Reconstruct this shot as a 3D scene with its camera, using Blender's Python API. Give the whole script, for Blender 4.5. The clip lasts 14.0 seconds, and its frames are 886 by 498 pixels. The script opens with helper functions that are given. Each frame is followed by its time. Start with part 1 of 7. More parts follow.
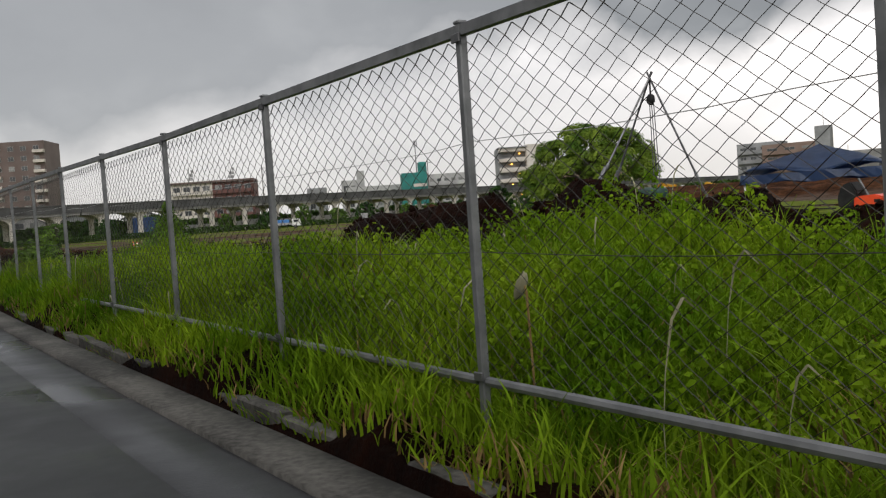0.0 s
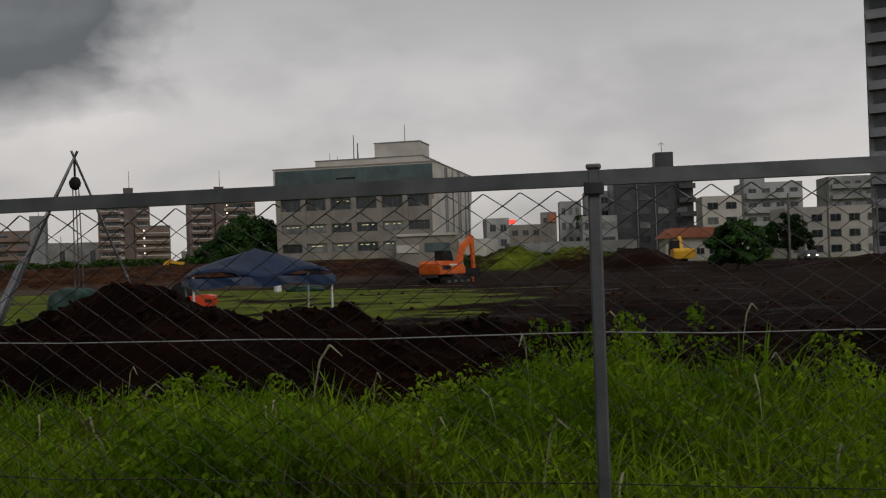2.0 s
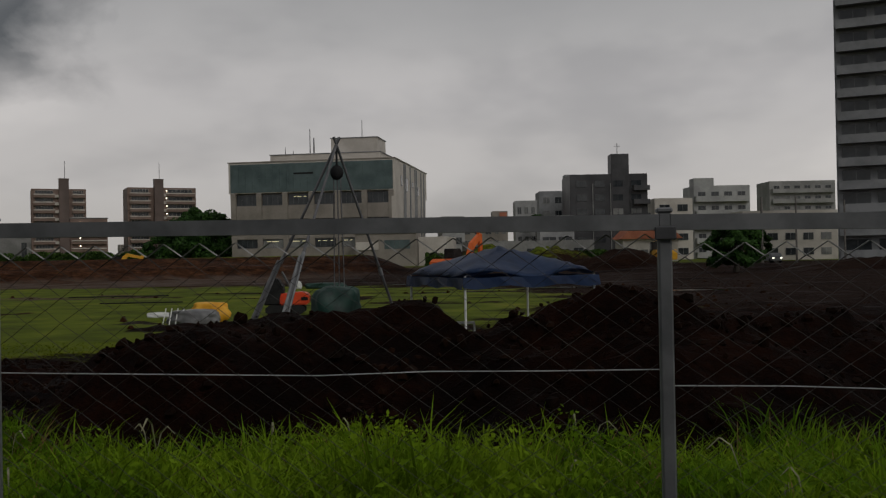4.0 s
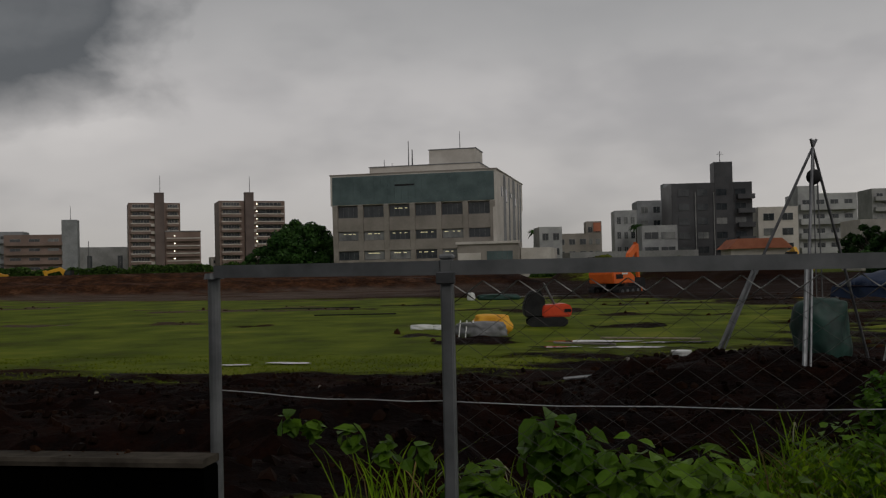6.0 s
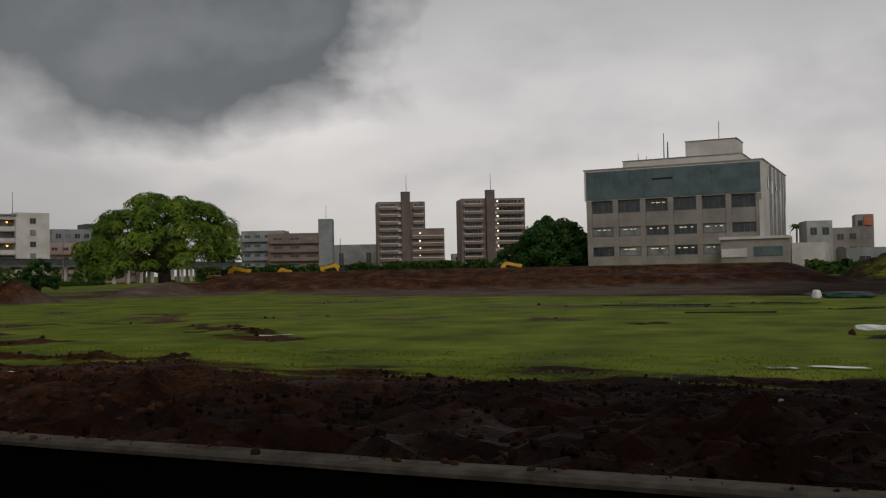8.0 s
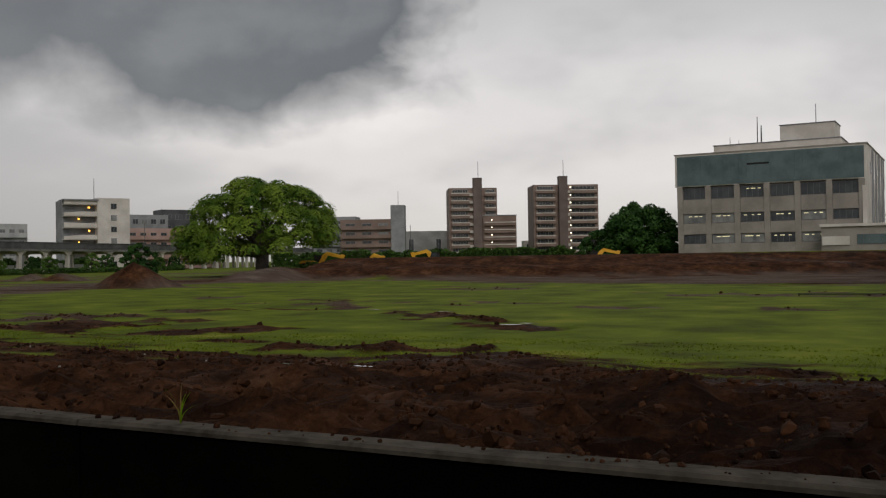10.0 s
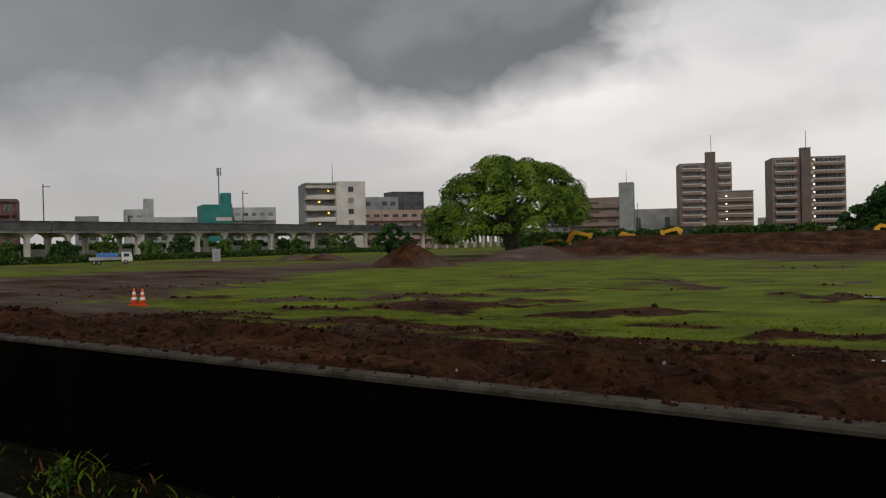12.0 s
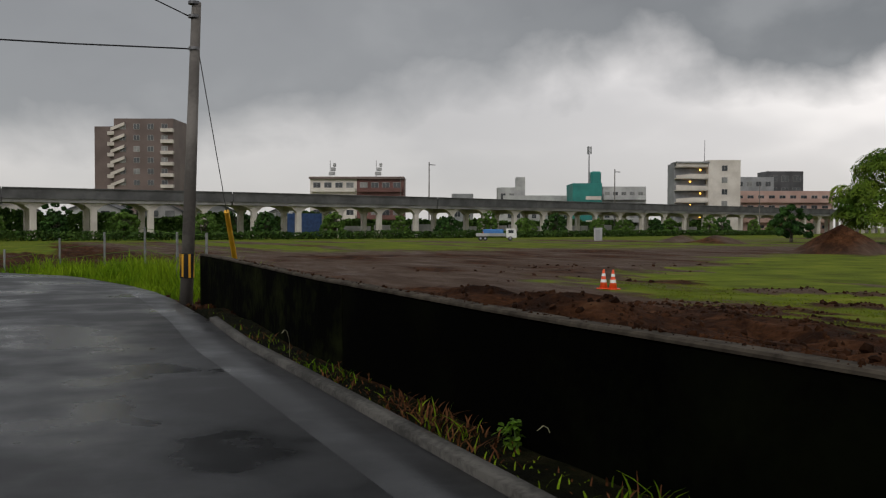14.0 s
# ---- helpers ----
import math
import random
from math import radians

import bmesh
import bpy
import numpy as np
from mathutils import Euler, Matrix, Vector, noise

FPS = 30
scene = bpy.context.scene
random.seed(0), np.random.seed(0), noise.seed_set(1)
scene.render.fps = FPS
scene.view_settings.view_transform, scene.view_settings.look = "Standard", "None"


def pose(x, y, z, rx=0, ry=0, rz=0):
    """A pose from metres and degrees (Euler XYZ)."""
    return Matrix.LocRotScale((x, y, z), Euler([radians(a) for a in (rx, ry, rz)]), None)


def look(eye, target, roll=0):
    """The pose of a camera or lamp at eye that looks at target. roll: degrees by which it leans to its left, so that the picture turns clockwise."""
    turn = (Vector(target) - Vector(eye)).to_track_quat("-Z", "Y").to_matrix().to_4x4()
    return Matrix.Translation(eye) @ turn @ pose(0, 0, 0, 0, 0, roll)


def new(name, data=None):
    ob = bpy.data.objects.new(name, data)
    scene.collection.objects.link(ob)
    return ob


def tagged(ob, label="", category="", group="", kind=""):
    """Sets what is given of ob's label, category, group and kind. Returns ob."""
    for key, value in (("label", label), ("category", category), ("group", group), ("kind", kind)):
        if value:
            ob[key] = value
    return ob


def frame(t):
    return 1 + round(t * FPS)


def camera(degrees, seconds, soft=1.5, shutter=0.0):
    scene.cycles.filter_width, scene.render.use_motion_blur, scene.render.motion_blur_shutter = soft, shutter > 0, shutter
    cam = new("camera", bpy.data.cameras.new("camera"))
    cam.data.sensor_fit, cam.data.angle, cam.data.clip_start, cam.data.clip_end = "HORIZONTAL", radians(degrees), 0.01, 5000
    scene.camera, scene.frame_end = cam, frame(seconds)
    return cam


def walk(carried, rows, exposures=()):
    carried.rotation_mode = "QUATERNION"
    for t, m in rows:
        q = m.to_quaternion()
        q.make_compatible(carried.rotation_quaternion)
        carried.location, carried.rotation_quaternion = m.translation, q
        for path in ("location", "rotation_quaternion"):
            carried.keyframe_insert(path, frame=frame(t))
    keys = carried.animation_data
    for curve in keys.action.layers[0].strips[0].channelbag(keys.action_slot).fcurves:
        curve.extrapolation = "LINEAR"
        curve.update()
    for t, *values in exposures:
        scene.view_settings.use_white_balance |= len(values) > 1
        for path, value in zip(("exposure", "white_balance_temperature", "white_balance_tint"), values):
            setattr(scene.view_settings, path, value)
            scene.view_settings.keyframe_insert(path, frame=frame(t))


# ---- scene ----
cam = camera(51.1, 14.0, 1.2)
PATH = [
    (0, (2.964, -0.043, 1.275), (1.28, 1.033, 1.192), -4.0),
    (0.5, (1.858, -0.37, 1.364), (0.471, 1.07, 1.359), -3.6),
    (1, (0.688, -0.457, 1.662), (-0.255, 1.306, 1.709), -2.5),
    (1.5, (-0.48, -0.595, 1.683), (-0.974, 1.342, 1.726), -1.9),
    (2, (-1.948, -0.623, 1.744), (-2.313, 1.343, 1.768), -1.9),
    (4.5, (-9.969, -0.499, 1.968), (-10.168, 1.491, 1.985), -1.1),
    (5, (-11.635, -0.571, 1.999), (-11.839, 1.418, 2.03), -1.4),
    (5.5, (-13.321, -0.61, 2.027), (-13.589, 1.371, 2.073), -1.6),
    (6, (-15.026, -0.652, 2.059), (-15.385, 1.315, 2.101), -1.3),
    (6.5, (-16.696, -0.653, 2.008), (-17.165, 1.291, 2.046), -1.1),
    (7, (-18.33, -0.746, 2.07), (-18.911, 1.167, 2.112), -1.0),
    (7.5, (-19.997, -0.666, 2.084), (-20.707, 1.204, 2.126), -1.2),
    (8, (-21.63, -0.595, 2.079), (-22.447, 1.23, 2.125), -1.2),
    (10.5, (-29.985, -0.581, 2.025), (-30.941, 1.176, 2.038), -1.0),
    (11, (-31.51, -0.656, 1.985), (-32.541, 1.058, 1.988), -1.3),
    (11.5, (-33.119, -0.703, 1.975), (-34.294, 0.916, 1.963), -1.7),
    (12, (-34.73, -0.767, 1.977), (-36.032, 0.752, 1.963), -1.3),
    (12.5, (-36.377, -0.75, 1.95), (-37.811, 0.644, 1.92), -0.9),
    (13, (-38.042, -0.769, 1.939), (-39.593, 0.493, 1.892), -0.5),
    (13.5, (-39.76, -0.777, 1.901), (-41.418, 0.341, 1.855), -0.0),
    (14, (-41.453, -0.735, 1.905), (-43.221, 0.2, 1.857), 0.1),
]
walk(cam, [(t, look(eye, target, roll)) for t, eye, target, roll in PATH],
     [(0, 0.85), (0.5, 0.9), (1, 0.6), (1.5, 0.15), (2, -0.25), (4.5, -0.55), (5, -0.55), (6.5, -0.5), (7.5, -0.25), (8, -0.15), (10.5, 0.1), (11, 0.1), (12.5, 0.26), (13, 0.38), (14, 0.42)])

# ---- light: heavy overcast sky, a bright band over the horizon, one dark storm cloud ----
world = bpy.data.worlds.new("overcast_sky")
scene.world = world
world.use_nodes = True
wt = world.node_tree
wt.nodes.clear()


def wnode(kind, **props):
    n = wt.nodes.new(kind)
    for k, v in props.items():
        n.inputs[k].default_value = v
    return n


def wmath(op, a, b=None, clamp=False):
    n = wt.nodes.new("ShaderNodeMath")
    n.operation, n.use_clamp = op, clamp
    for i, v in enumerate((a, b)):
        if v is None:
            continue
        if isinstance(v, (int, float)):
            n.inputs[i].default_value = v
        else:
            wt.links.new(v, n.inputs[i])
    return n.outputs[0]


def wramp(fac, stops):
    n = wt.nodes.new("ShaderNodeValToRGB")
    n.color_ramp.interpolation = "EASE"
    while len(n.color_ramp.elements) < len(stops):
        n.color_ramp.elements.new(0.5)
    for e, (p, c) in zip(n.color_ramp.elements, stops):
        e.position, e.color = p, (*c, 1)
    wt.links.new(fac, n.inputs[0])
    return n.outputs[0]


def wmix(fac, a, b):
    n = wt.nodes.new("ShaderNodeMix")
    n.data_type = "RGBA"
    wt.links.new(fac, n.inputs[0])
    for s, v in ((6, a), (7, b)):
        if isinstance(v, tuple):
            n.inputs[s].default_value = (*v, 1)
        else:
            wt.links.new(v, n.inputs[s])
    return n.outputs[2]


tc = wt.nodes.new("ShaderNodeTexCoord")
sep = wt.nodes.new("ShaderNodeSeparateXYZ")
wt.links.new(tc.outputs["Generated"], sep.inputs[0])
dx, dy, dz = sep.outputs
flat = wmath("SQRT", wmath("ADD", wmath("MULTIPLY", dx, dx), wmath("MULTIPLY", dy, dy)))
elev = wmath("DIVIDE", wmath("ARCTAN2", dz, flat), math.pi / 180)   # degrees over the horizon
bear = wmath("DIVIDE", wmath("ARCTAN2", wmath("MULTIPLY", dx, -1.0), dy), math.pi / 180)   # degrees to the left of +y

# cloud relief, stretched along the horizon
comb = wt.nodes.new("ShaderNodeCombineXYZ")
wt.links.new(wmath("MULTIPLY", bear, 0.055), comb.inputs[0])
wt.links.new(wmath("MULTIPLY", elev, 0.105), comb.inputs[1])
cloud = wnode("ShaderNodeTexNoise", Scale=1.0, Detail=5.0, Roughness=0.5, Distortion=0.15)
wt.links.new(comb.outputs[0], cloud.inputs["Vector"])
puff = cloud.outputs[0]
comb2 = wt.nodes.new("ShaderNodeCombineXYZ")
wt.links.new(wmath("MULTIPLY", bear, 0.035), comb2.inputs[0])
wt.links.new(wmath("MULTIPLY", elev, 0.075), comb2.inputs[1])
comb2.inputs[2].default_value = 7.3
streak = wnode("ShaderNodeTexNoise", Scale=1.0, Detail=5.0, Roughness=0.5)
wt.links.new(comb2.outputs[0], streak.inputs["Vector"])

# the pale layer: brightest low down, greyer higher up
pale = wramp(wmath("DIVIDE", elev, 90.0, True), [(0.0, (0.66, 0.630, 0.595)), (0.06, (0.785, 0.75, 0.725)), (0.11, (0.775, 0.745, 0.73)), (0.16, (0.66, 0.645, 0.635)), (0.3, (0.46, 0.455, 0.45)), (1.0, (0.44, 0.435, 0.425))])
grey = wramp(streak.outputs[0], [(0.36, (0.70, 0.705, 0.72)), (0.5, (0.92, 0.92, 0.925)), (0.62, (1.08, 1.075, 1.07))])
mul = wt.nodes.new("ShaderNodeMix")
mul.data_type, mul.blend_type = "RGBA", "MULTIPLY"
mul.inputs[0].default_value = 1.0
wt.links.new(pale, mul.inputs[6])
wt.links.new(grey, mul.inputs[7])
# a thinner grey bank that hangs over the bright band
bank_low = wmath("ADD", wmath("SUBTRACT", elev, 11.6), wmath("ADD", wmath("MULTIPLY", wmath("SUBTRACT", streak.outputs[0], 0.5), 16.0), wmath("MULTIPLY", wmath("SUBTRACT", puff, 0.5), 9.0)))
bank = wmath("MULTIPLY", wmath("DIVIDE", bank_low, 5.0, True), 0.62)
veil = wmix(bank, mul.outputs[2], (0.40, 0.40, 0.405))
# the storm cloud: its ragged lower edge stands about eight degrees up between bearings 27 and 100
comb3 = wt.nodes.new("ShaderNodeCombineXYZ")
wt.links.new(wmath("MULTIPLY", bear, 0.20), comb3.inputs[0])
wt.links.new(wmath("MULTIPLY", elev, 0.26), comb3.inputs[1])
comb3.inputs[2].default_value = 3.1
billow = wnode("ShaderNodeTexNoise", Scale=1.0, Detail=6.0, Roughness=0.5, Distortion=0.2)
wt.links.new(comb3.outputs[0], billow.inputs["Vector"])
bill = wmath("SUBTRACT", billow.outputs[0], 0.5)
base = wramp(wmath("DIVIDE", bear, 100.0, True), [(0.28, (0.55, 0.55, 0.55)), (0.36, (0.42, 0.42, 0.42)), (0.43, (0.40, 0.40, 0.40)), (0.5, (0.50, 0.50, 0.50)), (0.61, (0.45, 0.45, 0.45)), (0.70, (0.31, 0.31, 0.31)), (0.8, (0.24, 0.24, 0.24))])
edge = wmath("ADD", wmath("SUBTRACT", elev, wmath("MULTIPLY", base, 20.0)), wmath("ADD", wmath("MULTIPLY", wmath("SUBTRACT", puff, 0.5), 7.0), wmath("MULTIPLY", bill, 6.0)))
low = wmath("DIVIDE", wmath("ADD", edge, 1.8), 4.0, True)
side = wmath("DIVIDE", wmath("ADD", wmath("SUBTRACT", bear, 24.5), wmath("ADD", wmath("MULTIPLY", wmath("SUBTRACT", puff, 0.5), 18.0), wmath("MULTIPLY", bill, 14.0))), 6.0, True)
far = wmath("SUBTRACT", 1.0, wmath("DIVIDE", wmath("SUBTRACT", bear, 120.0), 40.0, True))
top = wmath("SUBTRACT", 1.0, wmath("DIVIDE", wmath("SUBTRACT", elev, 24.0), 16.0, True))
mask = wmath("MULTIPLY", wmath("MULTIPLY", low, side), wmath("MULTIPLY", far, top))
dark = wramp(wmath("ADD", puff, wmath("MULTIPLY", bill, 0.4)), [(0.30, (0.090, 0.096, 0.103)), (0.5, (0.122, 0.129, 0.136)), (0.70, (0.19, 0.196, 0.202))])
clouds = wmix(wmath("MULTIPLY", mask, 0.95), veil, dark)
# a dull haze to the far left, low over the horizon
haze = wmath("MULTIPLY", wmath("DIVIDE", wmath("SUBTRACT", bear, 38.0), 28.0, True), 0.58)
clouds = wmix(haze, clouds, (0.27, 0.273, 0.28))
nishita = wt.nodes.new("ShaderNodeTexSky")
nishita.sky_type, nishita.sun_disc = "NISHITA", False
nishita.sun_elevation, nishita.sun_rotation = radians(48), radians(200)
nscale = wt.nodes.new("ShaderNodeMix")
nscale.data_type, nscale.blend_type = "RGBA", "MULTIPLY"
nscale.inputs[0].default_value = 1.0
wt.links.new(nishita.outputs[0], nscale.inputs[6])
nscale.inputs[7].default_value = (0.1, 0.1, 0.1, 1)
fade = wt.nodes.new("ShaderNodeValue")
fade.outputs[0].default_value = 0.96
under = wmix(fade.outputs[0], nscale.outputs[2], clouds)
bg = wnode("ShaderNodeBackground", Strength=1.0)
wt.links.new(under, bg.inputs[0])
wo = wt.nodes.new("ShaderNodeOutputWorld")
wt.links.new(bg.outputs[0], wo.inputs[0])

sun_data = bpy.data.lights.new("sun", "SUN")
sun_data.energy, sun_data.angle, sun_data.color = 0.9, radians(30), (1.0, 0.97, 0.93)
sun = new("sun", sun_data)
sun.matrix_world = look((0, 0, 0), (-0.45, 0.66, -0.60))


# ---- materials ----
def mat(name, c1, c2=None, rough=0.7, metal=0.0, scale=2.0, bump=0.15, fine=30.0, spec=0.5, island=0.0, lo=0.35, hi=0.65, rough2=None, spread=0.25, thin=0.0):
    m = bpy.data.materials.new(name)
    m.use_nodes = True
    t = m.node_tree
    b = t.nodes["Principled BSDF"]
    geo = t.nodes.new("ShaderNodeNewGeometry")
    n1 = t.nodes.new("ShaderNodeTexNoise")
    n1.inputs["Scale"].default_value, n1.inputs["Detail"].default_value = scale, 6
    n2 = t.nodes.new("ShaderNodeTexNoise")
    n2.inputs["Scale"].default_value, n2.inputs["Detail"].default_value = fine, 4
    for n in (n1, n2):
        t.links.new(geo.outputs["Position"], n.inputs["Vector"])
    r = t.nodes.new("ShaderNodeValToRGB")
    c2 = c2 or tuple(min(1, v * 1.35) for v in c1)
    r.color_ramp.elements[0].position, r.color_ramp.elements[0].color = lo, (*c1, 1)
    r.color_ramp.elements[1].position, r.color_ramp.elements[1].color = hi, (*c2, 1)
    mix = t.nodes.new("ShaderNodeMath")
    mix.operation = "MULTIPLY_ADD"
    t.links.new(n2.outputs[0], mix.inputs[0])
    mix.inputs[1].default_value = spread
    sub = t.nodes.new("ShaderNodeMath")
    sub.operation = "SUBTRACT"
    t.links.new(n1.outputs[0], sub.inputs[0])
    sub.inputs[1].default_value = spread / 2
    t.links.new(sub.outputs[0], mix.inputs[2])
    t.links.new(mix.outputs[0], r.inputs[0])
    out = r.outputs[0]
    if island:
        hsv = t.nodes.new("ShaderNodeHueSaturation")
        mr = t.nodes.new("ShaderNodeMapRange")
        mr.inputs["To Min"].default_value, mr.inputs["To Max"].default_value = 1 - island, 1 + island
        t.links.new(geo.outputs["Random Per Island"], mr.inputs["Value"])
        t.links.new(mr.outputs[0], hsv.inputs["Value"])
        t.links.new(out, hsv.inputs["Color"])
        out = hsv.outputs[0]
    t.links.new(out, b.inputs["Base Color"])
    b.inputs["Roughness"].default_value, b.inputs["Metallic"].default_value = rough, metal
    b.inputs["Specular IOR Level"].default_value = spec
    if rough2 is not None:
        n3 = t.nodes.new("ShaderNodeTexNoise")
        n3.inputs["Scale"].default_value, n3.inputs["Detail"].default_value = scale * 1.6, 5
        t.links.new(geo.outputs["Position"], n3.inputs["Vector"])
        rr = t.nodes.new("ShaderNodeMapRange")
        rr.inputs["From Min"].default_value, rr.inputs["From Max"].default_value = 0.38, 0.62
        rr.inputs["To Min"].default_value, rr.inputs["To Max"].default_value = rough, rough2
        t.links.new(n3.outputs[0], rr.inputs["Value"])
        t.links.new(rr.outputs[0], b.inputs["Roughness"])
    if bump:
        bp = t.nodes.new("ShaderNodeBump")
        bp.inputs["Strength"].default_value, bp.inputs["Distance"].default_value = bump, 0.03
        t.links.new(mix.outputs[0], bp.inputs["Height"])
        t.links.new(bp.outputs[0], b.inputs["Normal"])
    if thin:
        tr, mx = t.nodes.new("ShaderNodeBsdfTranslucent"), t.nodes.new("ShaderNodeMixShader")
        t.links.new(out, tr.inputs["Color"])
        mx.inputs[0].default_value = thin
        t.links.new(b.outputs[0], mx.inputs[1])
        t.links.new(tr.outputs[0], mx.inputs[2])
        t.links.new(mx.outputs[0], t.nodes["Material Output"].inputs["Surface"])
    return m


def glow(name, color, power):
    m = bpy.data.materials.new(name)
    m.use_nodes = True
    b = m.node_tree.nodes["Principled BSDF"]
    b.inputs["Base Color"].default_value = (*color, 1)
    b.inputs["Emission Color"].default_value, b.inputs["Emission Strength"].default_value = (*color, 1), power
    return m


M = {}
M["asphalt"] = mat("wet_asphalt", (0.022, 0.023, 0.025), (0.058, 0.060, 0.064), rough=0.22, rough2=0.62, scale=0.55, bump=0.25, fine=70, lo=0.3, hi=0.7)
M["kerb"] = mat("kerb_concrete", (0.032, 0.030, 0.026), (0.115, 0.108, 0.096), spread=0.6, rough=0.8, scale=1.4, bump=0.3, fine=25)
# near-black wall front: deep shade put into the colour; green patches are moss
M["wall"] = mat("shade_black_concrete", (0.0012, 0.0013, 0.0010), (0.0050, 0.0062, 0.0026), rough=1.0, spec=0.02, scale=0.8, bump=0.35, fine=14, lo=0.48, hi=0.80)
M["wall_mossy"] = mat("mossy_shade_black_concrete", (0.0014, 0.0015, 0.0011), (0.013, 0.016, 0.005), rough=1.0, spec=0.02, scale=1.6, bump=0.5, fine=9, lo=0.46, hi=0.74, spread=0.5)
M["cope"] = mat("stained_coping", (0.032, 0.027, 0.021), (0.084, 0.071, 0.056), spread=0.5, rough=0.95, spec=0.08, scale=5.0, bump=0.5, fine=18, lo=0.3)
M["galv"] = mat("galvanised_steel", (0.16, 0.165, 0.17), (0.26, 0.265, 0.27), rough=0.5, metal=0.55, scale=6, bump=0.05)
# paler copy of the mesh wire, a glint put into its colour
M["glint"] = mat("glint_pale_wire", (0.22, 0.22, 0.215), (0.36, 0.36, 0.35), rough=0.5, metal=0.4, scale=9, bump=0.0)
M["wire"] = mat("weathered_wire", (0.022, 0.020, 0.018), (0.06, 0.055, 0.05), rough=0.6, metal=0.3, scale=9, bump=0.0)
M["pale_wire"] = mat("pale_wire", (0.40, 0.40, 0.40), (0.55, 0.55, 0.55), rough=0.5, scale=5, bump=0.0)
M["weed"] = mat("lush_grass", (0.085, 0.180, 0.006), (0.235, 0.345, 0.016), spec=0.05, rough=0.6, scale=0.9, bump=0.0, fine=6, island=0.4, thin=0.45)
M["turf_blade"] = mat("short_turf_blades", (0.088, 0.122, 0.006), (0.170, 0.205, 0.012), rough=0.7, spec=0.05, scale=0.45, bump=0.0, fine=4, island=0.25, thin=0.45)
M["withered"] = mat("withered_weeds", (0.075, 0.028, 0.011), (0.19, 0.085, 0.032), spec=0.1, rough=0.75, scale=2, bump=0.0, island=0.4, thin=0.2)
M["straw"] = mat("dry_grass", (0.17, 0.105, 0.035), (0.32, 0.22, 0.09), spec=0.1, rough=0.7, scale=2, bump=0.0, island=0.35, thin=0.3)
M["seedhead"] = mat("pale_seed_heads", (0.20, 0.19, 0.11), (0.34, 0.32, 0.20), rough=0.8, scale=4, bump=0.0)
M["broadleaf"] = mat("broad_weed_leaves", (0.045, 0.110, 0.006), (0.120, 0.215, 0.016), spec=0.12, rough=0.45, scale=1.5, bump=0.0, island=0.4, thin=0.3)
M["leaf"] = mat("camphor_leaves", (0.046, 0.100, 0.010), (0.185, 0.262, 0.030), spec=0.1, rough=0.55, scale=0.35, bump=0.0, fine=1.2, island=0.14, thin=0.25)
M["leaf_dark"] = mat("dark_tree_leaves", (0.011, 0.036, 0.006), (0.034, 0.08, 0.014), spec=0.12, rough=0.6, scale=0.3, bump=0.0, fine=1.0, island=0.4)
M["leaf_mid"] = mat("street_tree_leaves", (0.045, 0.095, 0.014), (0.11, 0.19, 0.035), spec=0.12, rough=0.6, scale=0.3, bump=0.0, fine=1.0, island=0.4, thin=0.3)
M["bark"] = mat("bark", (0.045, 0.036, 0.028), (0.09, 0.075, 0.06), rough=0.9, scale=3, bump=0.6, fine=12)
M["conc"] = mat("beige_grey_concrete", (0.200, 0.178, 0.152), (0.290, 0.260, 0.226), rough=0.8, scale=0.25, bump=0.1, fine=2.5)
M["conc_light"] = mat("pale_concrete", (0.45, 0.41, 0.365), (0.58, 0.54, 0.49), rough=0.8, scale=0.3, bump=0.1, fine=2.5)
M["viaduct"] = mat("viaduct_concrete", (0.17, 0.165, 0.16), (0.30, 0.295, 0.285), rough=0.85, scale=0.3, bump=0.15, fine=2)
M["parapet"] = mat("sooty_parapet", (0.055, 0.055, 0.056), (0.105, 0.105, 0.105), rough=0.85, scale=0.4, bump=0.1, fine=2)
M["net"] = mat("green_grey_curtain_wall", (0.045, 0.075, 0.075), (0.085, 0.125, 0.125), rough=0.35, scale=0.35, bump=0.05, fine=2.2, spec=0.6)
M["pane"] = mat("dark_window_glass", (0.018, 0.022, 0.026), (0.05, 0.056, 0.06), rough=0.12, scale=0.5, bump=0.0, fine=1.5)
M["pane_pale"] = mat("curtained_window_glass", (0.10, 0.105, 0.105), (0.24, 0.24, 0.23), rough=0.2, scale=0.4, bump=0.0, fine=1.0)
M["lit"] = glow("lit_ceiling_lamps", (0.75, 0.68, 0.40), 0.55)
M["lit_white"] = glow("lit_stair_lamps", (1.0, 0.93, 0.78), 3.0)
M["amber"] = glow("amber_gallery_lamps", (1.0, 0.50, 0.08), 2.6)
M["redlight"] = glow("red_sign_light", (1.0, 0.06, 0.04), 1.6)
M["brick_brown"] = mat("brown_tile_cladding", (0.145, 0.096, 0.074), (0.205, 0.138, 0.110), rough=0.6, scale=0.2, bump=0.1, fine=3)
M["brown_dark"] = mat("dark_brown_tile", (0.085, 0.058, 0.05), (0.13, 0.092, 0.08), rough=0.6, scale=0.2, bump=0.1, fine=3)
M["slab"] = mat("pale_balcony_render", (0.42, 0.38, 0.34), (0.55, 0.50, 0.45), rough=0.75, scale=0.5, bump=0.05)
M["white"] = mat("white_render", (0.26, 0.262, 0.258), (0.40, 0.40, 0.39), rough=0.7, scale=0.3, bump=0.05, fine=2)
M["offwhite"] = mat("greyed_render", (0.19, 0.188, 0.182), (0.30, 0.295, 0.285), rough=0.75, scale=0.25, bump=0.05, fine=2)
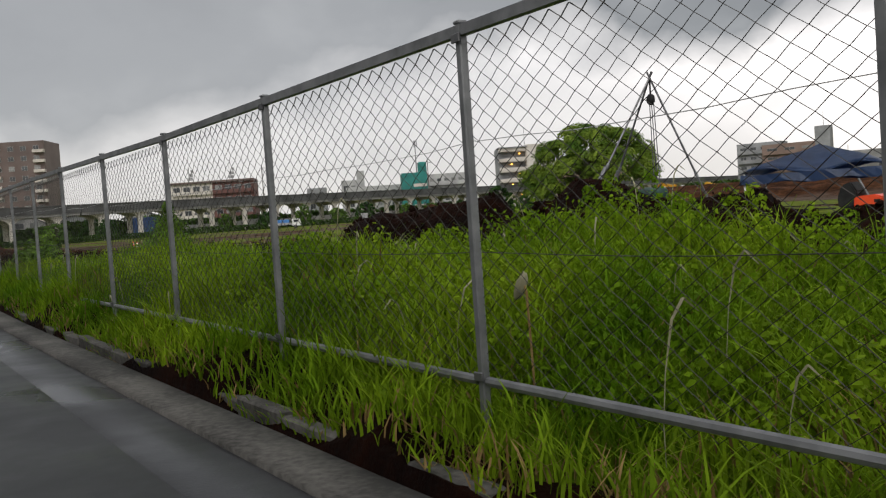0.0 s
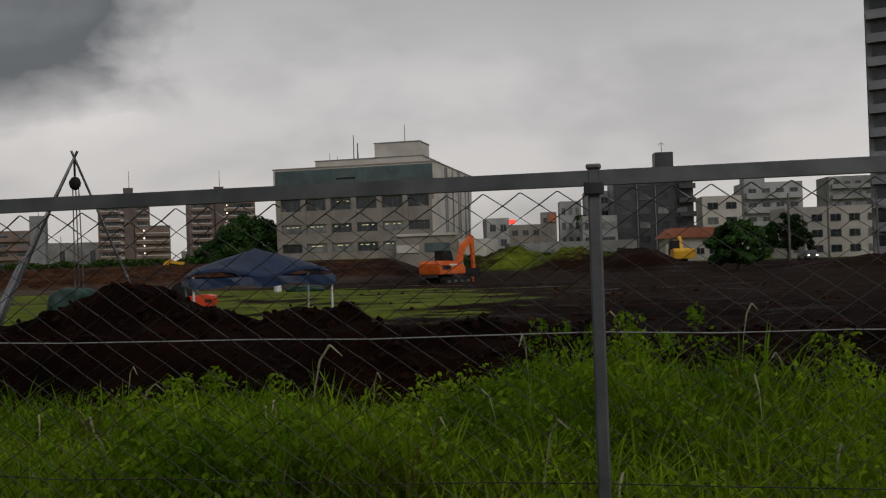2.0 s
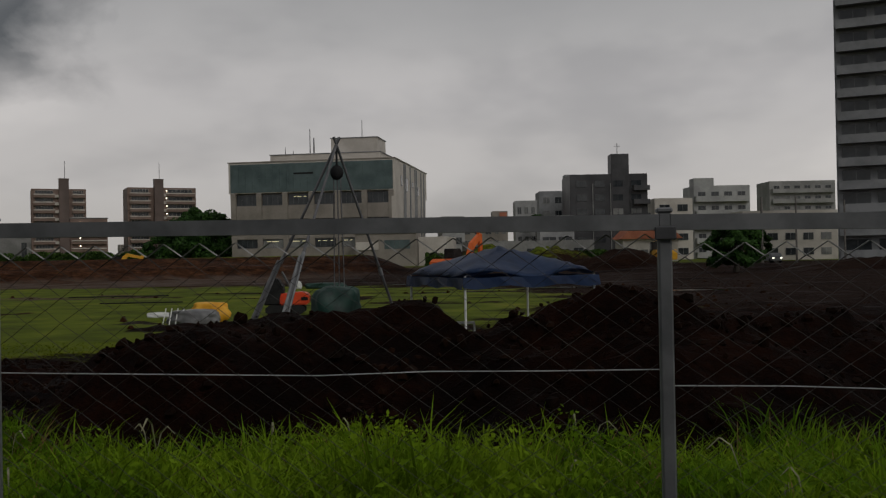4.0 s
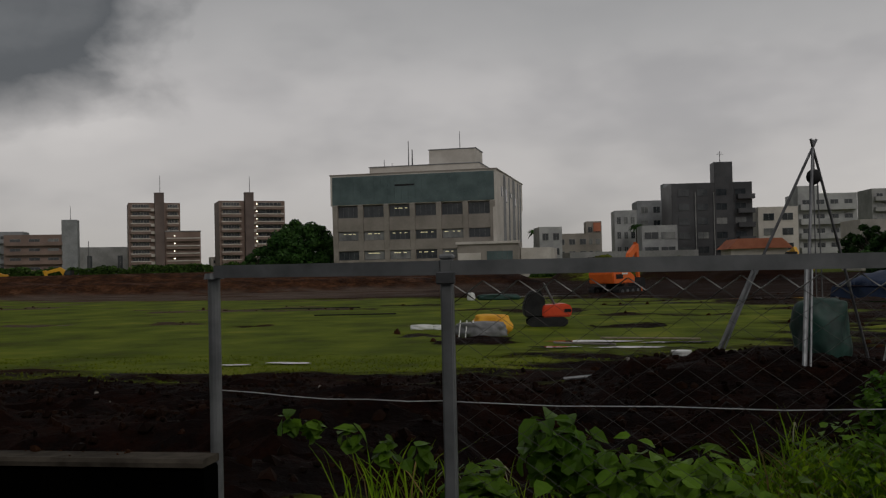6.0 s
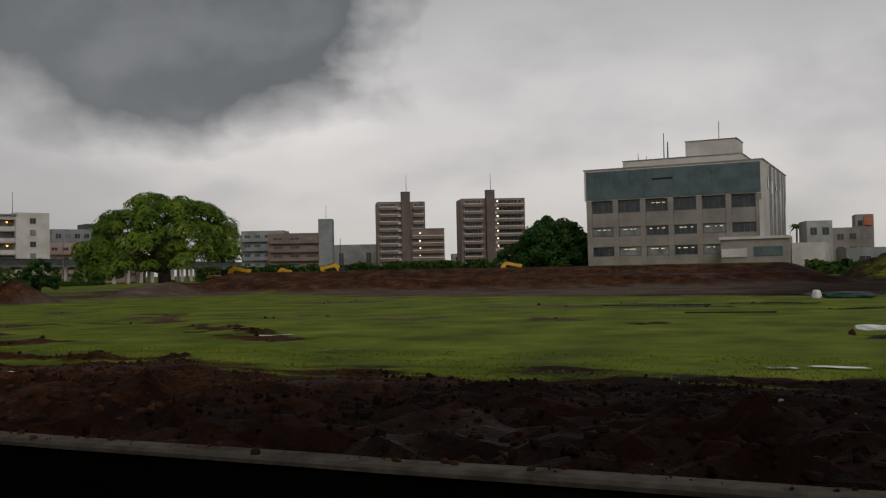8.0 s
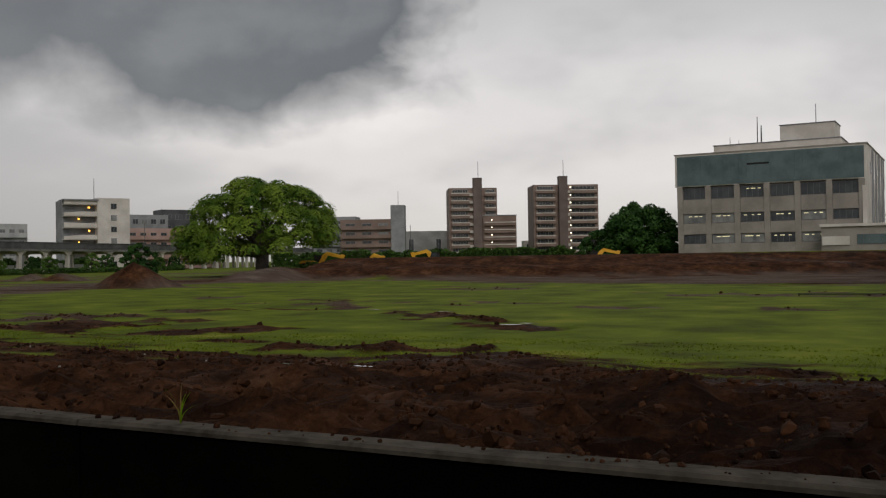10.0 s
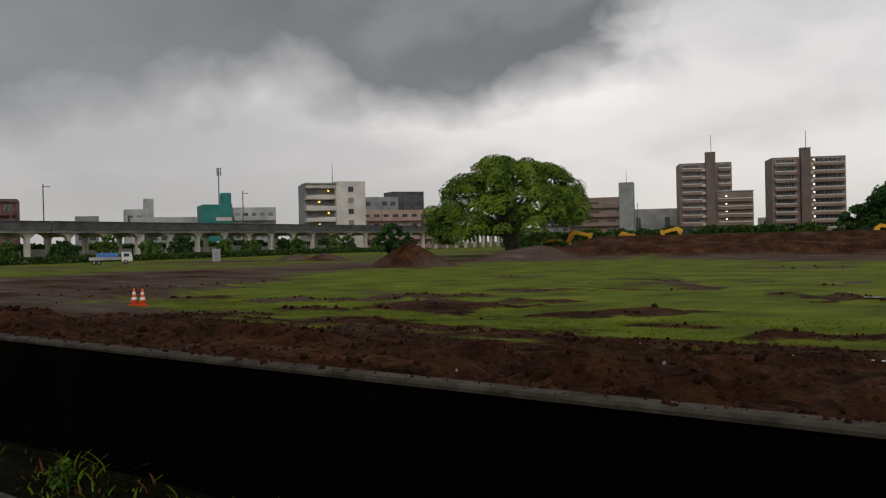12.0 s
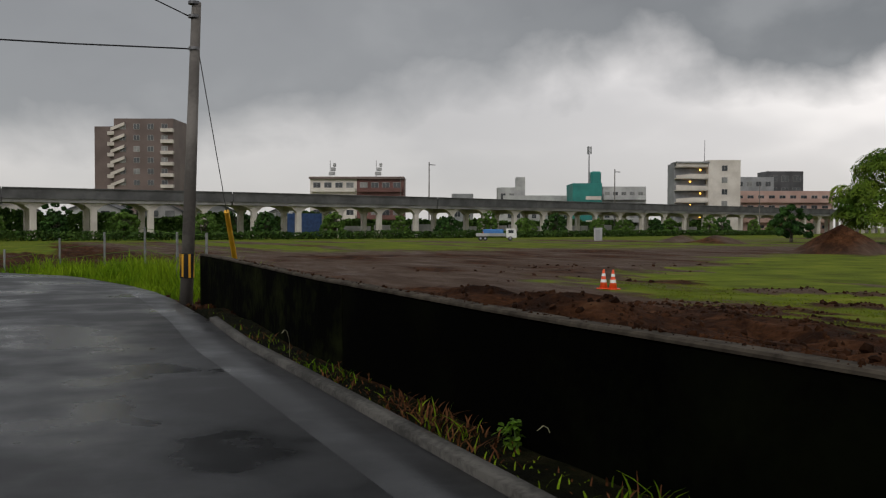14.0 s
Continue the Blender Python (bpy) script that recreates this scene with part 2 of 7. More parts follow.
M["grey"] = mat("grey_render", (0.17, 0.175, 0.18), (0.26, 0.265, 0.27), rough=0.75, scale=0.25, bump=0.05, fine=2)
M["charcoal"] = mat("charcoal_tile", (0.028, 0.028, 0.031), (0.06, 0.06, 0.064), rough=0.5, scale=0.25, bump=0.08, fine=3)
M["teal"] = mat("teal_paint", (0.008, 0.13, 0.115), (0.015, 0.19, 0.165), rough=0.6, scale=0.3, bump=0.05)
M["brickred"] = mat("red_brick_tile", (0.085, 0.034, 0.028), (0.13, 0.052, 0.043), rough=0.7, scale=0.3, bump=0.1)
M["pinkish"] = mat("faded_pink_render", (0.30, 0.19, 0.155), (0.40, 0.27, 0.23), rough=0.75, scale=0.25, bump=0.05)
M["rooforange"] = mat("orange_roof_sheet", (0.36, 0.11, 0.055), (0.48, 0.17, 0.09), rough=0.6, scale=0.5, bump=0.1)
M["roofdark"] = mat("dark_roof_tile", (0.04, 0.042, 0.047), (0.085, 0.088, 0.095), rough=0.5, scale=1.2, bump=0.2)
M["orange"] = mat("excavator_orange", (0.62, 0.105, 0.012), (0.75, 0.15, 0.02), rough=0.45, scale=1.5, bump=0.05)
M["yellow"] = mat("excavator_yellow", (0.60, 0.30, 0.012), (0.74, 0.40, 0.03), rough=0.45, scale=1.2, bump=0.05)
M["red"] = mat("machine_red", (0.58, 0.045, 0.012), (0.70, 0.075, 0.02), rough=0.4, scale=2, bump=0.05)
M["black"] = mat("black_rubber_and_steel", (0.008, 0.008, 0.009), (0.02, 0.02, 0.02), spec=0.25, rough=0.75, scale=3, bump=0.2)
M["steel"] = mat("dull_steel", (0.09, 0.09, 0.095), (0.17, 0.17, 0.175), rough=0.45, metal=0.6, scale=4, bump=0.1)
M["tarp"] = mat("blue_tarpaulin", (0.012, 0.035, 0.105), (0.028, 0.065, 0.165), rough=0.38, scale=2.2, bump=0.5, fine=6)
M["tarp_grey"] = mat("grey_tarpaulin", (0.10, 0.10, 0.102), (0.19, 0.19, 0.192), rough=0.45, scale=3, bump=0.5, fine=8)
M["tarp_green"] = mat("green_tarpaulin", (0.004, 0.022, 0.016), (0.012, 0.055, 0.040), rough=0.6, scale=3, bump=0.5, fine=8)
M["sack"] = mat("white_sacking", (0.55, 0.55, 0.53), (0.70, 0.70, 0.68), rough=0.7, scale=4, bump=0.3)
M["sack_yellow"] = mat("yellow_sacking", (0.66, 0.30, 0.01), (0.80, 0.42, 0.03), rough=0.6, scale=4, bump=0.3)
M["cone"] = mat("cone_red_orange", (0.72, 0.07, 0.015), (0.82, 0.11, 0.025), rough=0.45, scale=5, bump=0.0)
M["stripe"] = mat("reflective_white", (0.70, 0.70, 0.68), (0.80, 0.80, 0.78), rough=0.4, scale=5, bump=0.0)
M["pole"] = mat("weathered_concrete_pole", (0.085, 0.076, 0.068), (0.17, 0.155, 0.14), rough=0.8, scale=1.3, bump=0.2, fine=16)
M["guard"] = mat("yellow_guard", (0.62, 0.30, 0.012), (0.72, 0.38, 0.03), rough=0.5, scale=3, bump=0.0)
M["hedge"] = mat("clipped_hedge_leaves", (0.02, 0.048, 0.008), (0.055, 0.1, 0.018), spec=0.12, rough=0.7, scale=0.8, bump=0.0, fine=3, island=0.4)
M["blue"] = mat("blue_truck_body", (0.03, 0.13, 0.36), (0.05, 0.19, 0.46), rough=0.45, scale=2, bump=0.0)
M["wood"] = mat("weathered_timber", (0.20, 0.16, 0.11), (0.32, 0.27, 0.20), rough=0.8, scale=4, bump=0.2)
# darker copy of the clods on the next line, shade put into its colour
M["clod_shade"] = mat("shade_toned_soil_clods", (0.004, 0.0015, 0.0006), (0.014, 0.0052, 0.0021), spec=0.06, rough=0.75, scale=1.5, bump=0.6, fine=9, island=0.25)
M["clod"] = mat("wet_soil_clods", (0.012, 0.0046, 0.0018), (0.048, 0.0195, 0.0082), spec=0.06, rough=0.75, scale=1.5, bump=0.6, fine=9, island=0.25)


# ---- mesh helpers ----
def box(bm, cx, cy, cz, sx, sy, sz, mi=0, bevel=0.0, rot=None):
    m = Matrix.Translation((cx, cy, cz))
    if rot:
        m = m @ Euler([radians(a) for a in rot]).to_matrix().to_4x4()
    r = bmesh.ops.create_cube(bm, size=1.0, matrix=m @ Matrix.Diagonal((sx, sy, sz, 1)))
    faces = {f for v in r["verts"] for f in v.link_faces}
    for f in faces:
        f.material_index = mi
    if bevel:
        e = {e for v in r["verts"] for e in v.link_edges}
        bmesh.ops.bevel(bm, geom=list(e), offset=bevel, segments=1, affect="EDGES")
    return r["verts"]


def rod(bm, a, b, r1, r2=None, sides=8, mi=0, caps=True):
    a, b = Vector(a), Vector(b)
    d = b - a
    m = Matrix.Translation((a + b) / 2) @ d.to_track_quat("Z", "Y").to_matrix().to_4x4()
    r = bmesh.ops.create_cone(bm, cap_ends=caps, segments=sides, radius1=r1, radius2=r1 if r2 is None else r2, depth=d.length, matrix=m)
    for f in {f for v in r["verts"] for f in v.link_faces}:
        f.material_index = mi
    return r["verts"]


def tube(bm, pts, r, sides=5):
    """One bent tube through the points."""
    prev = None
    for i, p in enumerate(pts):
        d = (Vector(pts[min(i + 1, len(pts) - 1)]) - Vector(pts[max(i - 1, 0)])).normalized()
        u = d.cross(Vector((0.13, 0.07, 1))).normalized()
        v = d.cross(u)
        ring = [bm.verts.new(Vector(p) + (u * math.cos(k * 2 * math.pi / sides) + v * math.sin(k * 2 * math.pi / sides)) * r) for k in range(sides)]
        if prev:
            for k in range(sides):
                bm.faces.new((prev[k], prev[(k + 1) % sides], ring[(k + 1) % sides], ring[k]))
        prev = ring


def prism(bm, outline, y0, y1, mi=0):
    """An outline in x and z, drawn out from y0 to y1."""
    front = [bm.verts.new((x, y0, z)) for x, z in outline]
    back = [bm.verts.new((x, y1, z)) for x, z in outline]
    n = len(outline)
    fs = [bm.faces.new(front), bm.faces.new(back[::-1])]
    fs += [bm.faces.new((front[i], back[i], back[(i + 1) % n], front[(i + 1) % n])) for i in range(n)]
    for f in fs:
        f.material_index = mi
    bmesh.ops.recalc_face_normals(bm, faces=fs)


def part(name, bm, material, parent=None, label="", smooth=False):
    me = bpy.data.meshes.new(name)
    bm.to_mesh(me)
    bm.free()
    for m in material if isinstance(material, (list, tuple)) else [material]:
        me.materials.append(m)
    if smooth:
        me.polygons.foreach_set("use_smooth", [True] * len(me.polygons))
    ob = new(name, me)
    ob.parent = parent
    if label:
        tagged(ob, label)
    return ob


def again(ob, parent, m):
    """The same mesh once more under a parent, at the local pose m."""
    o = new(ob.name.split(".")[0], ob.data)
    o.parent, o.matrix_basis = parent, m
    return o


def thing(name, label, category, m=None, group="", kind=""):
    ob = tagged(new(name), label, category, group, kind)
    ob.empty_display_size = 0.2
    if m is not None:
        ob.matrix_basis = m
    return ob


def soup(name, verts, faces, material, label="", category="", kind="stuff", parent=None):
    me = bpy.data.meshes.new(name)
    me.from_pydata(verts, [], faces)
    for m in material if isinstance(material, (list, tuple)) else [material]:
        me.materials.append(m)
    ob = new(name, me)
    ob.parent = parent
    return tagged(ob, label, category, "", kind)


def vnoise(x, y, seed=0):
    xi, yi = np.floor(x).astype(np.int64), np.floor(y).astype(np.int64)
    fx, fy = x - xi, y - yi
    fx, fy = fx * fx * (3 - 2 * fx), fy * fy * (3 - 2 * fy)

    def h(a, b):
        n = (a * 374761393 + b * 668265263 + seed * 974711) & 0x7FFFFFFF
        n = ((n ^ (n >> 13)) * 1274126177) & 0x7FFFFFFF
        return ((n ^ (n >> 16)) & 0xFFFF) / 65535.0

    return (h(xi, yi) * (1 - fx) + h(xi + 1, yi) * fx) * (1 - fy) + (h(xi, yi + 1) * (1 - fx) + h(xi + 1, yi + 1) * fx) * fy


def fbm(x, y, seed=0, octaves=4):
    s = np.zeros_like(x, dtype=float)
    a, tot = 1.0, 0.0
    for o in range(octaves):
        s += a * vnoise(x * 2**o + 13.7 * o, y * 2**o - 7.1 * o, seed + o)
        tot, a = tot + a, a * 0.5
    return s / tot


def sstep(v, a, b):
    t = np.clip((v - a) / (b - a), 0, 1)
    return t * t * (3 - 2 * t)


# ---- the ground: one sheet to the horizon ----
ROAD_X = [-400, -72, -70, -66.7, -61, -58, -54.2, -51.3, -48.8, -45.2, -42, -17, -14.5, 40, 400]
ROAD_Y = [-400, -7.0, 0.2, 2.1, 2.85, 2.75, 2.45, 2.10, 1.95, 1.70, 1.48, 1.46, 1.52, 1.52, 1.52]


def kerb_y(x):
    return np.interp(x, ROAD_X, ROAD_Y)


def road_z(x):
    return np.interp(x, [-400, -56, -40, -28, -18, -8, 0, 400], [0.64, 0.64, 0.62, 0.60, 0.48, 0.34, 0.31, 0.31])


def bump_at(x, y, cx, cy, h, rx, ry=None, turn=0.0):
    ry = ry or rx
    c, s = math.cos(radians(turn)), math.sin(radians(turn))
    u, v = ((x - cx) * c + (y - cy) * s) / rx, (-(x - cx) * s + (y - cy) * c) / ry
    return h * np.clip(1 - np.sqrt(u * u + v * v) ** 1.6, 0, None)


RUTS = [(-61.2, 20.0, -58.6, 21.8, 0.75), (-58.8, 21.7, -57.6, 24.0, 0.7), (-57.0, 23.6, -55.6, 25.8, 0.4), (-56.4, 17.3, -53.8, 17.5, 0.55), (-54.2, 18.3, -52.9, 20.1, 0.6), (-52.6, 19.4, -50.5, 21.5, 0.5), (-74.5, 24.0, -76.5, 33.5, 0.8), (-44.2, 29.4, -40.6, 26.2, 0.5), (-41.2, 16.0, -37.0, 17.2, 0.6)]


def ruts(x, y):
    """1 in the ragged strips where machines have torn the turf."""
    m = np.zeros(x.shape)
    for ax, ay, bx, by, w in RUTS:
        t = np.clip(((x - ax) * (bx - ax) + (y - ay) * (by - ay)) / ((bx - ax) ** 2 + (by - ay) ** 2), 0, 1)
        d = np.hypot(x - ax - t * (bx - ax), y - ay - t * (by - ay))
        m = np.maximum(m, sstep(w * (0.35 + 1.5 * fbm(x / 0.9, y / 0.9, 151)) - d, -0.1, 0.35))
    return m


def grass_field(x, y):
    """1 on the turf, 0 on bare soil."""
    px = np.array([-7, -7, -20, -50, -80, -92, -84, -74, -64, -50, -43, -36, -28, -21, -14])
    py = np.array([30, 48, 60, 66, 78, 62, 40, 25, 18.0, 14.0, 14.5, 16.6, 18.4, 18.0, 21])
    inside = np.zeros(x.shape, bool)
    dist = np.full(x.shape, 1e9)
    for i in range(len(px)):
        ax, ay, bx, by = px[i], py[i], px[i - 1], py[i - 1]
        cross = (ay > y) != (by > y)
        inside ^= cross & (x < (bx - ax) * (y - ay) / (by - ay + 1e-9) + ax)
        t = np.clip(((x - ax) * (bx - ax) + (y - ay) * (by - ay)) / ((bx - ax) ** 2 + (by - ay) ** 2), 0, 1)
        dist = np.minimum(dist, np.hypot(x - ax - t * (bx - ax), y - ay - t * (by - ay)))
    d = np.where(inside, dist, -dist)
    g = sstep(d + 10 * (fbm(x / 7, y / 2.2, 3) - 0.5) + 7 * (fbm(x / 1.8, y / 0.8, 4) - 0.5), -3.6, 3.8)
    # strips torn by tracks
    torn = sstep(fbm(x / 3.6, y / 2.2, 9), 0.60, 0.68) * sstep(fbm(x / 15, y / 7, 21), 0.44, 0.56)
    g = g * (1 - 0.95 * torn)
    g = g * (1 - 0.95 * ruts(x, y))
    # thin far strips of turf towards the viaduct, and rough grass beyond the site
    far_strip = sstep(-x, 95, 120) * sstep(fbm(x / 30, y / 5, 14), 0.36, 0.52)
    verge = np.maximum(sstep(y, 150, 175), sstep(-x, 150, 165))
    return np.clip(np.maximum(np.maximum(g * (1 - sstep(berm(x, y), 0.15, 0.5)) * (1 - sstep(bump_at(x, y, -87.8, 57.0, 2.1, 4.4), 0.02, 0.3)), 0.85 * far_strip), verge), 0, 1)


def berm(x, y):
    """The soil terrace with its front running from (-90, 75) to (-22, 100)."""
    ux, uy = 68 / 72.4, 25 / 72.4
    along, out = (x + 90) * ux + (y - 75) * uy, -(x + 90) * uy + (y - 75) * ux
    out = out + 2.5 * (fbm(x / 9, y / 9, 31) - 0.5)
    face = sstep(out, 0, 4.2) * 0.55 + sstep(out, 4.5, 9.5) * 0.45
    return 2.25 * face * sstep(along, -2, 7) * (1 - sstep(along, 68, 76)) * (1 - 0.9 * sstep(out, 15, 24))


def height(x, y):
    rz, ky = road_z(x), kerb_y(x)
    z = 0.10 * (fbm(x / 14, y / 14, 1) - 0.5)
    soil = 1 - grass_field(x, y)
    near = np.exp(-np.clip(y - 30, 0, None) / 25.0) * (1 - 0.62 * sstep(y, 8, 14)) * (1 - 0.35 * sstep(-x, 38, 48))
    z = z + soil * near * np.where(x < -16.5, 0.12 + 0.88 * sstep(y, 2.25, 3.0), 1.0) * (0.62 * (fbm(x / 1.9, y / 1.1, 41, 4) - 0.5) + 0.24 * (0.5 - np.abs(fbm(x / 0.9, y / 0.55, 47, 3) - 0.5) * 4.0) * fbm(x / 4, y / 3, 49))
    z = z + soil * near * sstep(y, 2.5, 3.4) * (0.20 * np.clip(fbm(x / 0.75, y / 0.5, 141, 3) - 0.46, 0, None) * 3.0 - 0.22 * sstep(fbm(x / 1.5, y / 0.8, 143, 3), 0.56, 0.7))
    # soil banked against the low wall
    wall_side = 1 - sstep(x, -17.5, -16.0)
    bank = np.interp(y, [2.2, 4.8, 8, 14.5, 20], [0.62, 0.66, 0.46, 0.16, 0.0])
    z = z + wall_side * bank * (1 - sstep(-x, 56, 60))
    # the verge behind the fence
    z = z + (1 - wall_side) * np.where(y < 2.3, rz + np.interp(y, [1.52, 1.58, 1.70, 2.3], [0.0, 0.01, 0.10, 0.15]), np.interp(y, [2.3, 4.8, 6.2, 9], [0.47, 0.45, 0.15, 0.0]))
    z = z + 0.26 * ruts(x, y) * (fbm(x / 0.55, y / 0.55, 153, 3) - 0.22)
    # heaps
    rough = 0.75 + 0.5 * fbm(x / 1.3, y / 1.3, 55, 4)
    z = z + rough * bump_at(x, y, -11.5, 8.7, 1.22, 2.5, 2.1)
    z = z + rough * (bump_at(x, y, -7.5, 9.3, 1.36, 3.4, 2.4) + bump_at(x, y, -5.8, 9.9, 0.36, 2.2, 2.0) + bump_at(x, y, -3.2, 10.4, 0.95, 3.0, 2.4) + bump_at(x, y, -15.5, 10.5, 0.35, 2.5, 2) + bump_at(x, y, -12.8, 13.9, 0.72, 3.6, 2.4) + bump_at(x, y, -53.2, 6.6, 0.24, 4.2, 1.7) + bump_at(x, y, -49.8, 6.2, 0.22, 2.6, 1.5) + bump_at(x, y, -57.2, 9.2, 0.2, 3.0, 1.8) + bump_at(x, y, -45.0, 7.5, 0.3, 3.0, 1.6))
    z = z + rough * (bump_at(x, y, 1.5, 15, 0.55, 5.0, 2.6) + bump_at(x, y, 8, 20, 0.8, 6, 3))
    z = z + berm(x, y)
    z = z + rough * (bump_at(x, y, -16.5, 134, 3.4, 8, 7) + bump_at(x, y, -7.0, 126, 3.0, 8, 6) + bump_at(x, y, 2.6, 100, 0.5, 4.5, 4) + bump_at(x, y, -1.0, 100, 1.8, 6.2, 5) + bump_at(x, y, 9, 96, 0.8, 14, 7) + bump_at(x, y, 27, 90, 1.3, 14, 7))
    z = z + rough * (bump_at(x, y, -87.8, 57.0, 2.1, 3.0) + bump_at(x, y, -90, 77, 1.3, 6, 4.5) + bump_at(x, y, -134, 84, 0.9, 3) + bump_at(x, y, -124, 80, 1.0, 3))
    # the far bank past the bend, and the side of the road away from the site
    past = sstep(-x, 56.5, 60)
    z = z + past * np.interp(y - ky, [0, 2.5, 6], [0.55, 0.40, 0.0]) * (1 - sstep(-x, 110, 150))
    below = y < ky
    z = np.where(below, np.where(y < ky - 6.3, rz - 0.02, rz - 0.25), z)
    return z


def axis_steps(stops):
    out = [stops[0][0]]
    for (a, step), (b, _) in zip(stops, stops[1:]):
        n = max(1, round((b - a) / step))
        out += [a + (b - a) * (i + 1) / n for i in range(n)]
    return np.array(out)


gx = axis_steps([(-3500, 400), (-700, 40), (-260, 6), (-140, 1.6), (-75, 0.30), (-60, 0.19), (-17, 0.20), (6, 1.0), (45, 6), (150, 40), (700, 400), (3500, 1)])
gy = axis_steps([(-2500, 300), (-100, 20), (-10, 1.5), (-1, 0.25), (1.4, 0.08), (2.4, 0.17), (16, 0.33), (34, 0.9), (110, 2.5), (160, 8), (420, 60), (900, 400), (3700, 1)])
GX, GY = np.meshgrid(gx, gy)
GZ = height(GX, GY)
nx, ny = len(gx), len(gy)
gv = np.stack([GX.ravel(), GY.ravel(), GZ.ravel()], 1)
ii = (np.arange(ny - 1)[:, None] * nx + np.arange(nx - 1)[None]).ravel()
gf = np.stack([ii, ii + 1, ii + 1 + nx, ii + nx], 1)
gme = bpy.data.meshes.new("ground")
gme.from_pydata(gv.tolist(), [], gf.tolist())
gme.polygons.foreach_set("use_smooth", [True] * len(gme.polygons))
ga = gme.attributes.new("turf", "FLOAT", "POINT")
turf = grass_field(GX, GY)
verge_turf = np.maximum((1 - sstep(GY, 4.6, 6.4)) * sstep(GX, -17.2, -16.4) * sstep(GY, 1.7, 2.6), sstep(-GX, 60, 62) * (1 - sstep(GY - kerb_y(GX), 4, 6)) * (1 - sstep(-GX, 100, 130)))
verge_turf = np.maximum(verge_turf, (GY < kerb_y(GX) - 6.3) * 1.0)
mound_turf = 0.8 * np.maximum(bump_at(GX, GY, -11.0, 129, 0.95, 15, 10), sstep(berm(GX, GY), 2.12, 2.24) * sstep(GX, -58, -40) * 0.9)
ga.data.foreach_set("value", np.clip(np.maximum(np.maximum(turf, verge_turf), mound_turf), 0, 1).ravel())
gd = gme.attributes.new("mossy", "FLOAT", "POINT")
gd.data.foreach_set("value", ((GY < 2.3 + 0.6 * sstep(-GX, 48, 55)) & (GX < -16.3) & (GX > -58)).astype(float).ravel())
gp = gme.attributes.new("packed", "FLOAT", "POINT")
packed = np.maximum(sstep(-GX, 50, 62) * sstep(GY, 9, 13), sstep(GY, 26, 40)) * (1 - sstep(berm(GX, GY), 0.1, 0.5))
packed = packed * sstep(fbm(GX / 6, GY / 3, 101), 0.25, 0.5) * (1 - sstep(bump_at(GX, GY, -87.8, 57.0, 2.1, 3.0), 0.1, 0.5))
gp.data.foreach_set("value", np.clip(packed, 0, 1).ravel())
ground = tagged(new("ground", gme), "wet brown soil and patchy green turf of a building site", "ground", "", "structure")

gm = bpy.data.materials.new("soil_and_turf")
gm.use_nodes = True
gt = gm.node_tree
gb = gt.nodes["Principled BSDF"]


def gnoise(scale, detail=6, rough=0.55, stretch=None):
    n = gt.nodes.new("ShaderNodeTexNoise")
    n.inputs["Scale"].default_value, n.inputs["Detail"].default_value, n.inputs["Roughness"].default_value = scale, detail, rough
    src = geo_pos
    if stretch:
        mp = gt.nodes.new("ShaderNodeMapping")
        mp.inputs["Scale"].default_value = stretch
        gt.links.new(src, mp.inputs["Vector"])
        src = mp.outputs[0]
    gt.links.new(src, n.inputs["Vector"])
    return n.outputs[0]


def gramp(fac, stops):
    n = gt.nodes.new("ShaderNodeValToRGB")
    while len(n.color_ramp.elements) < len(stops):
        n.color_ramp.elements.new(0.5)
    for e, (p, c) in zip(n.color_ramp.elements, stops):
        e.position, e.color = p, (*c, 1) if len(c) == 3 else c
    gt.links.new(fac, n.inputs[0])
    return n.outputs[0]


def gmath(op, a, b, clamp=False):
    n = gt.nodes.new("ShaderNodeMath")
    n.operation, n.use_clamp = op, clamp
    for i, v in enumerate((a, b)):
        if isinstance(v, (int, float)):
            n.inputs[i].default_value = v
        else:
            gt.links.new(v, n.inputs[i])
    return n.outputs[0]


geo_pos = gt.nodes.new("ShaderNodeNewGeometry").outputs["Position"]
at_turf = gt.nodes.new("ShaderNodeAttribute")
at_turf.attribute_name = "turf"
at_packed = gt.nodes.new("ShaderNodeAttribute")
at_packed.attribute_name = "packed"
mid_n = gnoise(2.6, 8, 0.7)
grain_n = gnoise(11.0, 6, 0.7)
soil_mix = gmath("ADD", gmath("MULTIPLY", gnoise(0.7, 8, 0.62), 0.45), gmath("ADD", gmath("MULTIPLY", mid_n, 0.33), gmath("MULTIPLY", grain_n, 0.22)))
flat_c = gramp(gnoise(0.8, 8, 0.65, (0.35, 1.2, 1)), [(0.3, (0.066, 0.042, 0.030)), (0.55, (0.128, 0.091, 0.070)), (0.75, (0.190, 0.147, 0.120))])
loose_c = gramp(soil_mix, [(0.36, (0.009, 0.0034, 0.0013)), (0.47, (0.036, 0.0138, 0.0054)), (0.55, (0.092, 0.0375, 0.0155)), (0.66, (0.175, 0.088, 0.045))])
smx = gt.nodes.new("ShaderNodeMix")
smx.data_type = "RGBA"
gt.links.new(at_packed.outputs["Fac"], smx.inputs[0])
gt.links.new(loose_c, smx.inputs[6])
gt.links.new(flat_c, smx.inputs[7])
at_damp = gt.nodes.new("ShaderNodeAttribute")
at_damp.attribute_name = "mossy"
dmx = gt.nodes.new("ShaderNodeMix")
dmx.data_type = "RGBA"
gt.links.new(at_damp.outputs["Fac"], dmx.inputs[0])
gt.links.new(smx.outputs[2], dmx.inputs[6])
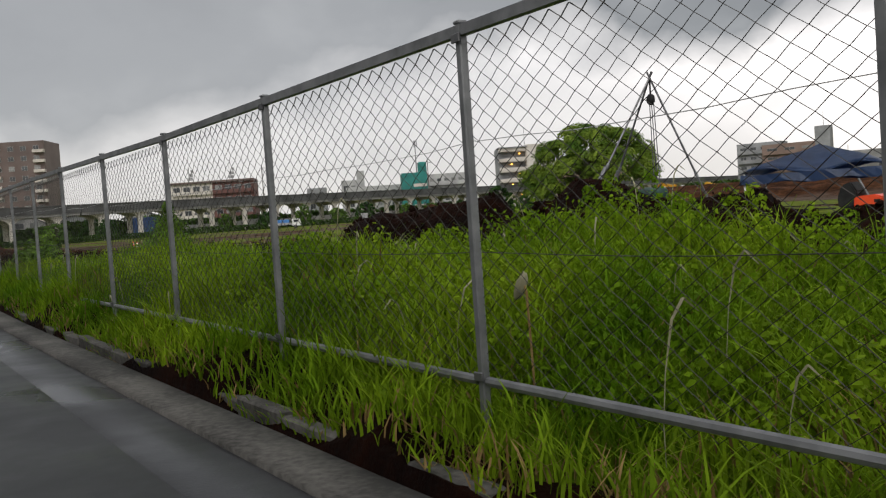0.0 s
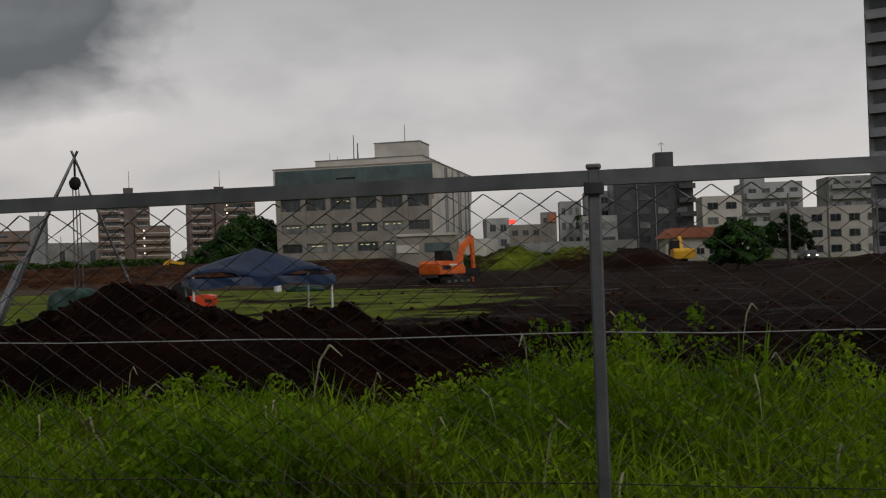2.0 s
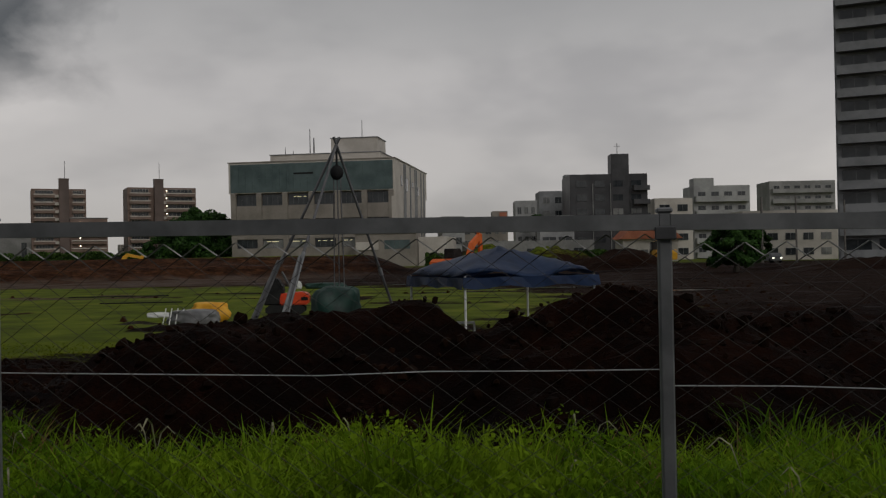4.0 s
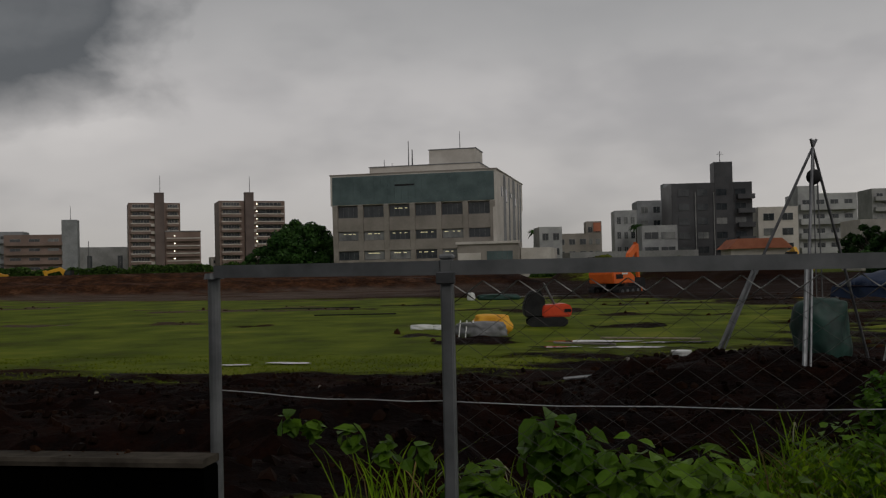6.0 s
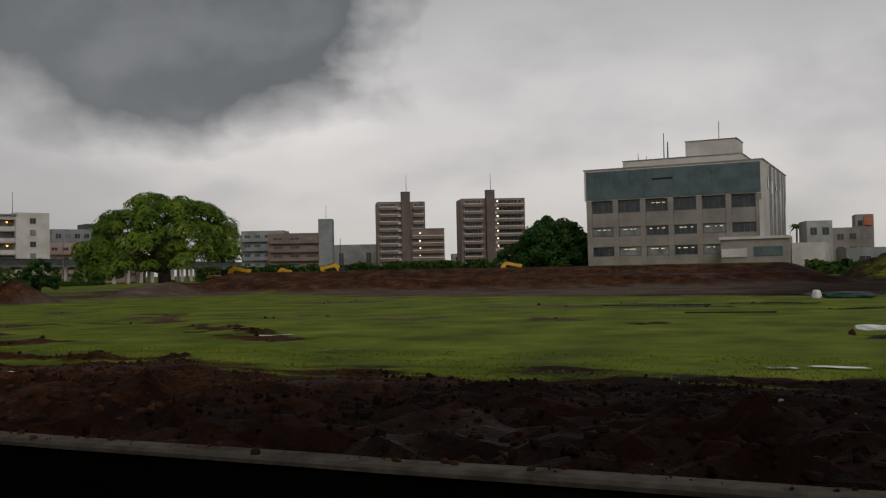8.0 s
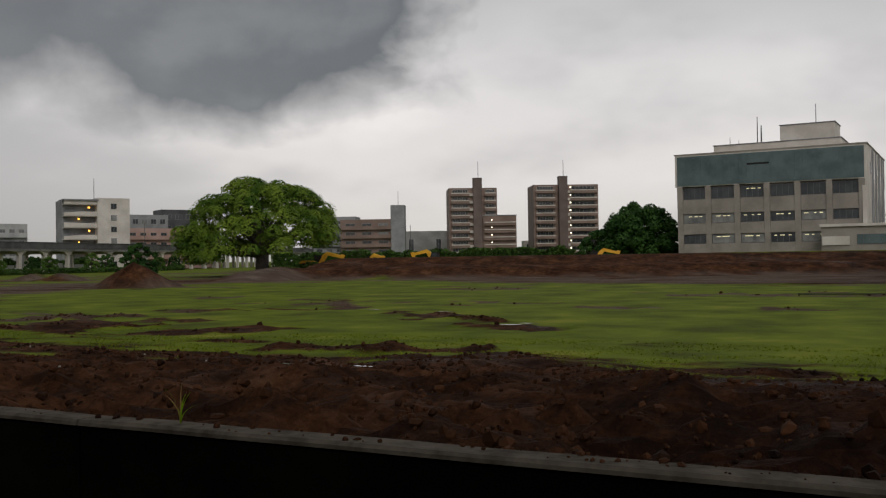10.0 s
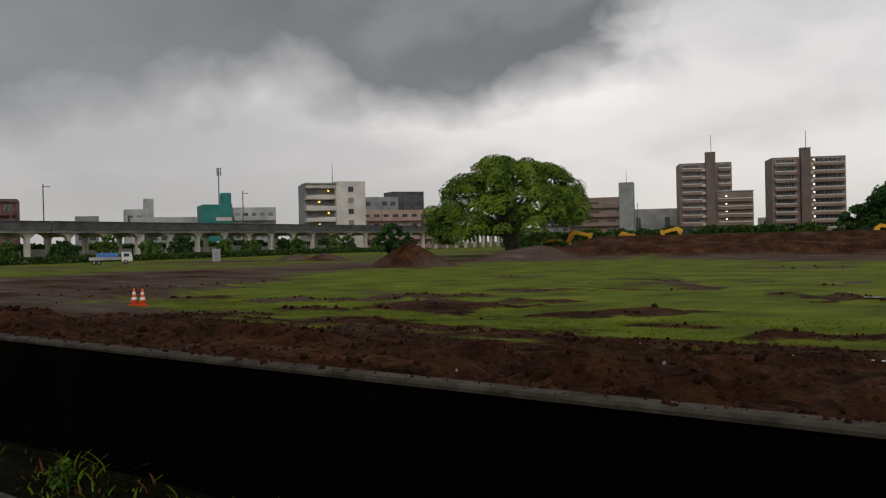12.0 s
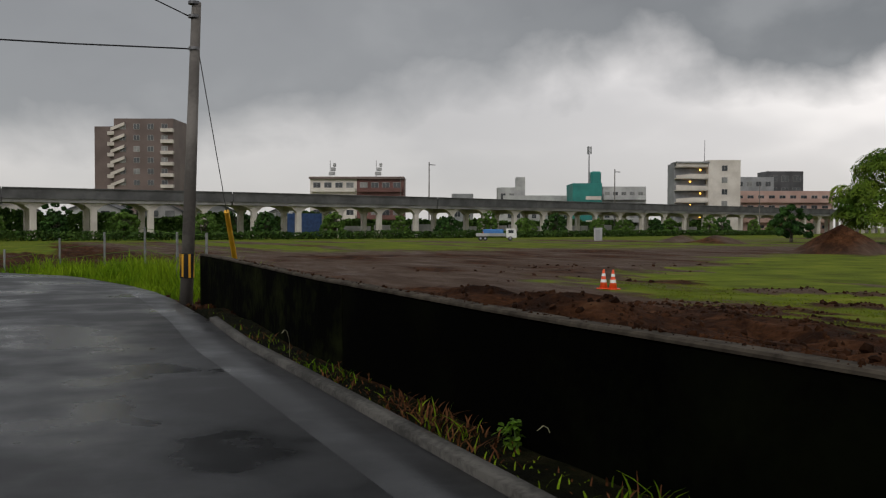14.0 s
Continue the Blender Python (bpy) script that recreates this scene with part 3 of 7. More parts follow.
gt.links.new(gramp(gnoise(3.0, 7, 0.65), [(0.35, (0.004, 0.0035, 0.002)), (0.55, (0.013, 0.014, 0.004)), (0.7, (0.035, 0.03, 0.012))]), dmx.inputs[7])
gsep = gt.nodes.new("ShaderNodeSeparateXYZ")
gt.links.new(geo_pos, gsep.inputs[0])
# darker shading of the stretch past x -36 is put into the soil colour
shade_x = gmath("MULTIPLY", gmath("ADD", gsep.outputs[0], gmath("ADD", gmath("MULTIPLY", gnoise(0.12, 4, 0.6), 16.0), 28.0)), 0.085, True)
shade_mix = gt.nodes.new("ShaderNodeMix")
shade_mix.data_type, shade_mix.blend_type = "RGBA", "MULTIPLY"
gt.links.new(shade_x, shade_mix.inputs[0])
gt.links.new(dmx.outputs[2], shade_mix.inputs[6])
shade_mix.inputs[7].default_value = (0.19, 0.115, 0.082, 1)
soil_c = shade_mix.outputs[2]
turf_c = gramp(gnoise(0.42, 5, 0.58, (0.9, 0.9, 1)), [(0.30, (0.052, 0.056, 0.008)), (0.42, (0.068, 0.094, 0.005)), (0.56, (0.108, 0.138, 0.008)), (0.70, (0.175, 0.185, 0.020))])
fine_m = gnoise(3.2, 6, 0.65, (0.5, 1.2, 1))
edge_m = gmath("MULTIPLY", gmath("SUBTRACT", gmath("ADD", at_turf.outputs["Fac"], gmath("ADD", gmath("MULTIPLY", fine_m, 1.0), gmath("MULTIPLY", gnoise(0.75, 6, 0.6, (0.45, 1.3, 1)), 1.1))), 1.32), 2.6, True)
gmx = gt.nodes.new("ShaderNodeMix")
gmx.data_type = "RGBA"
gt.links.new(edge_m, gmx.inputs[0])
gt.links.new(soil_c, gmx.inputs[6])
gt.links.new(turf_c, gmx.inputs[7])
gt.links.new(gmx.outputs[2], gb.inputs["Base Color"])
# standing wet in the hollows of the bare soil
wet = gramp(gnoise(0.5, 5, 0.5, (0.35, 1.0, 1)), [(0.52, (0.9, 0.9, 0.9)), (0.60, (0.75, 0.75, 0.75)), (0.70, (0.5, 0.5, 0.5))])
gr = gt.nodes.new("ShaderNodeMix")
gr.data_type = "RGBA"
gt.links.new(edge_m, gr.inputs[0])
gt.links.new(wet, gr.inputs[6])
gr.inputs[7].default_value = (0.85, 0.85, 0.85, 1)
gt.links.new(gr.outputs[2], gb.inputs["Roughness"])
gb.inputs["Specular IOR Level"].default_value = 0.07
gbp = gt.nodes.new("ShaderNodeBump")
gbp.inputs["Strength"].default_value, gbp.inputs["Distance"].default_value = 1.0, 0.28
gt.links.new(gmath("ADD", gmath("MULTIPLY", mid_n, 1.2), gmath("ADD", gmath("MULTIPLY", grain_n, 0.45), gmath("MULTIPLY", fine_m, 0.5))), gbp.inputs["Height"])
gt.links.new(gmath("SUBTRACT", 1.0, gmath("MULTIPLY", edge_m, 0.8)), gbp.inputs["Strength"])
gt.links.new(gbp.outputs[0], gb.inputs["Normal"])
gme.materials.append(gm)


def ground_z(x, y):
    return float(height(np.array([float(x)]), np.array([float(y)]))[0])


# ---- road, kerb and gutter ----
def ribbon(name, xs, inner, outer, z_in, z_out, thick, material, label, category):
    """A strip along x between two lines, with thickness."""
    bm = bmesh.new()
    rows = []
    for x in xs:
        yi, yo = inner(x), outer(x)
        rows.append([bm.verts.new(p) for p in ((x, yi, z_in(x)), (x, yo, z_out(x)), (x, yo, z_out(x) - thick), (x, yi, z_in(x) - thick))])
    for a, b in zip(rows, rows[1:]):
        for k in range(4):
            bm.faces.new((a[k], a[(k + 1) % 4], b[(k + 1) % 4], b[k]))
    bm.faces.new(rows[0])
    bm.faces.new(rows[-1][::-1])
    bmesh.ops.recalc_face_normals(bm, faces=bm.faces)
    return tagged(part(name, bm, material, None, "", True), label, category, "", "structure")


ROAD_STEPS = [-71.5, -71, -70.5, -70, -69, -68, -67, -66, -64, -62, -60] + [-58 + 1.0 * i for i in range(100)]


def ky(x):
    return float(kerb_y(x))


def rz(x):
    return float(road_z(x))


ribbon("road", ROAD_STEPS, lambda x: ky(x) - 6.2, lambda x: ky(x) - 0.62, rz, rz, 0.2, M["asphalt"], "wet dark asphalt lane with worn patches", "road")
ribbon("road_edge", ROAD_STEPS, lambda x: ky(x) - 0.62, lambda x: ky(x) - float(np.interp(x, [-20, -14], [0.09, 0.255])), lambda x: rz(x) - 0.004, lambda x: rz(x) - 0.012, 0.2, M["asphalt"], "wet asphalt strip along the gutter", "road")
ribbon("kerb", [x for x in ROAD_STEPS if x > -55], lambda x: ky(x) - float(np.interp(x, [-20, -14], [0.10, 0.25])), lambda x: ky(x), lambda x: rz(x) + float(np.interp(x, [-20, -14], [0.035, 0.008])), lambda x: rz(x) + float(np.interp(x, [-20, -14], [0.05, 0.014])), 0.25, M["kerb"], "low weathered concrete kerb edging", "kerb")

edging = thing("kerb_edging", "broken concrete edging stones under the verge grass", "kerb", kind="structure")
erng = random.Random(17)
ex = -14.2
while ex < 9.0:
    el = erng.uniform(0.52, 0.62)
    bm = bmesh.new()
    box(bm, ex + el / 2, 1.635 + erng.uniform(-0.012, 0.012), rz(ex) - 0.035 + erng.uniform(-0.03, 0.01), el - 0.012, 0.085, 0.19, 0, 0.012, (erng.uniform(-3, 3), erng.uniform(-1, 1), erng.uniform(-1.2, 1.2)))
    part("edging_stone", bm, M["kerb"], edging)
    ex += el


# ---- the low wall along the soil bank ----
def wall_y(x):
    return float(np.interp(x, [-58, -55, -50, -46, -16], [3.10, 2.85, 2.38, 2.2, 2.2]))


def wall_top(x):
    return float(np.interp(x, [-55, -45, -41, -33, -22, -16], [1.43, 1.398, 1.377, 1.389, 1.429, 1.455]))


def wall_run(name, x0, x1, y_off, thick, z0, z1, material, parent, wobble=0.0):
    bm = bmesh.new()
    n = max(2, int((x1 - x0) / 0.35))
    rows = []
    for i in range(n + 1):
        x = x0 + (x1 - x0) * i / n
        y, w = wall_y(x) + y_off, wobble * (noise.noise((x * 2.1, 3.0, 0.0)) + 0.6 * noise.noise((x * 7.0, 9.0, 0.0)))
        a, b = z0(x), z1(x)
        rows.append([bm.verts.new(p) for p in ((x, y + w, a), (x, y + w * 0.5, b - 0.012), (x, y + 0.012 + w, b + w * 0.4), (x, y + thick - 0.012, b + w * 0.6), (x, y + thick, b - 0.012), (x, y + thick, a))])
    for a, b in zip(rows, rows[1:]):
        for k in range(6):
            bm.faces.new((a[k], a[(k + 1) % 6], b[(k + 1) % 6], b[k]))
    bm.faces.new(rows[0])
    bm.faces.new(rows[-1][::-1])
    bmesh.ops.recalc_face_normals(bm, faces=bm.faces)
    return part(name, bm, material, parent)


low_wall = thing("wall_low", "low concrete wall holding back the soil, shade put into its black front", "wall", kind="structure")
joints = [-57.75, -54.6, -49.2, -43.4, -37.5, -31.6, -26.0, -20.9, -16.35]
for a, b in zip(joints, joints[1:]):
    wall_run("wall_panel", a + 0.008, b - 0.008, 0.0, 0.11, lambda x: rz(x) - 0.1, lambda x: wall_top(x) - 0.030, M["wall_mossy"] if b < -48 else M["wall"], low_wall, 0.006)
    wall_run("coping", a + 0.006, b - 0.006, -0.012, 0.135, lambda x: wall_top(x) - 0.027, wall_top, M["cope"], low_wall, 0.009)


# added and unseen: keeps sky and sun off the low wall and road
bm = bmesh.new()
box(bm, -14, -8.6, 4.2, 92, 0.3, 8.6)
tagged(part("light_blocker", bm, M["grey"]), "added unseen grey wall across the road that blocks light", "wall", "", "structure")


# ---- chain-link fence ----
fence = thing("chain_link_fence", "grey steel chain-link fence with square posts along the verge", "fence")
POSTS = [7.72, 5.72, 3.72, 1.72, 0.0, -2.0, -4.0, -6.0, -8.0, -9.9, -11.8, -13.65, -15.5]


def fence_top(x):
    return float(np.interp(x, [-16.5, -9, -4, 8], [2.092, 2.053, 1.985, 1.985]))


for i, x in enumerate(POSTS):
    bm = bmesh.new()
    top = fence_top(x)
    box(bm, x, 2.0, (top + 0.25) / 2, 0.036, 0.036, top - 0.25, 0, 0.005)
    box(bm, x, 2.0, top + 0.006, 0.042, 0.042, 0.014, 0, 0.004)
    p = part("post", bm, M["galv"], fence)
    for zz in (top - 0.055, 0.62):
        bm = bmesh.new()
        box(bm, x, 1.974, zz, 0.056, 0.010, 0.036, 0, 0.003)
        part("clamp", bm, M["steel"], p)
bm = bmesh.new()
rod(bm, (-16.37, 2.33, 0.4), (-16.37, 2.33, 2.045), 0.021, sides=12)
rod(bm, (-16.37, 2.33, 2.04), (-16.37, 2.33, 2.06), 0.034, 0.03, 12)
part("end_post", bm, M["galv"], fence)
for a, b in zip(POSTS, POSTS[1:] + [-16.36]):
    bm = bmesh.new()
    y1 = 2.0 if b != -16.36 else 2.31
    za, zb = fence_top(a) - 0.026, fence_top(b) - 0.026
    vs = box(bm, 0, 0, 0, 1, 0.036, 0.042, 0, 0.0)
    length = math.hypot(a - b, 2.0 - y1)
    d = Vector((b - a, y1 - 2.0, zb - za)).normalized()
    u = Vector((0, 0, 1))
    s = d.cross(u).normalized()
    mid = Vector(((a + b) / 2, (2.0 + y1) / 2, (za + zb) / 2))
    for v in vs:
        v.co = mid + d * (v.co.x * (length - 0.03)) + s * v.co.y + u * v.co.z
    part("top_rail", bm, M["galv"], fence)
    if b != -16.36:
        bm = bmesh.new()
        rod(bm, (a - 0.03, 2.0, 0.60), (b + 0.03, 2.0, 0.60), 0.02, sides=8)
        part("bottom_rail", bm, M["galv"], fence)
        # woven wire: each wire is a zigzag, bent at every knuckle
        bm, glint = bmesh.new(), bmesh.new()
        z_lo, z_hi = 0.55, min(za, zb) - 0.03
        cells = round((a - b) / 0.052)
        pitch = (a - b) / cells
        rows_n = int((z_hi - z_lo) / 0.036)
        step = (z_hi - z_lo) / rows_n
        for c in range(cells):
            for sgn in (c % 2,):
                x0 = b + (c + 0.5) * pitch
                prev = None
                for k in range(rows_n + 1):
                    off = pitch / 2 * (1 if (k + sgn) % 2 else -1)
                    wob = 0.004 * noise.noise((x0 * 3, k * 0.4, 1.0))
                    xx, yy, zz = x0 + off * 0.99 + wob, 2.012 + (0.003 if k % 2 else -0.003), z_hi - k * step
                    # top row is thicker and paler to hold the glint under the rail
                    mesh, r = (glint, 0.0027) if k < 2 else (bm, 0.0015 if a > -5 else 0.0009)
                    ring = [mesh.verts.new((xx + r * cx, yy + r * cy, zz)) for cx, cy in ((1.4, 0), (-0.7, 1.2), (-0.7, -1.2))]
                    if prev:
                        for q in range(3):
                            mesh.faces.new((prev[q], prev[(q + 1) % 3], ring[(q + 1) % 3], ring[q]))
                    prev = ring
                    if k == 1:
                        prev = [bm.verts.new(v.co) for v in ring]
        part("wire_mesh", bm, M["wire"], fence)
        part("wire_glint_row", glint, M["glint"], fence, "top row of mesh wires with their glint put into a paler colour")
    lift = float(np.interp(a, [-10, -4], [0.135, 0.0]))
    for zz, sag, mm in ((1.53 + lift, 0.012, "pale_wire"), (1.10 + lift, 0.01, "wire")):
        bm = bmesh.new()
        pts = [(a + (b - a) * k / 6, 2.035 + (y1 - 2.0) * k / 6, zz - sag * math.sin(math.pi * k / 6) + 0.012 * noise.noise((a * 1.7 + k, zz, 0))) for k in range(7)]
        tube(bm, pts, 0.0017)
        part("strand", bm, M[mm], fence)


# ---- buildings: x along the front, y away from the street, z up ----
def site(x, y, yaw):
    return pose(x, y, 0, 0, 0, yaw)


PANES = {}


def pane_mesh(name, w, h, frame_m, glass_m, mullions=1, depth=0.12):
    """A window frame; the panes that belong to it are hung on it by put()."""
    bm = bmesh.new()
    box(bm, 0, 0.01, 0, w, depth, h, 0, 0.012)
    ob = part(name, bm, frame_m)
    t, n = 0.07, mullions + 1
    pw = (w - t * (n + 1)) / n
    bm = bmesh.new()
    box(bm, 0, 0, 0, pw, 0.03, h - 2 * t)
    pn = part("pane", bm, glass_m)
    PANES[ob.data.name] = (pn.data, [(-w / 2 + t + pw / 2 + k * (pw + t), -depth / 2) for k in range(n)])
    bpy.data.objects.remove(pn)
    return ob


PROTO = {}


def proto(key, make):
    """A mesh kept for repeats; the first maker's object is taken away again."""
    if key not in PROTO:
        ob = make()
        PROTO[key] = ob.data
        bpy.data.objects.remove(ob)
    return PROTO[key]


def put(name, data, parent, m, label=""):
    o = new(name, data)
    o.parent, o.matrix_basis = parent, m
    if label:
        tagged(o, label)
    if data.name in PANES:
        me, spots = PANES[data.name]
        for px, py in spots:
            q = new("pane", me)
            q.parent, q.matrix_basis = o, pose(px, py, 0)
    return o


def body(parent, w, d, h, material, x=0.0, y=0.0, z=0.0, parapet=0.5, name="wall", roof="grey"):
    bm = bmesh.new()
    box(bm, x, y + d / 2, z + (h - 0.3) / 2, w, d, h - 0.3)
    wl = part(name, bm, material, parent)
    bm = bmesh.new()
    t = 0.22
    for cx, cy, sx, sy in ((x, y + t / 2, w, t), (x, y + d - t / 2, w, t), (x - w / 2 + t / 2, y + d / 2, t, d - 2 * t), (x + w / 2 - t / 2, y + d / 2, t, d - 2 * t)):
        box(bm, cx, cy, z + h - 0.3 + parapet / 2, sx, sy, parapet)
    part("parapet", bm, material, wl)
    bm = bmesh.new()
    box(bm, x, y + d / 2, z + h - 0.296, w - 2 * t, d - 2 * t, 0.02)
    part("roof", bm, M[roof], parent)
    return wl


def window_rows(parent, w, h, floors, cols, ww, wh, x=0.0, y=0.0, z0=1.0, fh=3.0, frame_m="slab", glass="pane", skip=0.0, seed=1, mullions=1, ry=0.0):
    rnd = random.Random(seed)
    for f in range(floors):
        for c in range(cols):
            if rnd.random() < skip:
                continue
            g = glass if rnd.random() > 0.3 else "pane_pale"
            me = proto(("w", ww, wh, frame_m, g, mullions), lambda: pane_mesh("window", ww, wh, M[frame_m], M[g], mullions))
            lx = -w / 2 + w * (c + 0.5) / cols
            zz = z0 + f * fh + wh / 2
            if ry == 0:
                put("window", me, parent, pose(x + lx, y - 0.05, zz))
            else:
                put("window", me, parent, pose(x, y + w / 2 + lx, zz, 0, 0, ry))


def balcony_mesh(w, dep, material, h=1.05):
    bm = bmesh.new()
    box(bm, 0, -dep / 2, 0, w, dep, 0.16, 0)
    box(bm, 0, -dep + 0.06, 0.08 + h / 2, w, 0.12, h, 0)
    for s in (-1, 1):
        box(bm, s * (w / 2 - 0.06), -dep / 2 + 0.03, 0.08 + h / 2, 0.12, dep - 0.06, h, 0)
    return part("balcony", bm, material)


def balconies(parent, x, y, w, floors, fh, z0, material, dep=1.3, h=1.05):
    me = proto(("b", round(w, 2), dep, material, h), lambda: balcony_mesh(w, dep, M[material], h))
    for f in range(floors):
        put("balcony", me, parent, pose(x, y, z0 + f * fh))


def mast(parent, x, y, z, h, r=0.07, arms=0):
    bm = bmesh.new()
    rod(bm, (x, y, z), (x, y, z + h), r * 1.6, r, 6)
    for k in range(arms):
        box(bm, x, y, z + h * (0.72 + 0.12 * k), 1.5 - 0.4 * k, 0.06, 0.06)
    part("mast", bm, M["steel"], parent)


def office_block():
    """The long institute: two storeys of green-grey curtain wall hung over three storeys of piers and strip windows."""
    b = thing("office_building", "beige concrete office block with a green-grey curtain-walled top", "building", pose(-55.6, 187.0, 0, 0, 0, -2.2))
    w, d = 35.5, 39.5
    body(b, w - 1.6, d - 1.0, 15.9, M["conc"], 0, 0.9, 0, 0.0, "lower_wall")
    bm = bmesh.new()
    box(bm, 0, d / 2, 15.7 + 3.2, w, d, 6.4)
    up = part("upper_wall", bm, M["conc_light"], b)
    bm = bmesh.new()
    box(bm, 0, -0.06, 15.75 + 3.05, w - 0.9, 0.12, 5.9)
    cw = part("curtain_wall", bm, M["net"], up)
    for k in range(24):
        bm = bmesh.new()
        box(bm, -17 + 34.0 * k / 23, -0.14, 18.8, 0.06, 0.05, 5.9)
        part("mullion", bm, M["net"], cw)
    bm = bmesh.new()
    box(bm, -1.5, -0.15, 19.6, 4.2, 0.08, 0.35)
    part("vent_slot", bm, M["black"], cw)
    bm = bmesh.new()
    box(bm, 0, d / 2, 22.2, w + 0.3, d + 0.3, 0.22)
    part("roof", bm, M["conc"], b)
    # piers that lean out towards the top, and spandrels between them
    for k in range(7):
        x = -w / 2 + 0.9 + (w - 1.8) * k / 6
        bm = bmesh.new()
        prism(bm, [(-0.55, 0), (0.55, 0), (0.55, 15.7), (-0.55, 15.7)], -0.05, 1.2)
        for v in bm.verts:
            if v.co.y < 0 and v.co.z < 1:
                v.co.y = 0.55
            v.co.x += x
        part("pier", bm, M["conc"], b)
    gap = (w - 1.8) / 6
    for f, (z0, z1) in enumerate(((0.0, 4.2), (6.1, 8.3), (10.2, 13.1))):
        for k in range(6):
            bm = bmesh.new()
            box(bm, -w / 2 + 0.9 + gap * (k + 0.5), 0.55, (z0 + z1) / 2, gap - 1.1, 0.5, z1 - z0, 0, 0.04)
            part("spandrel", bm, M["conc"], b)
    rnd = random.Random(5)
    for zc, hh in ((5.15, 1.8), (9.25, 1.8), (14.3, 2.3)):
        for k in range(6):
            x = -w / 2 + 0.9 + gap * (k + 0.5)
            g = "pane" if rnd.random() < (0.9 if zc > 13 else 0.65) else "pane_pale"
            me = proto(("ow", hh, g), lambda: pane_mesh("window", gap - 1.15, hh, M["steel"], M[g], 3, 0.15))
            win = put("window", me, b, pose(x, 0.72, zc))
            if (zc > 8 and zc < 10 and k < 5) or (zc < 6 and k in (1, 2, 3, 4)) or (zc > 13 and k == 2):
                for q in range(3):
                    bm = bmesh.new()
                    box(bm, x + (q - 1) * 1.1 + rnd.uniform(-0.3, 0.3), 0.605, zc + hh * 0.24, rnd.uniform(0.4, 0.9), 0.04, 0.16)
                    part("ceiling_lamp", bm, M["lit"], b)
    # side wall with slit windows and pipes
    for k, (yy, zz, hh, ww) in enumerate(((7, 18.0, 2.2, 1.6), (7.2, 14.2, 1.0, 1.3), (13, 17.5, 3.0, 2.2), (13.5, 13.3, 1.2, 2.2), (5, 10.5, 1.6, 1.2), (20, 18, 1.2, 1.6), (27, 17.0, 2.0, 1.6), (27, 12.5, 2.0, 1.6), (6, 6.3, 1.4, 2.0), (20, 8.5, 1.4, 2.4))):
        me = proto(("sw", ww, hh), lambda: pane_mesh("window", ww, hh, M["steel"], M["pane"], 1))
        put("window", me, b, pose(w / 2 + 0.03 - (0.8 if zz < 15 else 0), yy, zz, 0, 0, 90))
    for yy in (9.5, 11, 17, 23, 25, 31, 35):
        bm = bmesh.new()
        box(bm, w / 2 + 0.1, yy, 13, 0.25, 0.5, 17.5)
        part("downpipe", bm, M["grey"], b)
    bm = bmesh.new()
    prism(bm, [(w / 2 - 0.8, 6.0), (w / 2 - 0.2, 6.0), (w / 2, 15.7), (w / 2 - 0.8, 15.7)], 0.0, 38)
    part("battered_wall", bm, M["conc_light"], b)
    # plant rooms on the roof
    for x0, x1, y0, y1, z0, z1 in ((-13.0, 12.0, 13, 30, 22.3, 25.0), (-0.4, 10.3, 18, 27, 25.0, 28.9)):
        bm = bmesh.new()
        box(bm, (x0 + x1) / 2, (y0 + y1) / 2, (z0 + z1) / 2, x1 - x0, y1 - y0, z1 - z0, 0, 0.05)
        pr = part("plant_room", bm, M["conc_light"], b)
        bm = bmesh.new()
        box(bm, (x0 + x1) / 2, (y0 + y1) / 2, z1 + 0.08, x1 - x0 + 0.3, y1 - y0 + 0.3, 0.16)
        part("roof_edge", bm, M["grey"], pr)
    for x, y, z, h, r in ((-4.4, 15, 25.0, 5.8, 0.08), (-3.8, 16, 25.0, 4.0, 0.12), (-9.8, 14, 25.0, 1.8, 0.05), (-8.0, 14, 25.0, 1.0, 0.05), (6.6, 19, 29, 4.0, 0.06)):
        mast(b, x, y, z, h, r)
    # low entrance wing
    bm = bmesh.new()
    box(bm, w / 2 - 1.2, -2.5, 3.55, 12.4, 5.0, 7.1, 0, 0.04)
    wing = part("entrance_wing", bm, M["conc"], b)
    bm = bmesh.new()
    box(bm, w / 2 - 1.2, -5.2, 7.0, 12.8, 0.4, 0.5)
    part("cornice", bm, M["conc_light"], wing)
    me = proto("wingwin", lambda: pane_mesh("window", 5.2, 1.8, M["steel"], M["net"], 4))
    put("window", me, b, pose(w / 2 + 1.2, -5.04, 4.4))
    bm = bmesh.new()
    box(bm, w / 2 - 4.9, -5.08, 4.2, 4.6, 0.3, 1.6)
    part("louvre_panel", bm, M["conc_light"], wing)
    bm = bmesh.new()
    box(bm, w / 2 + 8.0, 4, 2.9, 5.8, 14, 5.8, 0, 0.04)
    part("annex", bm, M["conc_light"], b)
    return b


office_block()


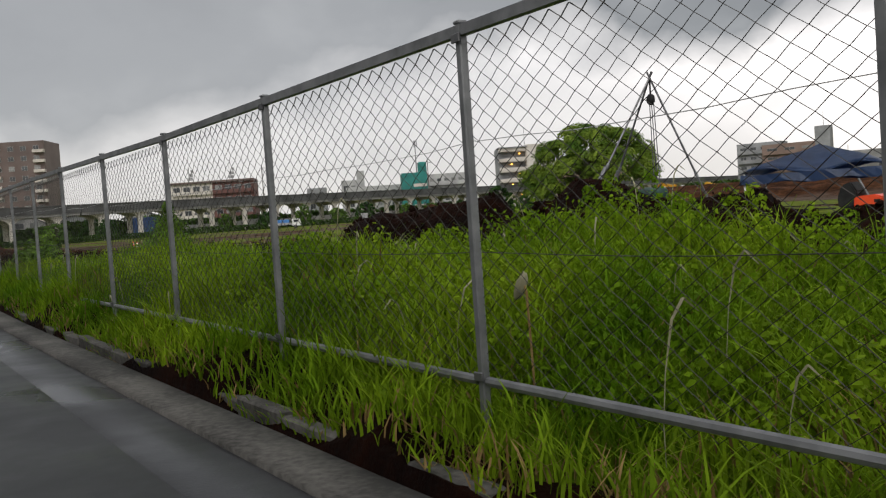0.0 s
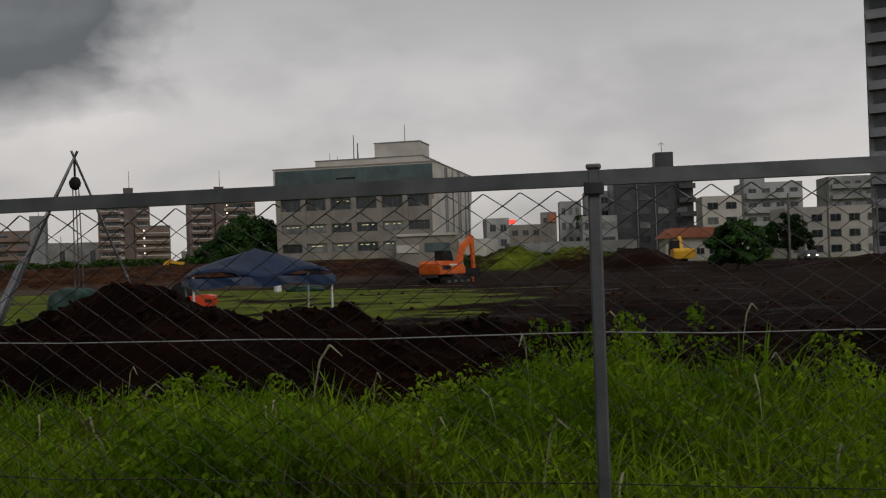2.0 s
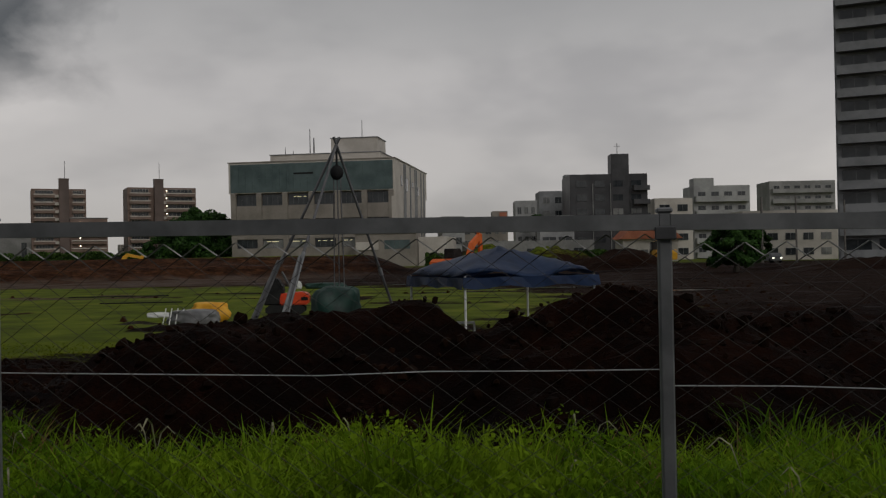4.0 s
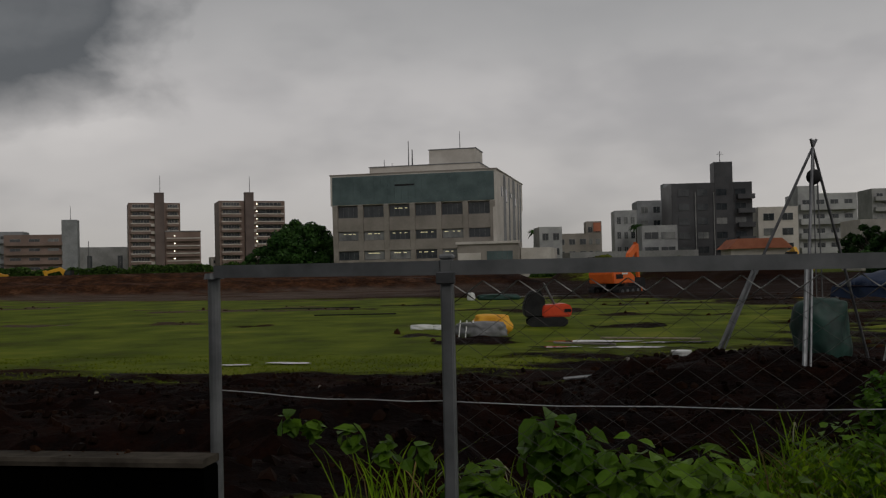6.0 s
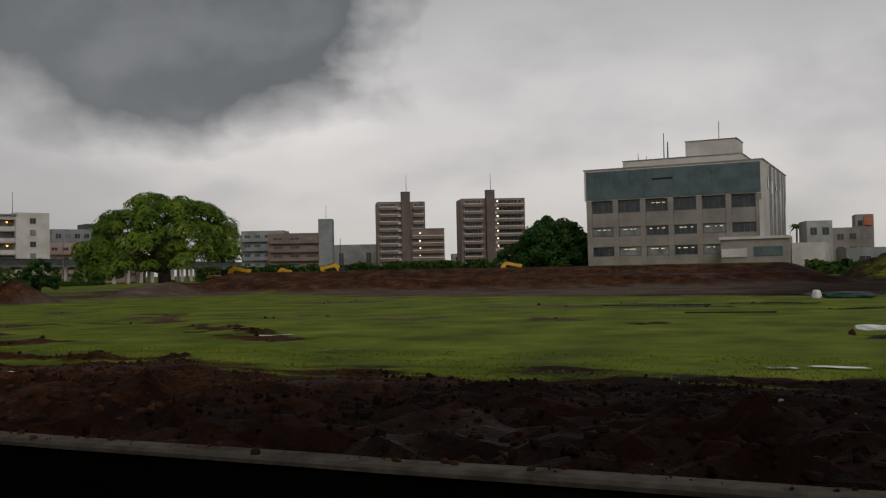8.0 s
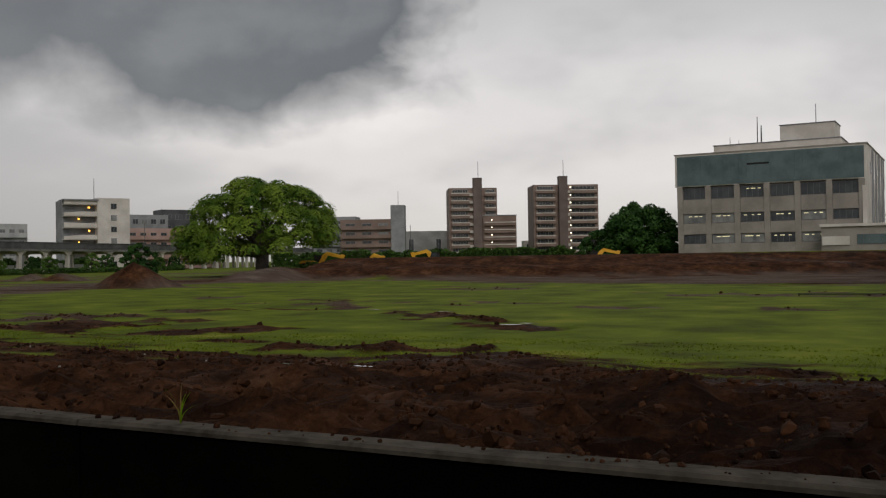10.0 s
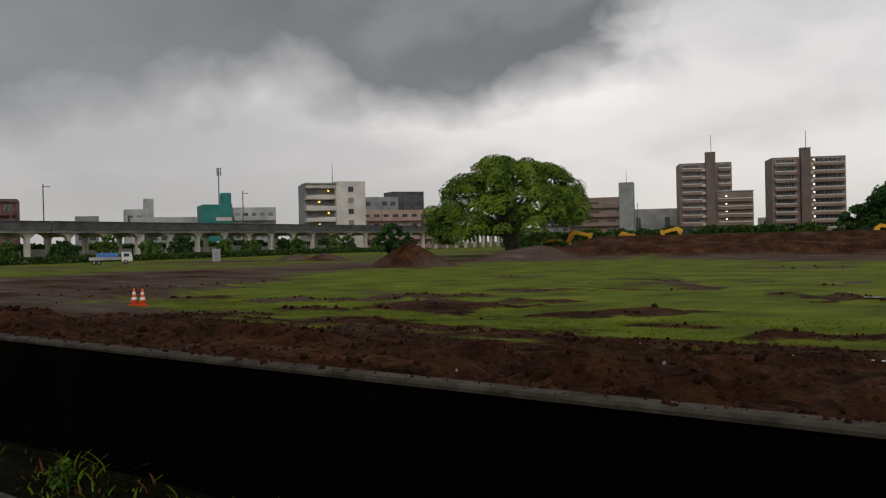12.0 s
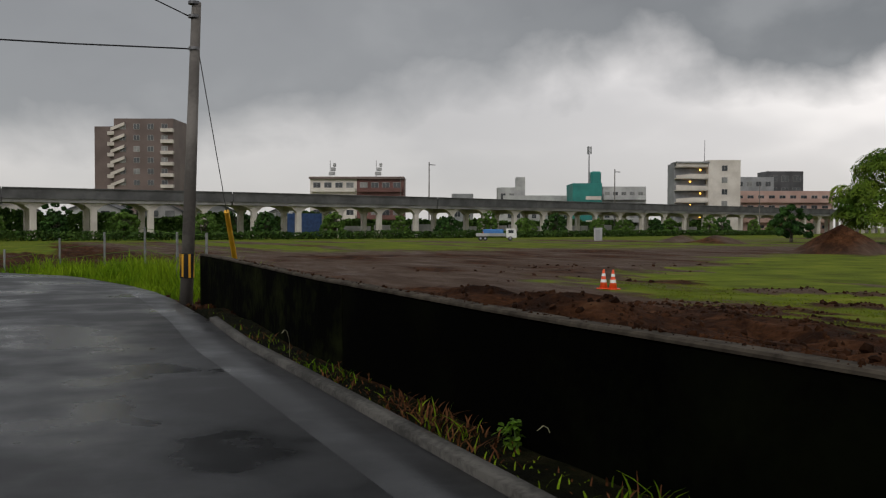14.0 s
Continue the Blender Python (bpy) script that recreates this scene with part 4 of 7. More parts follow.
def tile_tower(x, y, yaw, w, h, shaft_x, shaft_top, floors, wing, seed):
    """A brown tiled block of flats with stacked balconies and one taller lift shaft."""
    b = thing("apartment_tower", "brown tiled apartment tower with pale stacked balconies and a lift shaft", "apartment tower", site(x, y, yaw), "twin apartment towers")
    d, fh = 15.0, h / (floors + 0.2)
    body(b, w, d, h, M["brick_brown"])
    half = w / 2
    lw, rw = shaft_x - 2.6 + half, half - shaft_x - 2.6
    rnd = random.Random(seed)
    for cx, cw in ((-half + lw / 2 + 0.2, lw - 1.2), (half - rw / 2 - 0.2, rw - 0.8)):
        if cw < 2:
            continue
        me = proto(("tb", round(cw, 2)), lambda: balcony_mesh(cw, 1.4, M["brick_brown"], 0.95))
        sm = proto(("ts", round(cw, 2)), lambda: slab_mesh(cw))
        wm = proto(("tw", round(cw, 2)), lambda: pane_mesh("window", cw * 0.86, fh * 0.5, M["slab"], M["pane"], 5))
        for f in range(floors):
            z = 0.4 + f * fh
            bal = put("balcony", me, b, pose(cx, 0, z))
            put("ledge", sm, bal, pose(0, 0, 1.08))
            put("window", wm, b, pose(cx, -0.05, z + fh * 0.66))
    bm = bmesh.new()
    box(bm, shaft_x, -0.6, shaft_top / 2, 3.3, 3.4, shaft_top, 0, 0.05)
    part("lift_shaft", bm, M["brown_dark"], b)
    bm = bmesh.new()
    box(bm, shaft_x, -0.6, shaft_top + 0.1, 3.5, 3.6, 0.2)
    part("shaft_cap", bm, M["brown_dark"], b)
    mast(b, shaft_x + 0.4, -0.4, shaft_top, 6.5, 0.08)
    # open stair beside the shaft with a lamp on each landing
    for f in range(floors):
        z = 0.4 + f * fh
        bm = bmesh.new()
        box(bm, shaft_x - 2.5 if wing else shaft_x + 2.6, -0.5, z + 0.5, 1.7, 1.0, 1.0)
        part("stair_landing", bm, M["slab"], b)
        bm = bmesh.new()
        box(bm, shaft_x + (5.2 if wing else 2.9), -1.75 if wing else -1.1, z + fh * 0.72, 0.42, 0.1, 0.42, 0, 0.1)
        if not wing or f < floors * 0.55:
            part("stair_lamp", bm, M["lit_white"], b)
        else:
            bm.free()
    if wing:
        bm = bmesh.new()
        wx = shaft_x + 2.0 + 6.2
        box(bm, wx, 3.0, 8.9, 12.6, 9, 17.8, 0, 0.05)
        wg = part("side_wing", bm, M["brick_brown"], b)
        me = proto("wingbal", lambda: balcony_mesh(11.6, 1.2, M["brick_brown"], 0.95))
        sm = proto("wingled", lambda: slab_mesh(11.6))
        for f in range(6):
            bal = put("balcony", me, wg, pose(wx, -1.5, 0.4 + f * fh))
            put("ledge", sm, b, pose(wx, -1.5, 1.5 + f * fh))
        bm = bmesh.new()
        box(bm, wx, 3.0, 17.95, 13.0, 9.4, 0.3)
        part("roof_edge", bm, M["grey"], wg)


def slab_mesh(w):
    bm = bmesh.new()
    box(bm, 0, -1.40, 0, w + 0.06, 0.14, 0.36)
    return part("ledge", bm, M["slab"])


tile_tower(-179.1, 313.1, 31.0, 18.1, 28.2, 1.6, 31.8, 10, True, 3)
tile_tower(-150.6, 336.1, 31.0, 25.0, 29.5, -1.4, 32.6, 10, False, 4)


def flats(name, label, x, y, yaw, w, d, h, floors, cols, wall_m, category="building", balc=None, glass="pane", frame_m="offwhite", ww=None, z_first=1.0, side=None, shaft=None, group=""):
    b = thing(name, label, category, site(x, y, yaw), group)
    body(b, w, d, h, M[wall_m])
    fh = (h - 0.6) / floors
    ww = ww or w / cols * 0.55
    window_rows(b, w * 0.94, h, floors, cols, round(ww, 2), round(fh * 0.48, 2), 0, 0, z_first * fh * 0.32, fh, frame_m, glass, 0.0, int(abs(x)))
    if balc:
        balconies(b, 0, 0, w * 0.94, floors, fh, 0.3, balc, 1.3, fh * 0.36)
    if side:
        n, sm = side
        window_rows(b, d * 0.9, h, floors, n, 1.2, round(fh * 0.42, 2), w / 2 + 0.05, d * 0.05, fh * 0.35, fh, frame_m, glass, 0.0, 7, 1, 90)
    if shaft:
        sx, sw, sh = shaft
        bm = bmesh.new()
        box(bm, sx, 2.0, sh / 2, sw, 4.2, sh, 0, 0.05)
        part("roof_tower", bm, M[wall_m], b)
    return b


# left of the twin towers
lowa = flats("apartment_block", "low brown-grey apartment block with a stair tower", -206.0, 281.0, 25.0, 19.0, 10, 16.3, 5, 3, "brick_brown", balc="brick_brown", shaft=None)
bm = bmesh.new()
box(bm, 11.2, 2, 10.7, 5.0, 6, 21.4, 0, 0.05)
part("stair_tower", bm, M["grey"], lowa)
mast(lowa, 11.2, 2, 21.4, 5.0, 0.06)
flats("apartment_block", "grey concrete apartment block", -224.0, 287.0, 22.0, 16.0, 10, 18.0, 5, 4, "grey", balc="grey")
hall = flats("warehouse", "pale corrugated warehouse with a flat roof", -211.6, 334.5, 31.0, 24.0, 14, 13.3, 1, 2, "offwhite", "warehouse", ww=2.0)
mast(hall, -6, -2, 0, 16, 0.12)
flats("house", "small cream house with a dark roof between the towers", -168.0, 345.0, 31.0, 7, 8, 8.5, 3, 2, "conc_light", "house")

# behind the viaduct
apt = flats("apartment_block", "cream apartment block with amber lamps on its open galleries", -219.2, 176.0, 62.1, 8.3, 15, 18.9, 6, 1, "conc_light", ww=1.5)
for f in range(6):
    z = 2.2 + f * 3.05
    bm = bmesh.new()
    prism(bm, [(-12.4, z), (-4.2, z), (-4.2, z + 1.1), (-8.0, z + 1.1), (-12.4, z + 0.5 * (f % 2) + 0.8)], 0.2, 0.5)
    box(bm, -8.3, 2.2, z - 0.1, 8.2, 3.8, 0.2)
    part("gallery", bm, M["conc_light"], apt)
    if f == 5:
        break
    bm = bmesh.new()
    box(bm, -6.0 - 2.6 * (f % 2), 1.2, z + 2.2, 0.45, 0.3, 0.4, 0, 0.08)
    part("gallery_lamp", bm, M["amber"], apt)
bm = bmesh.new()
box(bm, -8.3, 6, 9.2, 8.3, 7, 18.4)
part("core_wall", bm, M["grey"], apt)
bm = bmesh.new()
box(bm, -8.2, 2.8, 18.5, 8.6, 6.2, 0.35)
part("roof_edge", bm, M["grey"], apt)
mast(apt, -3.5, 6, 18.8, 6.0, 0.06)
apt.matrix_basis = site(-241.2, 197.2, 62.1) @ Matrix.Scale(1.12, 4)
tealb = flats("office_building", "white office with teal gable and balcony bands", -232.0, 153.0, 62.1, 11.5, 12, 12.2, 4, 5, "white", balc="white", glass="pane")
bm = bmesh.new()
box(bm, -9.6, 5, 6.6, 7.6, 12, 13.2, 0, 0.05)
tw = part("teal_gable", bm, M["teal"], tealb)
bm = bmesh.new()
box(bm, -6.9, 3, 14.2, 2.6, 3.0, 4.4, 0, 0.3)
part("teal_turret", bm, M["teal"], tw)
for f in range(3):
    bm = bmesh.new()
    box(bm, -8.0, -1.05, 3.2 + 3.1 * f, 4.0, 0.12, 0.9)
    part("white_band", bm, M["slab"], tw)
mast(tealb, -8.6, 3, 13, 10.0, 0.12, 0)
bm = bmesh.new()
for k in range(3):
    box(bm, -8.6 + 0.5 * math.cos(k * 2.1), 3 + 0.5 * math.sin(k * 2.1), 22.0, 0.3, 0.3, 2.0)
part("antenna", bm, M["grey"], tealb)
flats("office_building", "long white low office block", -250.0, 141.0, 62.1, 23.0, 12, 10.2, 3, 10, "white")
flats("office_building", "white office with a rooftop room beside it", -256.0, 132.5, 62.1, 5.0, 8, 12.4, 3, 2, "white", shaft=(3.6, 2.4, 15.4))
flats("building", "grey box of a rooftop beyond the viaduct", -286.5, 135.5, 62.1, 6.5, 8, 11.7, 3, 2, "grey")
for (x, y, mname, lab) in ((-262.5, 84.7, "conc_light", "cream tiled shop building with square windows"), (-256.9, 95.2, "brickred", "red brick shop building with square windows")):
    rb = flats("shop_building", lab, x, y, 62.1, 11.9, 11, 14.4, 4, 4, mname, frame_m="white", ww=1.9, balc=None)
    bm = bmesh.new()
    box(bm, 0, -0.25, 14.2, 12.3, 0.9, 0.5)
    part("cornice", bm, M["brown_dark"], rb)
    bm = bmesh.new()
    for k in range(3):
        box(bm, -0.5 + 0.35 * (k - 1), 4, 15.6 + k * 1.1, 1.6 - 0.45 * k, 1.0, 0.9, 0, 0.1)
    rod(bm, (-1.3, 4, 14.0), (-1.3, 4, 19.0), 0.08, sides=6)
    part("rooftop_tank", bm, M["white"], rb)
    bal = balconies(rb, 0, -0.1, 11.2, 4, 3.45, 0.4, mname, 0.8, 0.9)
brown = flats("apartment_tower", "brown tiled high-rise flats with pale balcony bands", -290.6, 43.2, 62.1, 15.4, 14, 29.6, 10, 4, "brown_dark", "apartment tower", ww=1.6, frame_m="white")
balconies(brown, 6.3, 0, 3.2, 10, 2.9, 0.3, "slab", 1.3, 0.7)
for f in range(10):
    bm = bmesh.new()
    prism(bm, [(-8.4, 0.5 + 2.9 * f), (-4.8, 1.9 + 2.9 * f), (-4.8, 2.7 + 2.9 * f), (-8.4, 1.3 + 2.9 * f)], -0.7, -0.3)
    part("stair_flight", bm, M["slab"], brown)
bm = bmesh.new()
box(bm, -11.5, 14, 14.2, 7, 16, 28.4, 0, 0.05)
bw = part("rear_wing", bm, M["brown_dark"], brown)
me = proto("bwb", lambda: balcony_mesh(3.2, 1.2, M["slab"], 0.8))
for f in range(10):
    put("balcony", me, bw, pose(-9.6, 6.0, 0.5 + 2.85 * f))
flats("apartment_block", "long faded pink apartment block", -255.6, 236.8, 62.1, 33.0, 10, 13.5, 4, 9, "pinkish", balc="pinkish")
flats("office_building", "plain grey office block rising over the roofs", -281.9, 251.7, 62.1, 14.1, 10, 19.6, 5, 4, "grey")
flats("office_building", "dark glazed office block over the roofs", -277.2, 262.0, 62.1, 13.0, 10, 21.7, 5, 3, "charcoal", ww=2.6)

# to the right of the institute
dk = flats("apartment_block", "charcoal tiled apartment block with a tall lift tower", 6.8, 210.2, 5.9, 17.4, 14, 19.4, 6, 4, "charcoal", balc=None, glass="pane", frame_m="charcoal", shaft=(2.6, 4.0, 24.1))
balconies(dk, 7.2, 0, 3.6, 6, 3.1, 0.4, "charcoal", 1.4, 0.9)
for xx in (-3.6, 0.4):
    bm = bmesh.new()
    box(bm, xx, -0.2, 9.0, 0.18, 0.18, 17.0)
    part("downpipe", bm, M["offwhite"], dk)
mast(dk, 2.4, 2, 24.1, 2.6, 0.06, 2)
flats("office_building", "plain grey-blue office block with a lift tower", -4.1, 231.2, 5.9, 9.4, 10, 17.3, 5, 3, "grey", shaft=(3.2, 3.0, 21.5))
flats("house", "white low building with ribbon windows", -5.0, 201.1, 5.9, 7.4, 8, 10.0, 3, 2, "white", ww=3.0)
flats("office_building", "narrow white block of offices", -11.8, 215.4, 5.9, 5.0, 8, 14.2, 4, 3, "white")
ob = flats("shop_building", "small tan building with an orange rooftop panel", -19.9, 259.8, 5.9, 4.3, 8, 14.0, 4, 2, "conc")
bm = bmesh.new()
box(bm, 0.9, -0.2, 12.6, 2.0, 0.3, 2.4)
part("rooftop_panel", bm, M["rooforange"], ob)
flats("house", "low tan building behind the trees", -25.5, 249.2, 5.9, 9.1, 8, 10.4, 3, 3, "conc")
flats("apartment_block", "white apartment block with broad balconies", 36.2, 235.3, 5.9, 14.0, 10, 17.9, 5, 4, "white", balc="white", shaft=(-4.4, 5.0, 20.0))
flats("office_building", "tan and cream building with a flat roof", 22.9, 223.9, 5.9, 9.0, 8, 14.4, 4, 2, "conc_light")
flats("apartment_block", "large pale apartment block with long balconies", 72.9, 299.3, 5.9, 20.5, 12, 23.1, 7, 6, "offwhite", balc="offwhite")
flats("apartment_block", "cream two-storey apartments with large windows", 37.0, 175.2, 5.9, 17.4, 10, 8.9, 3, 5, "conc_light")
flats("warehouse", "long low pale hall with a flat roof", -10.5, 195.9, 13.0, 27.0, 9, 4.6, 1, 5, "offwhite", "warehouse", ww=2.2)
flats("house", "white house with a flat roof", -29.2, 219.0, 14.4, 5.4, 8, 11.1, 3, 2, "white")
oh = thing("house", "low house with an orange sheet-metal roof", "house", site(13.5, 190, 6))
body(oh, 11, 9, 4.6, M["conc_light"])
bm = bmesh.new()
prism(bm, [(-6.3, 4.6), (6.3, 4.6), (4.2, 6.6), (-4.2, 6.6)], -0.8, 9.8)
part("roof_slope", bm, M["rooforange"], oh)
window_rows(oh, 10, 4, 1, 4, 1.6, 1.3, 0, 0, 1.2, 3)

# the high-rise, its top above the view
hr = thing("apartment_tower", "tall grey-green high-rise with deep balconies", "apartment tower", site(43.4, 124.2, -19.0))
body(hr, 26, 16, 52, M["grey"])
me = proto("hrb", lambda: balcony_mesh(25.4, 1.5, M["grey"], 1.0))
hm = proto("hrw", lambda: pane_mesh("window", 3.4, 1.9, M["steel"], M["pane"], 1))
for f in range(17):
    put("balcony", me, hr, pose(0, 0, 0.6 + 3.05 * f))
    for c in range(6):
        put("window", hm, hr, pose(-10.6 + 4.25 * c, -0.05, 2.2 + 3.05 * f))


# ---- the viaduct ----
VIA = [(-184.0, -60.0), (-187.5, 5.0), (-190.5, 38.0), (-197.5, 78.0), (-213.0, 137.0), (-236.0, 230.0), (-290.0, 400.0)]
via = thing("viaduct", "long grey concrete railway viaduct on arched frames", "viaduct")
deck_z = 7.3
for (ax, ay), (bx, by) in zip(VIA, VIA[1:]):
    length = math.hypot(bx - ax, by - ay)
    yaw = math.degrees(math.atan2(by - ay, bx - ax))
    seg = pose(ax, ay, 0, 0, 0, yaw)
    n = max(1, round(length / 8.4))
    sp = length / n
    bm = bmesh.new()
    box(bm, length / 2, 0, 5.65, length, 7.0, 0.75)
    dk_ob = part("deck", bm, M["viaduct"], via)
    dk_ob.matrix_basis = seg
    for s in (-1, 1):
        bm = bmesh.new()
        box(bm, length / 2, s * 3.55, 6.55, length, 0.3, 1.55)
        box(bm, length / 2, s * 3.60, 7.3, length, 0.5, 0.14)
        pr = part("side_parapet", bm, M["parapet"], via)
        pr.matrix_basis = seg

    def frame_mesh():
        bm = bmesh.new()
        for s in (-1, 1):
            box(bm, 0, s * 2.5, 2.6, 0.85, 0.85, 5.3, 0, 0.05)
            for q in (-1, 1):
                prism(bm, [(q * 0.4, 5.3), (q * 2.6, 5.3), (q * 1.3, 4.95), (q * 0.4, 4.2)], s * 2.5 - 0.4, s * 2.5 + 0.4)
        box(bm, 0, 0, 4.9, 0.8, 4.2, 0.7)
        return part("frame_pier", bm, M["conc_light"])

    fm = proto("pier", frame_mesh)
    for k in range(n):
        put("frame_pier", fm, via, seg @ pose(sp * (k + 0.5), 0, 0))


# ---- trees: tapered trunk, limbs, and a crown of separate leaves in clumps ----
def leaves(rng, centres, radii, per, size, flat_=0.75):
    vs, fs = [], []
    for (cx, cy, cz), r in zip(centres, radii):
        n = max(3, int(per * (0.7 + 0.6 * rng.random())))
        u = rng.normal(size=(n, 3))
        u /= np.linalg.norm(u, axis=1)[:, None]
        p = u * (r * rng.uniform(0.55, 1.0, n) ** 0.6)[:, None] * np.array([1, 1, flat_]) + (cx, cy, cz)
        a = np.cross(u + rng.normal(scale=0.5, size=(n, 3)), rng.normal(size=(n, 3)))
        a /= np.linalg.norm(a, axis=1)[:, None] + 1e-9
        b = np.cross(a, u + rng.normal(scale=0.35, size=(n, 3)))
        b /= np.linalg.norm(b, axis=1)[:, None] + 1e-9
        s = size * rng.uniform(0.6, 1.3, n)[:, None]
        base = len(vs)
        quad = np.stack([p - a * s, p + b * s * 0.55, p + a * s, p - b * s * 0.55], 1).reshape(-1, 3)
        vs.extend(quad.tolist())
        fs.extend([(base + 4 * i, base + 4 * i + 1, base + 4 * i + 2, base + 4 * i + 3) for i in range(n)])
    return vs, fs


def broad_tree(name, label, x, y, h, rad, seed, material, clumps, per, size, trunk=0.6, crown_lo=0.22, z=None, squash=1.0):
    rng = np.random.default_rng(seed)
    gz = ground_z(x, y) if z is None else z
    t = thing(name, label, "tree", pose(x, y, gz - 0.1))
    lo = h * crown_lo
    cen, rr = [], []
    for k in range(clumps):
        az = k * 2.39996 + rng.uniform(-0.3, 0.3)
        v = (k + 0.5) / clumps
        el = math.asin(min(1, max(-0.12, 1.12 * v - 0.12)))
        f = 1.0 if rng.random() < 0.72 else rng.uniform(0.35, 0.8)
        r = rad * rng.uniform(0.13, 0.23)
        jag = rng.uniform(0.88, 1.06)
        cen.append((math.cos(az) * math.cos(el) * (rad - r) * f * jag, math.sin(az) * math.cos(el) * (rad - r) * f * jag * squash, lo + (h - lo) * (0.24 + 0.76 * math.sin(el) * f * jag) - r * 0.6))
        rr.append(r)
    bm = bmesh.new()
    fork = h * 0.30
    rod(bm, (0, 0, -0.3), (0.1, 0, fork * 0.45), trunk * 1.35, trunk * 0.95, 12)
    rod(bm, (0.1, 0, fork * 0.45), (0, 0.1, fork), trunk * 0.95, trunk * 0.8, 12)
    part("trunk", bm, M["bark"], t, smooth=True)
    bm = bmesh.new()
    for k in range(0, clumps, max(1, clumps // 26)):
        c = Vector(cen[k])
        mid = Vector((c.x * 0.45, c.y * 0.45, fork + (c.z - fork) * 0.55 + 0.4))
        rod(bm, (0, 0.05, fork * 0.9), mid, trunk * 0.42, trunk * 0.22, 7, caps=False)
        rod(bm, mid, c, trunk * 0.22, trunk * 0.05, 6, caps=False)
    part("branch", bm, M["bark"], t, smooth=True)
    vs, fs = leaves(rng, cen, rr, per, size)
    me = bpy.data.meshes.new("crown")
    me.from_pydata(vs, [], fs)
    me.materials.append(M[material])
    cr = new("crown", me)
    cr.parent = t
    return t


def camphor_tree(x, y):
    """A broad dome of separate mushroom-like leaf clumps over a short thick trunk, lower on one flank."""
    rng = np.random.default_rng(11)
    t = thing("camphor_tree", "huge round camphor tree with fresh green foliage in lobed clumps", "tree", pose(x, y, ground_z(x, y) - 0.1))
    side = Vector((0.79, 0.61, 0))
    cen, rr = [], []
    for k in range(150):
        az, v = k * 2.39996 + rng.uniform(-0.25, 0.25), (k + 0.5) / 150
        sz = 1.0 - 1.05 * v
        flat_r = math.sqrt(max(0, 1 - max(0, sz) ** 2.3))
        shell = 1.0 if k % 5 else rng.uniform(0.5, 0.8)
        r = rng.uniform(1.3, 2.2) * (1.0 if k % 5 else 0.8)
        p = Vector((math.cos(az) * flat_r, math.sin(az) * flat_r, 0)) * (10.6 - r * 0.45) * shell * rng.uniform(0.93, 1.03)
        lean = p.dot(side) / 10.0
        hem = 3.5 + 1.3 * lean
        z = hem + (12.9 - hem) * max(-0.02, sz) * (1 - 0.12 * (1 - shell)) * rng.uniform(0.94, 1.03) - r * 0.1
        cen.append((p.x, p.y, z))
        rr.append(r)
    for k in range(9):
        f = k / 8
        c = -side * (8.6 + 2.2 * math.sin(f * 3.1)) + Vector((-0.61, 0.79, 0)) * (7.0 * f - 3.5)
        cen.append((c.x, c.y, 2.6 + 3.6 * rng.random()))
        rr.append(rng.uniform(1.2, 1.7))
    fork = 3.4
    bm = bmesh.new()
    rod(bm, (0, 0, -0.3), (0.05, 0, 0.8), 1.35, 0.9, 14)
    rod(bm, (0.05, 0, 0.8), (0, 0.1, fork), 0.9, 0.8, 14)
    part("trunk", bm, M["bark"], t, smooth=True)
    for k in range(0, len(cen), 5):
        c = Vector(cen[k])
        mid = Vector((c.x * 0.45, c.y * 0.45, fork + (c.z - fork) * 0.5 + 0.5))
        bm = bmesh.new()
        rod(bm, (0, 0.05, fork * 0.85), mid, 0.46, 0.24, 7, caps=False)
        rod(bm, mid, c, 0.24, 0.06, 6, caps=False)
        part("branch", bm, M["bark"], t, smooth=True)
    # each clump is a cap of leaves that face up and out
    vs, fs = [], []
    for c, r in zip(cen, rr):
        n = int(340 * r)
        u = rng.normal(size=(n, 3))
        u /= np.linalg.norm(u, axis=1)[:, None]
        u[:, 2] = np.where(u[:, 2] < -0.25, -u[:, 2], u[:, 2])
        bumpy = 1 + 0.16 * np.sin(5 * np.arctan2(u[:, 1], u[:, 0]) + c[0]) * np.sqrt(1 - u[:, 2] ** 2)
        p = u * (r * bumpy * rng.uniform(0.72, 1.0, n) ** 0.5)[:, None] * np.array([1, 1, 0.74]) + c
        nn = u + np.array([0, 0, 0.45]) + rng.normal(scale=0.24, size=(n, 3))
        a = np.cross(nn, rng.normal(size=(n, 3)))
        a /= np.linalg.norm(a, axis=1)[:, None] + 1e-9
        b = np.cross(a, nn)
        b /= np.linalg.norm(b, axis=1)[:, None] + 1e-9
        sz = 0.17 * rng.uniform(0.6, 1.3, n)[:, None]
        base = len(vs)
        vs.extend(np.stack([p - a * sz, p + b * sz * 0.55, p + a * sz, p - b * sz * 0.55], 1).reshape(-1, 3).tolist())
        fs.extend([(base + 4 * i, base + 4 * i + 1, base + 4 * i + 2, base + 4 * i + 3) for i in range(n)])
    me = bpy.data.meshes.new("crown")
    me.from_pydata(vs, [], fs)
    me.materials.append(M["leaf"])
    new("crown", me).parent = t


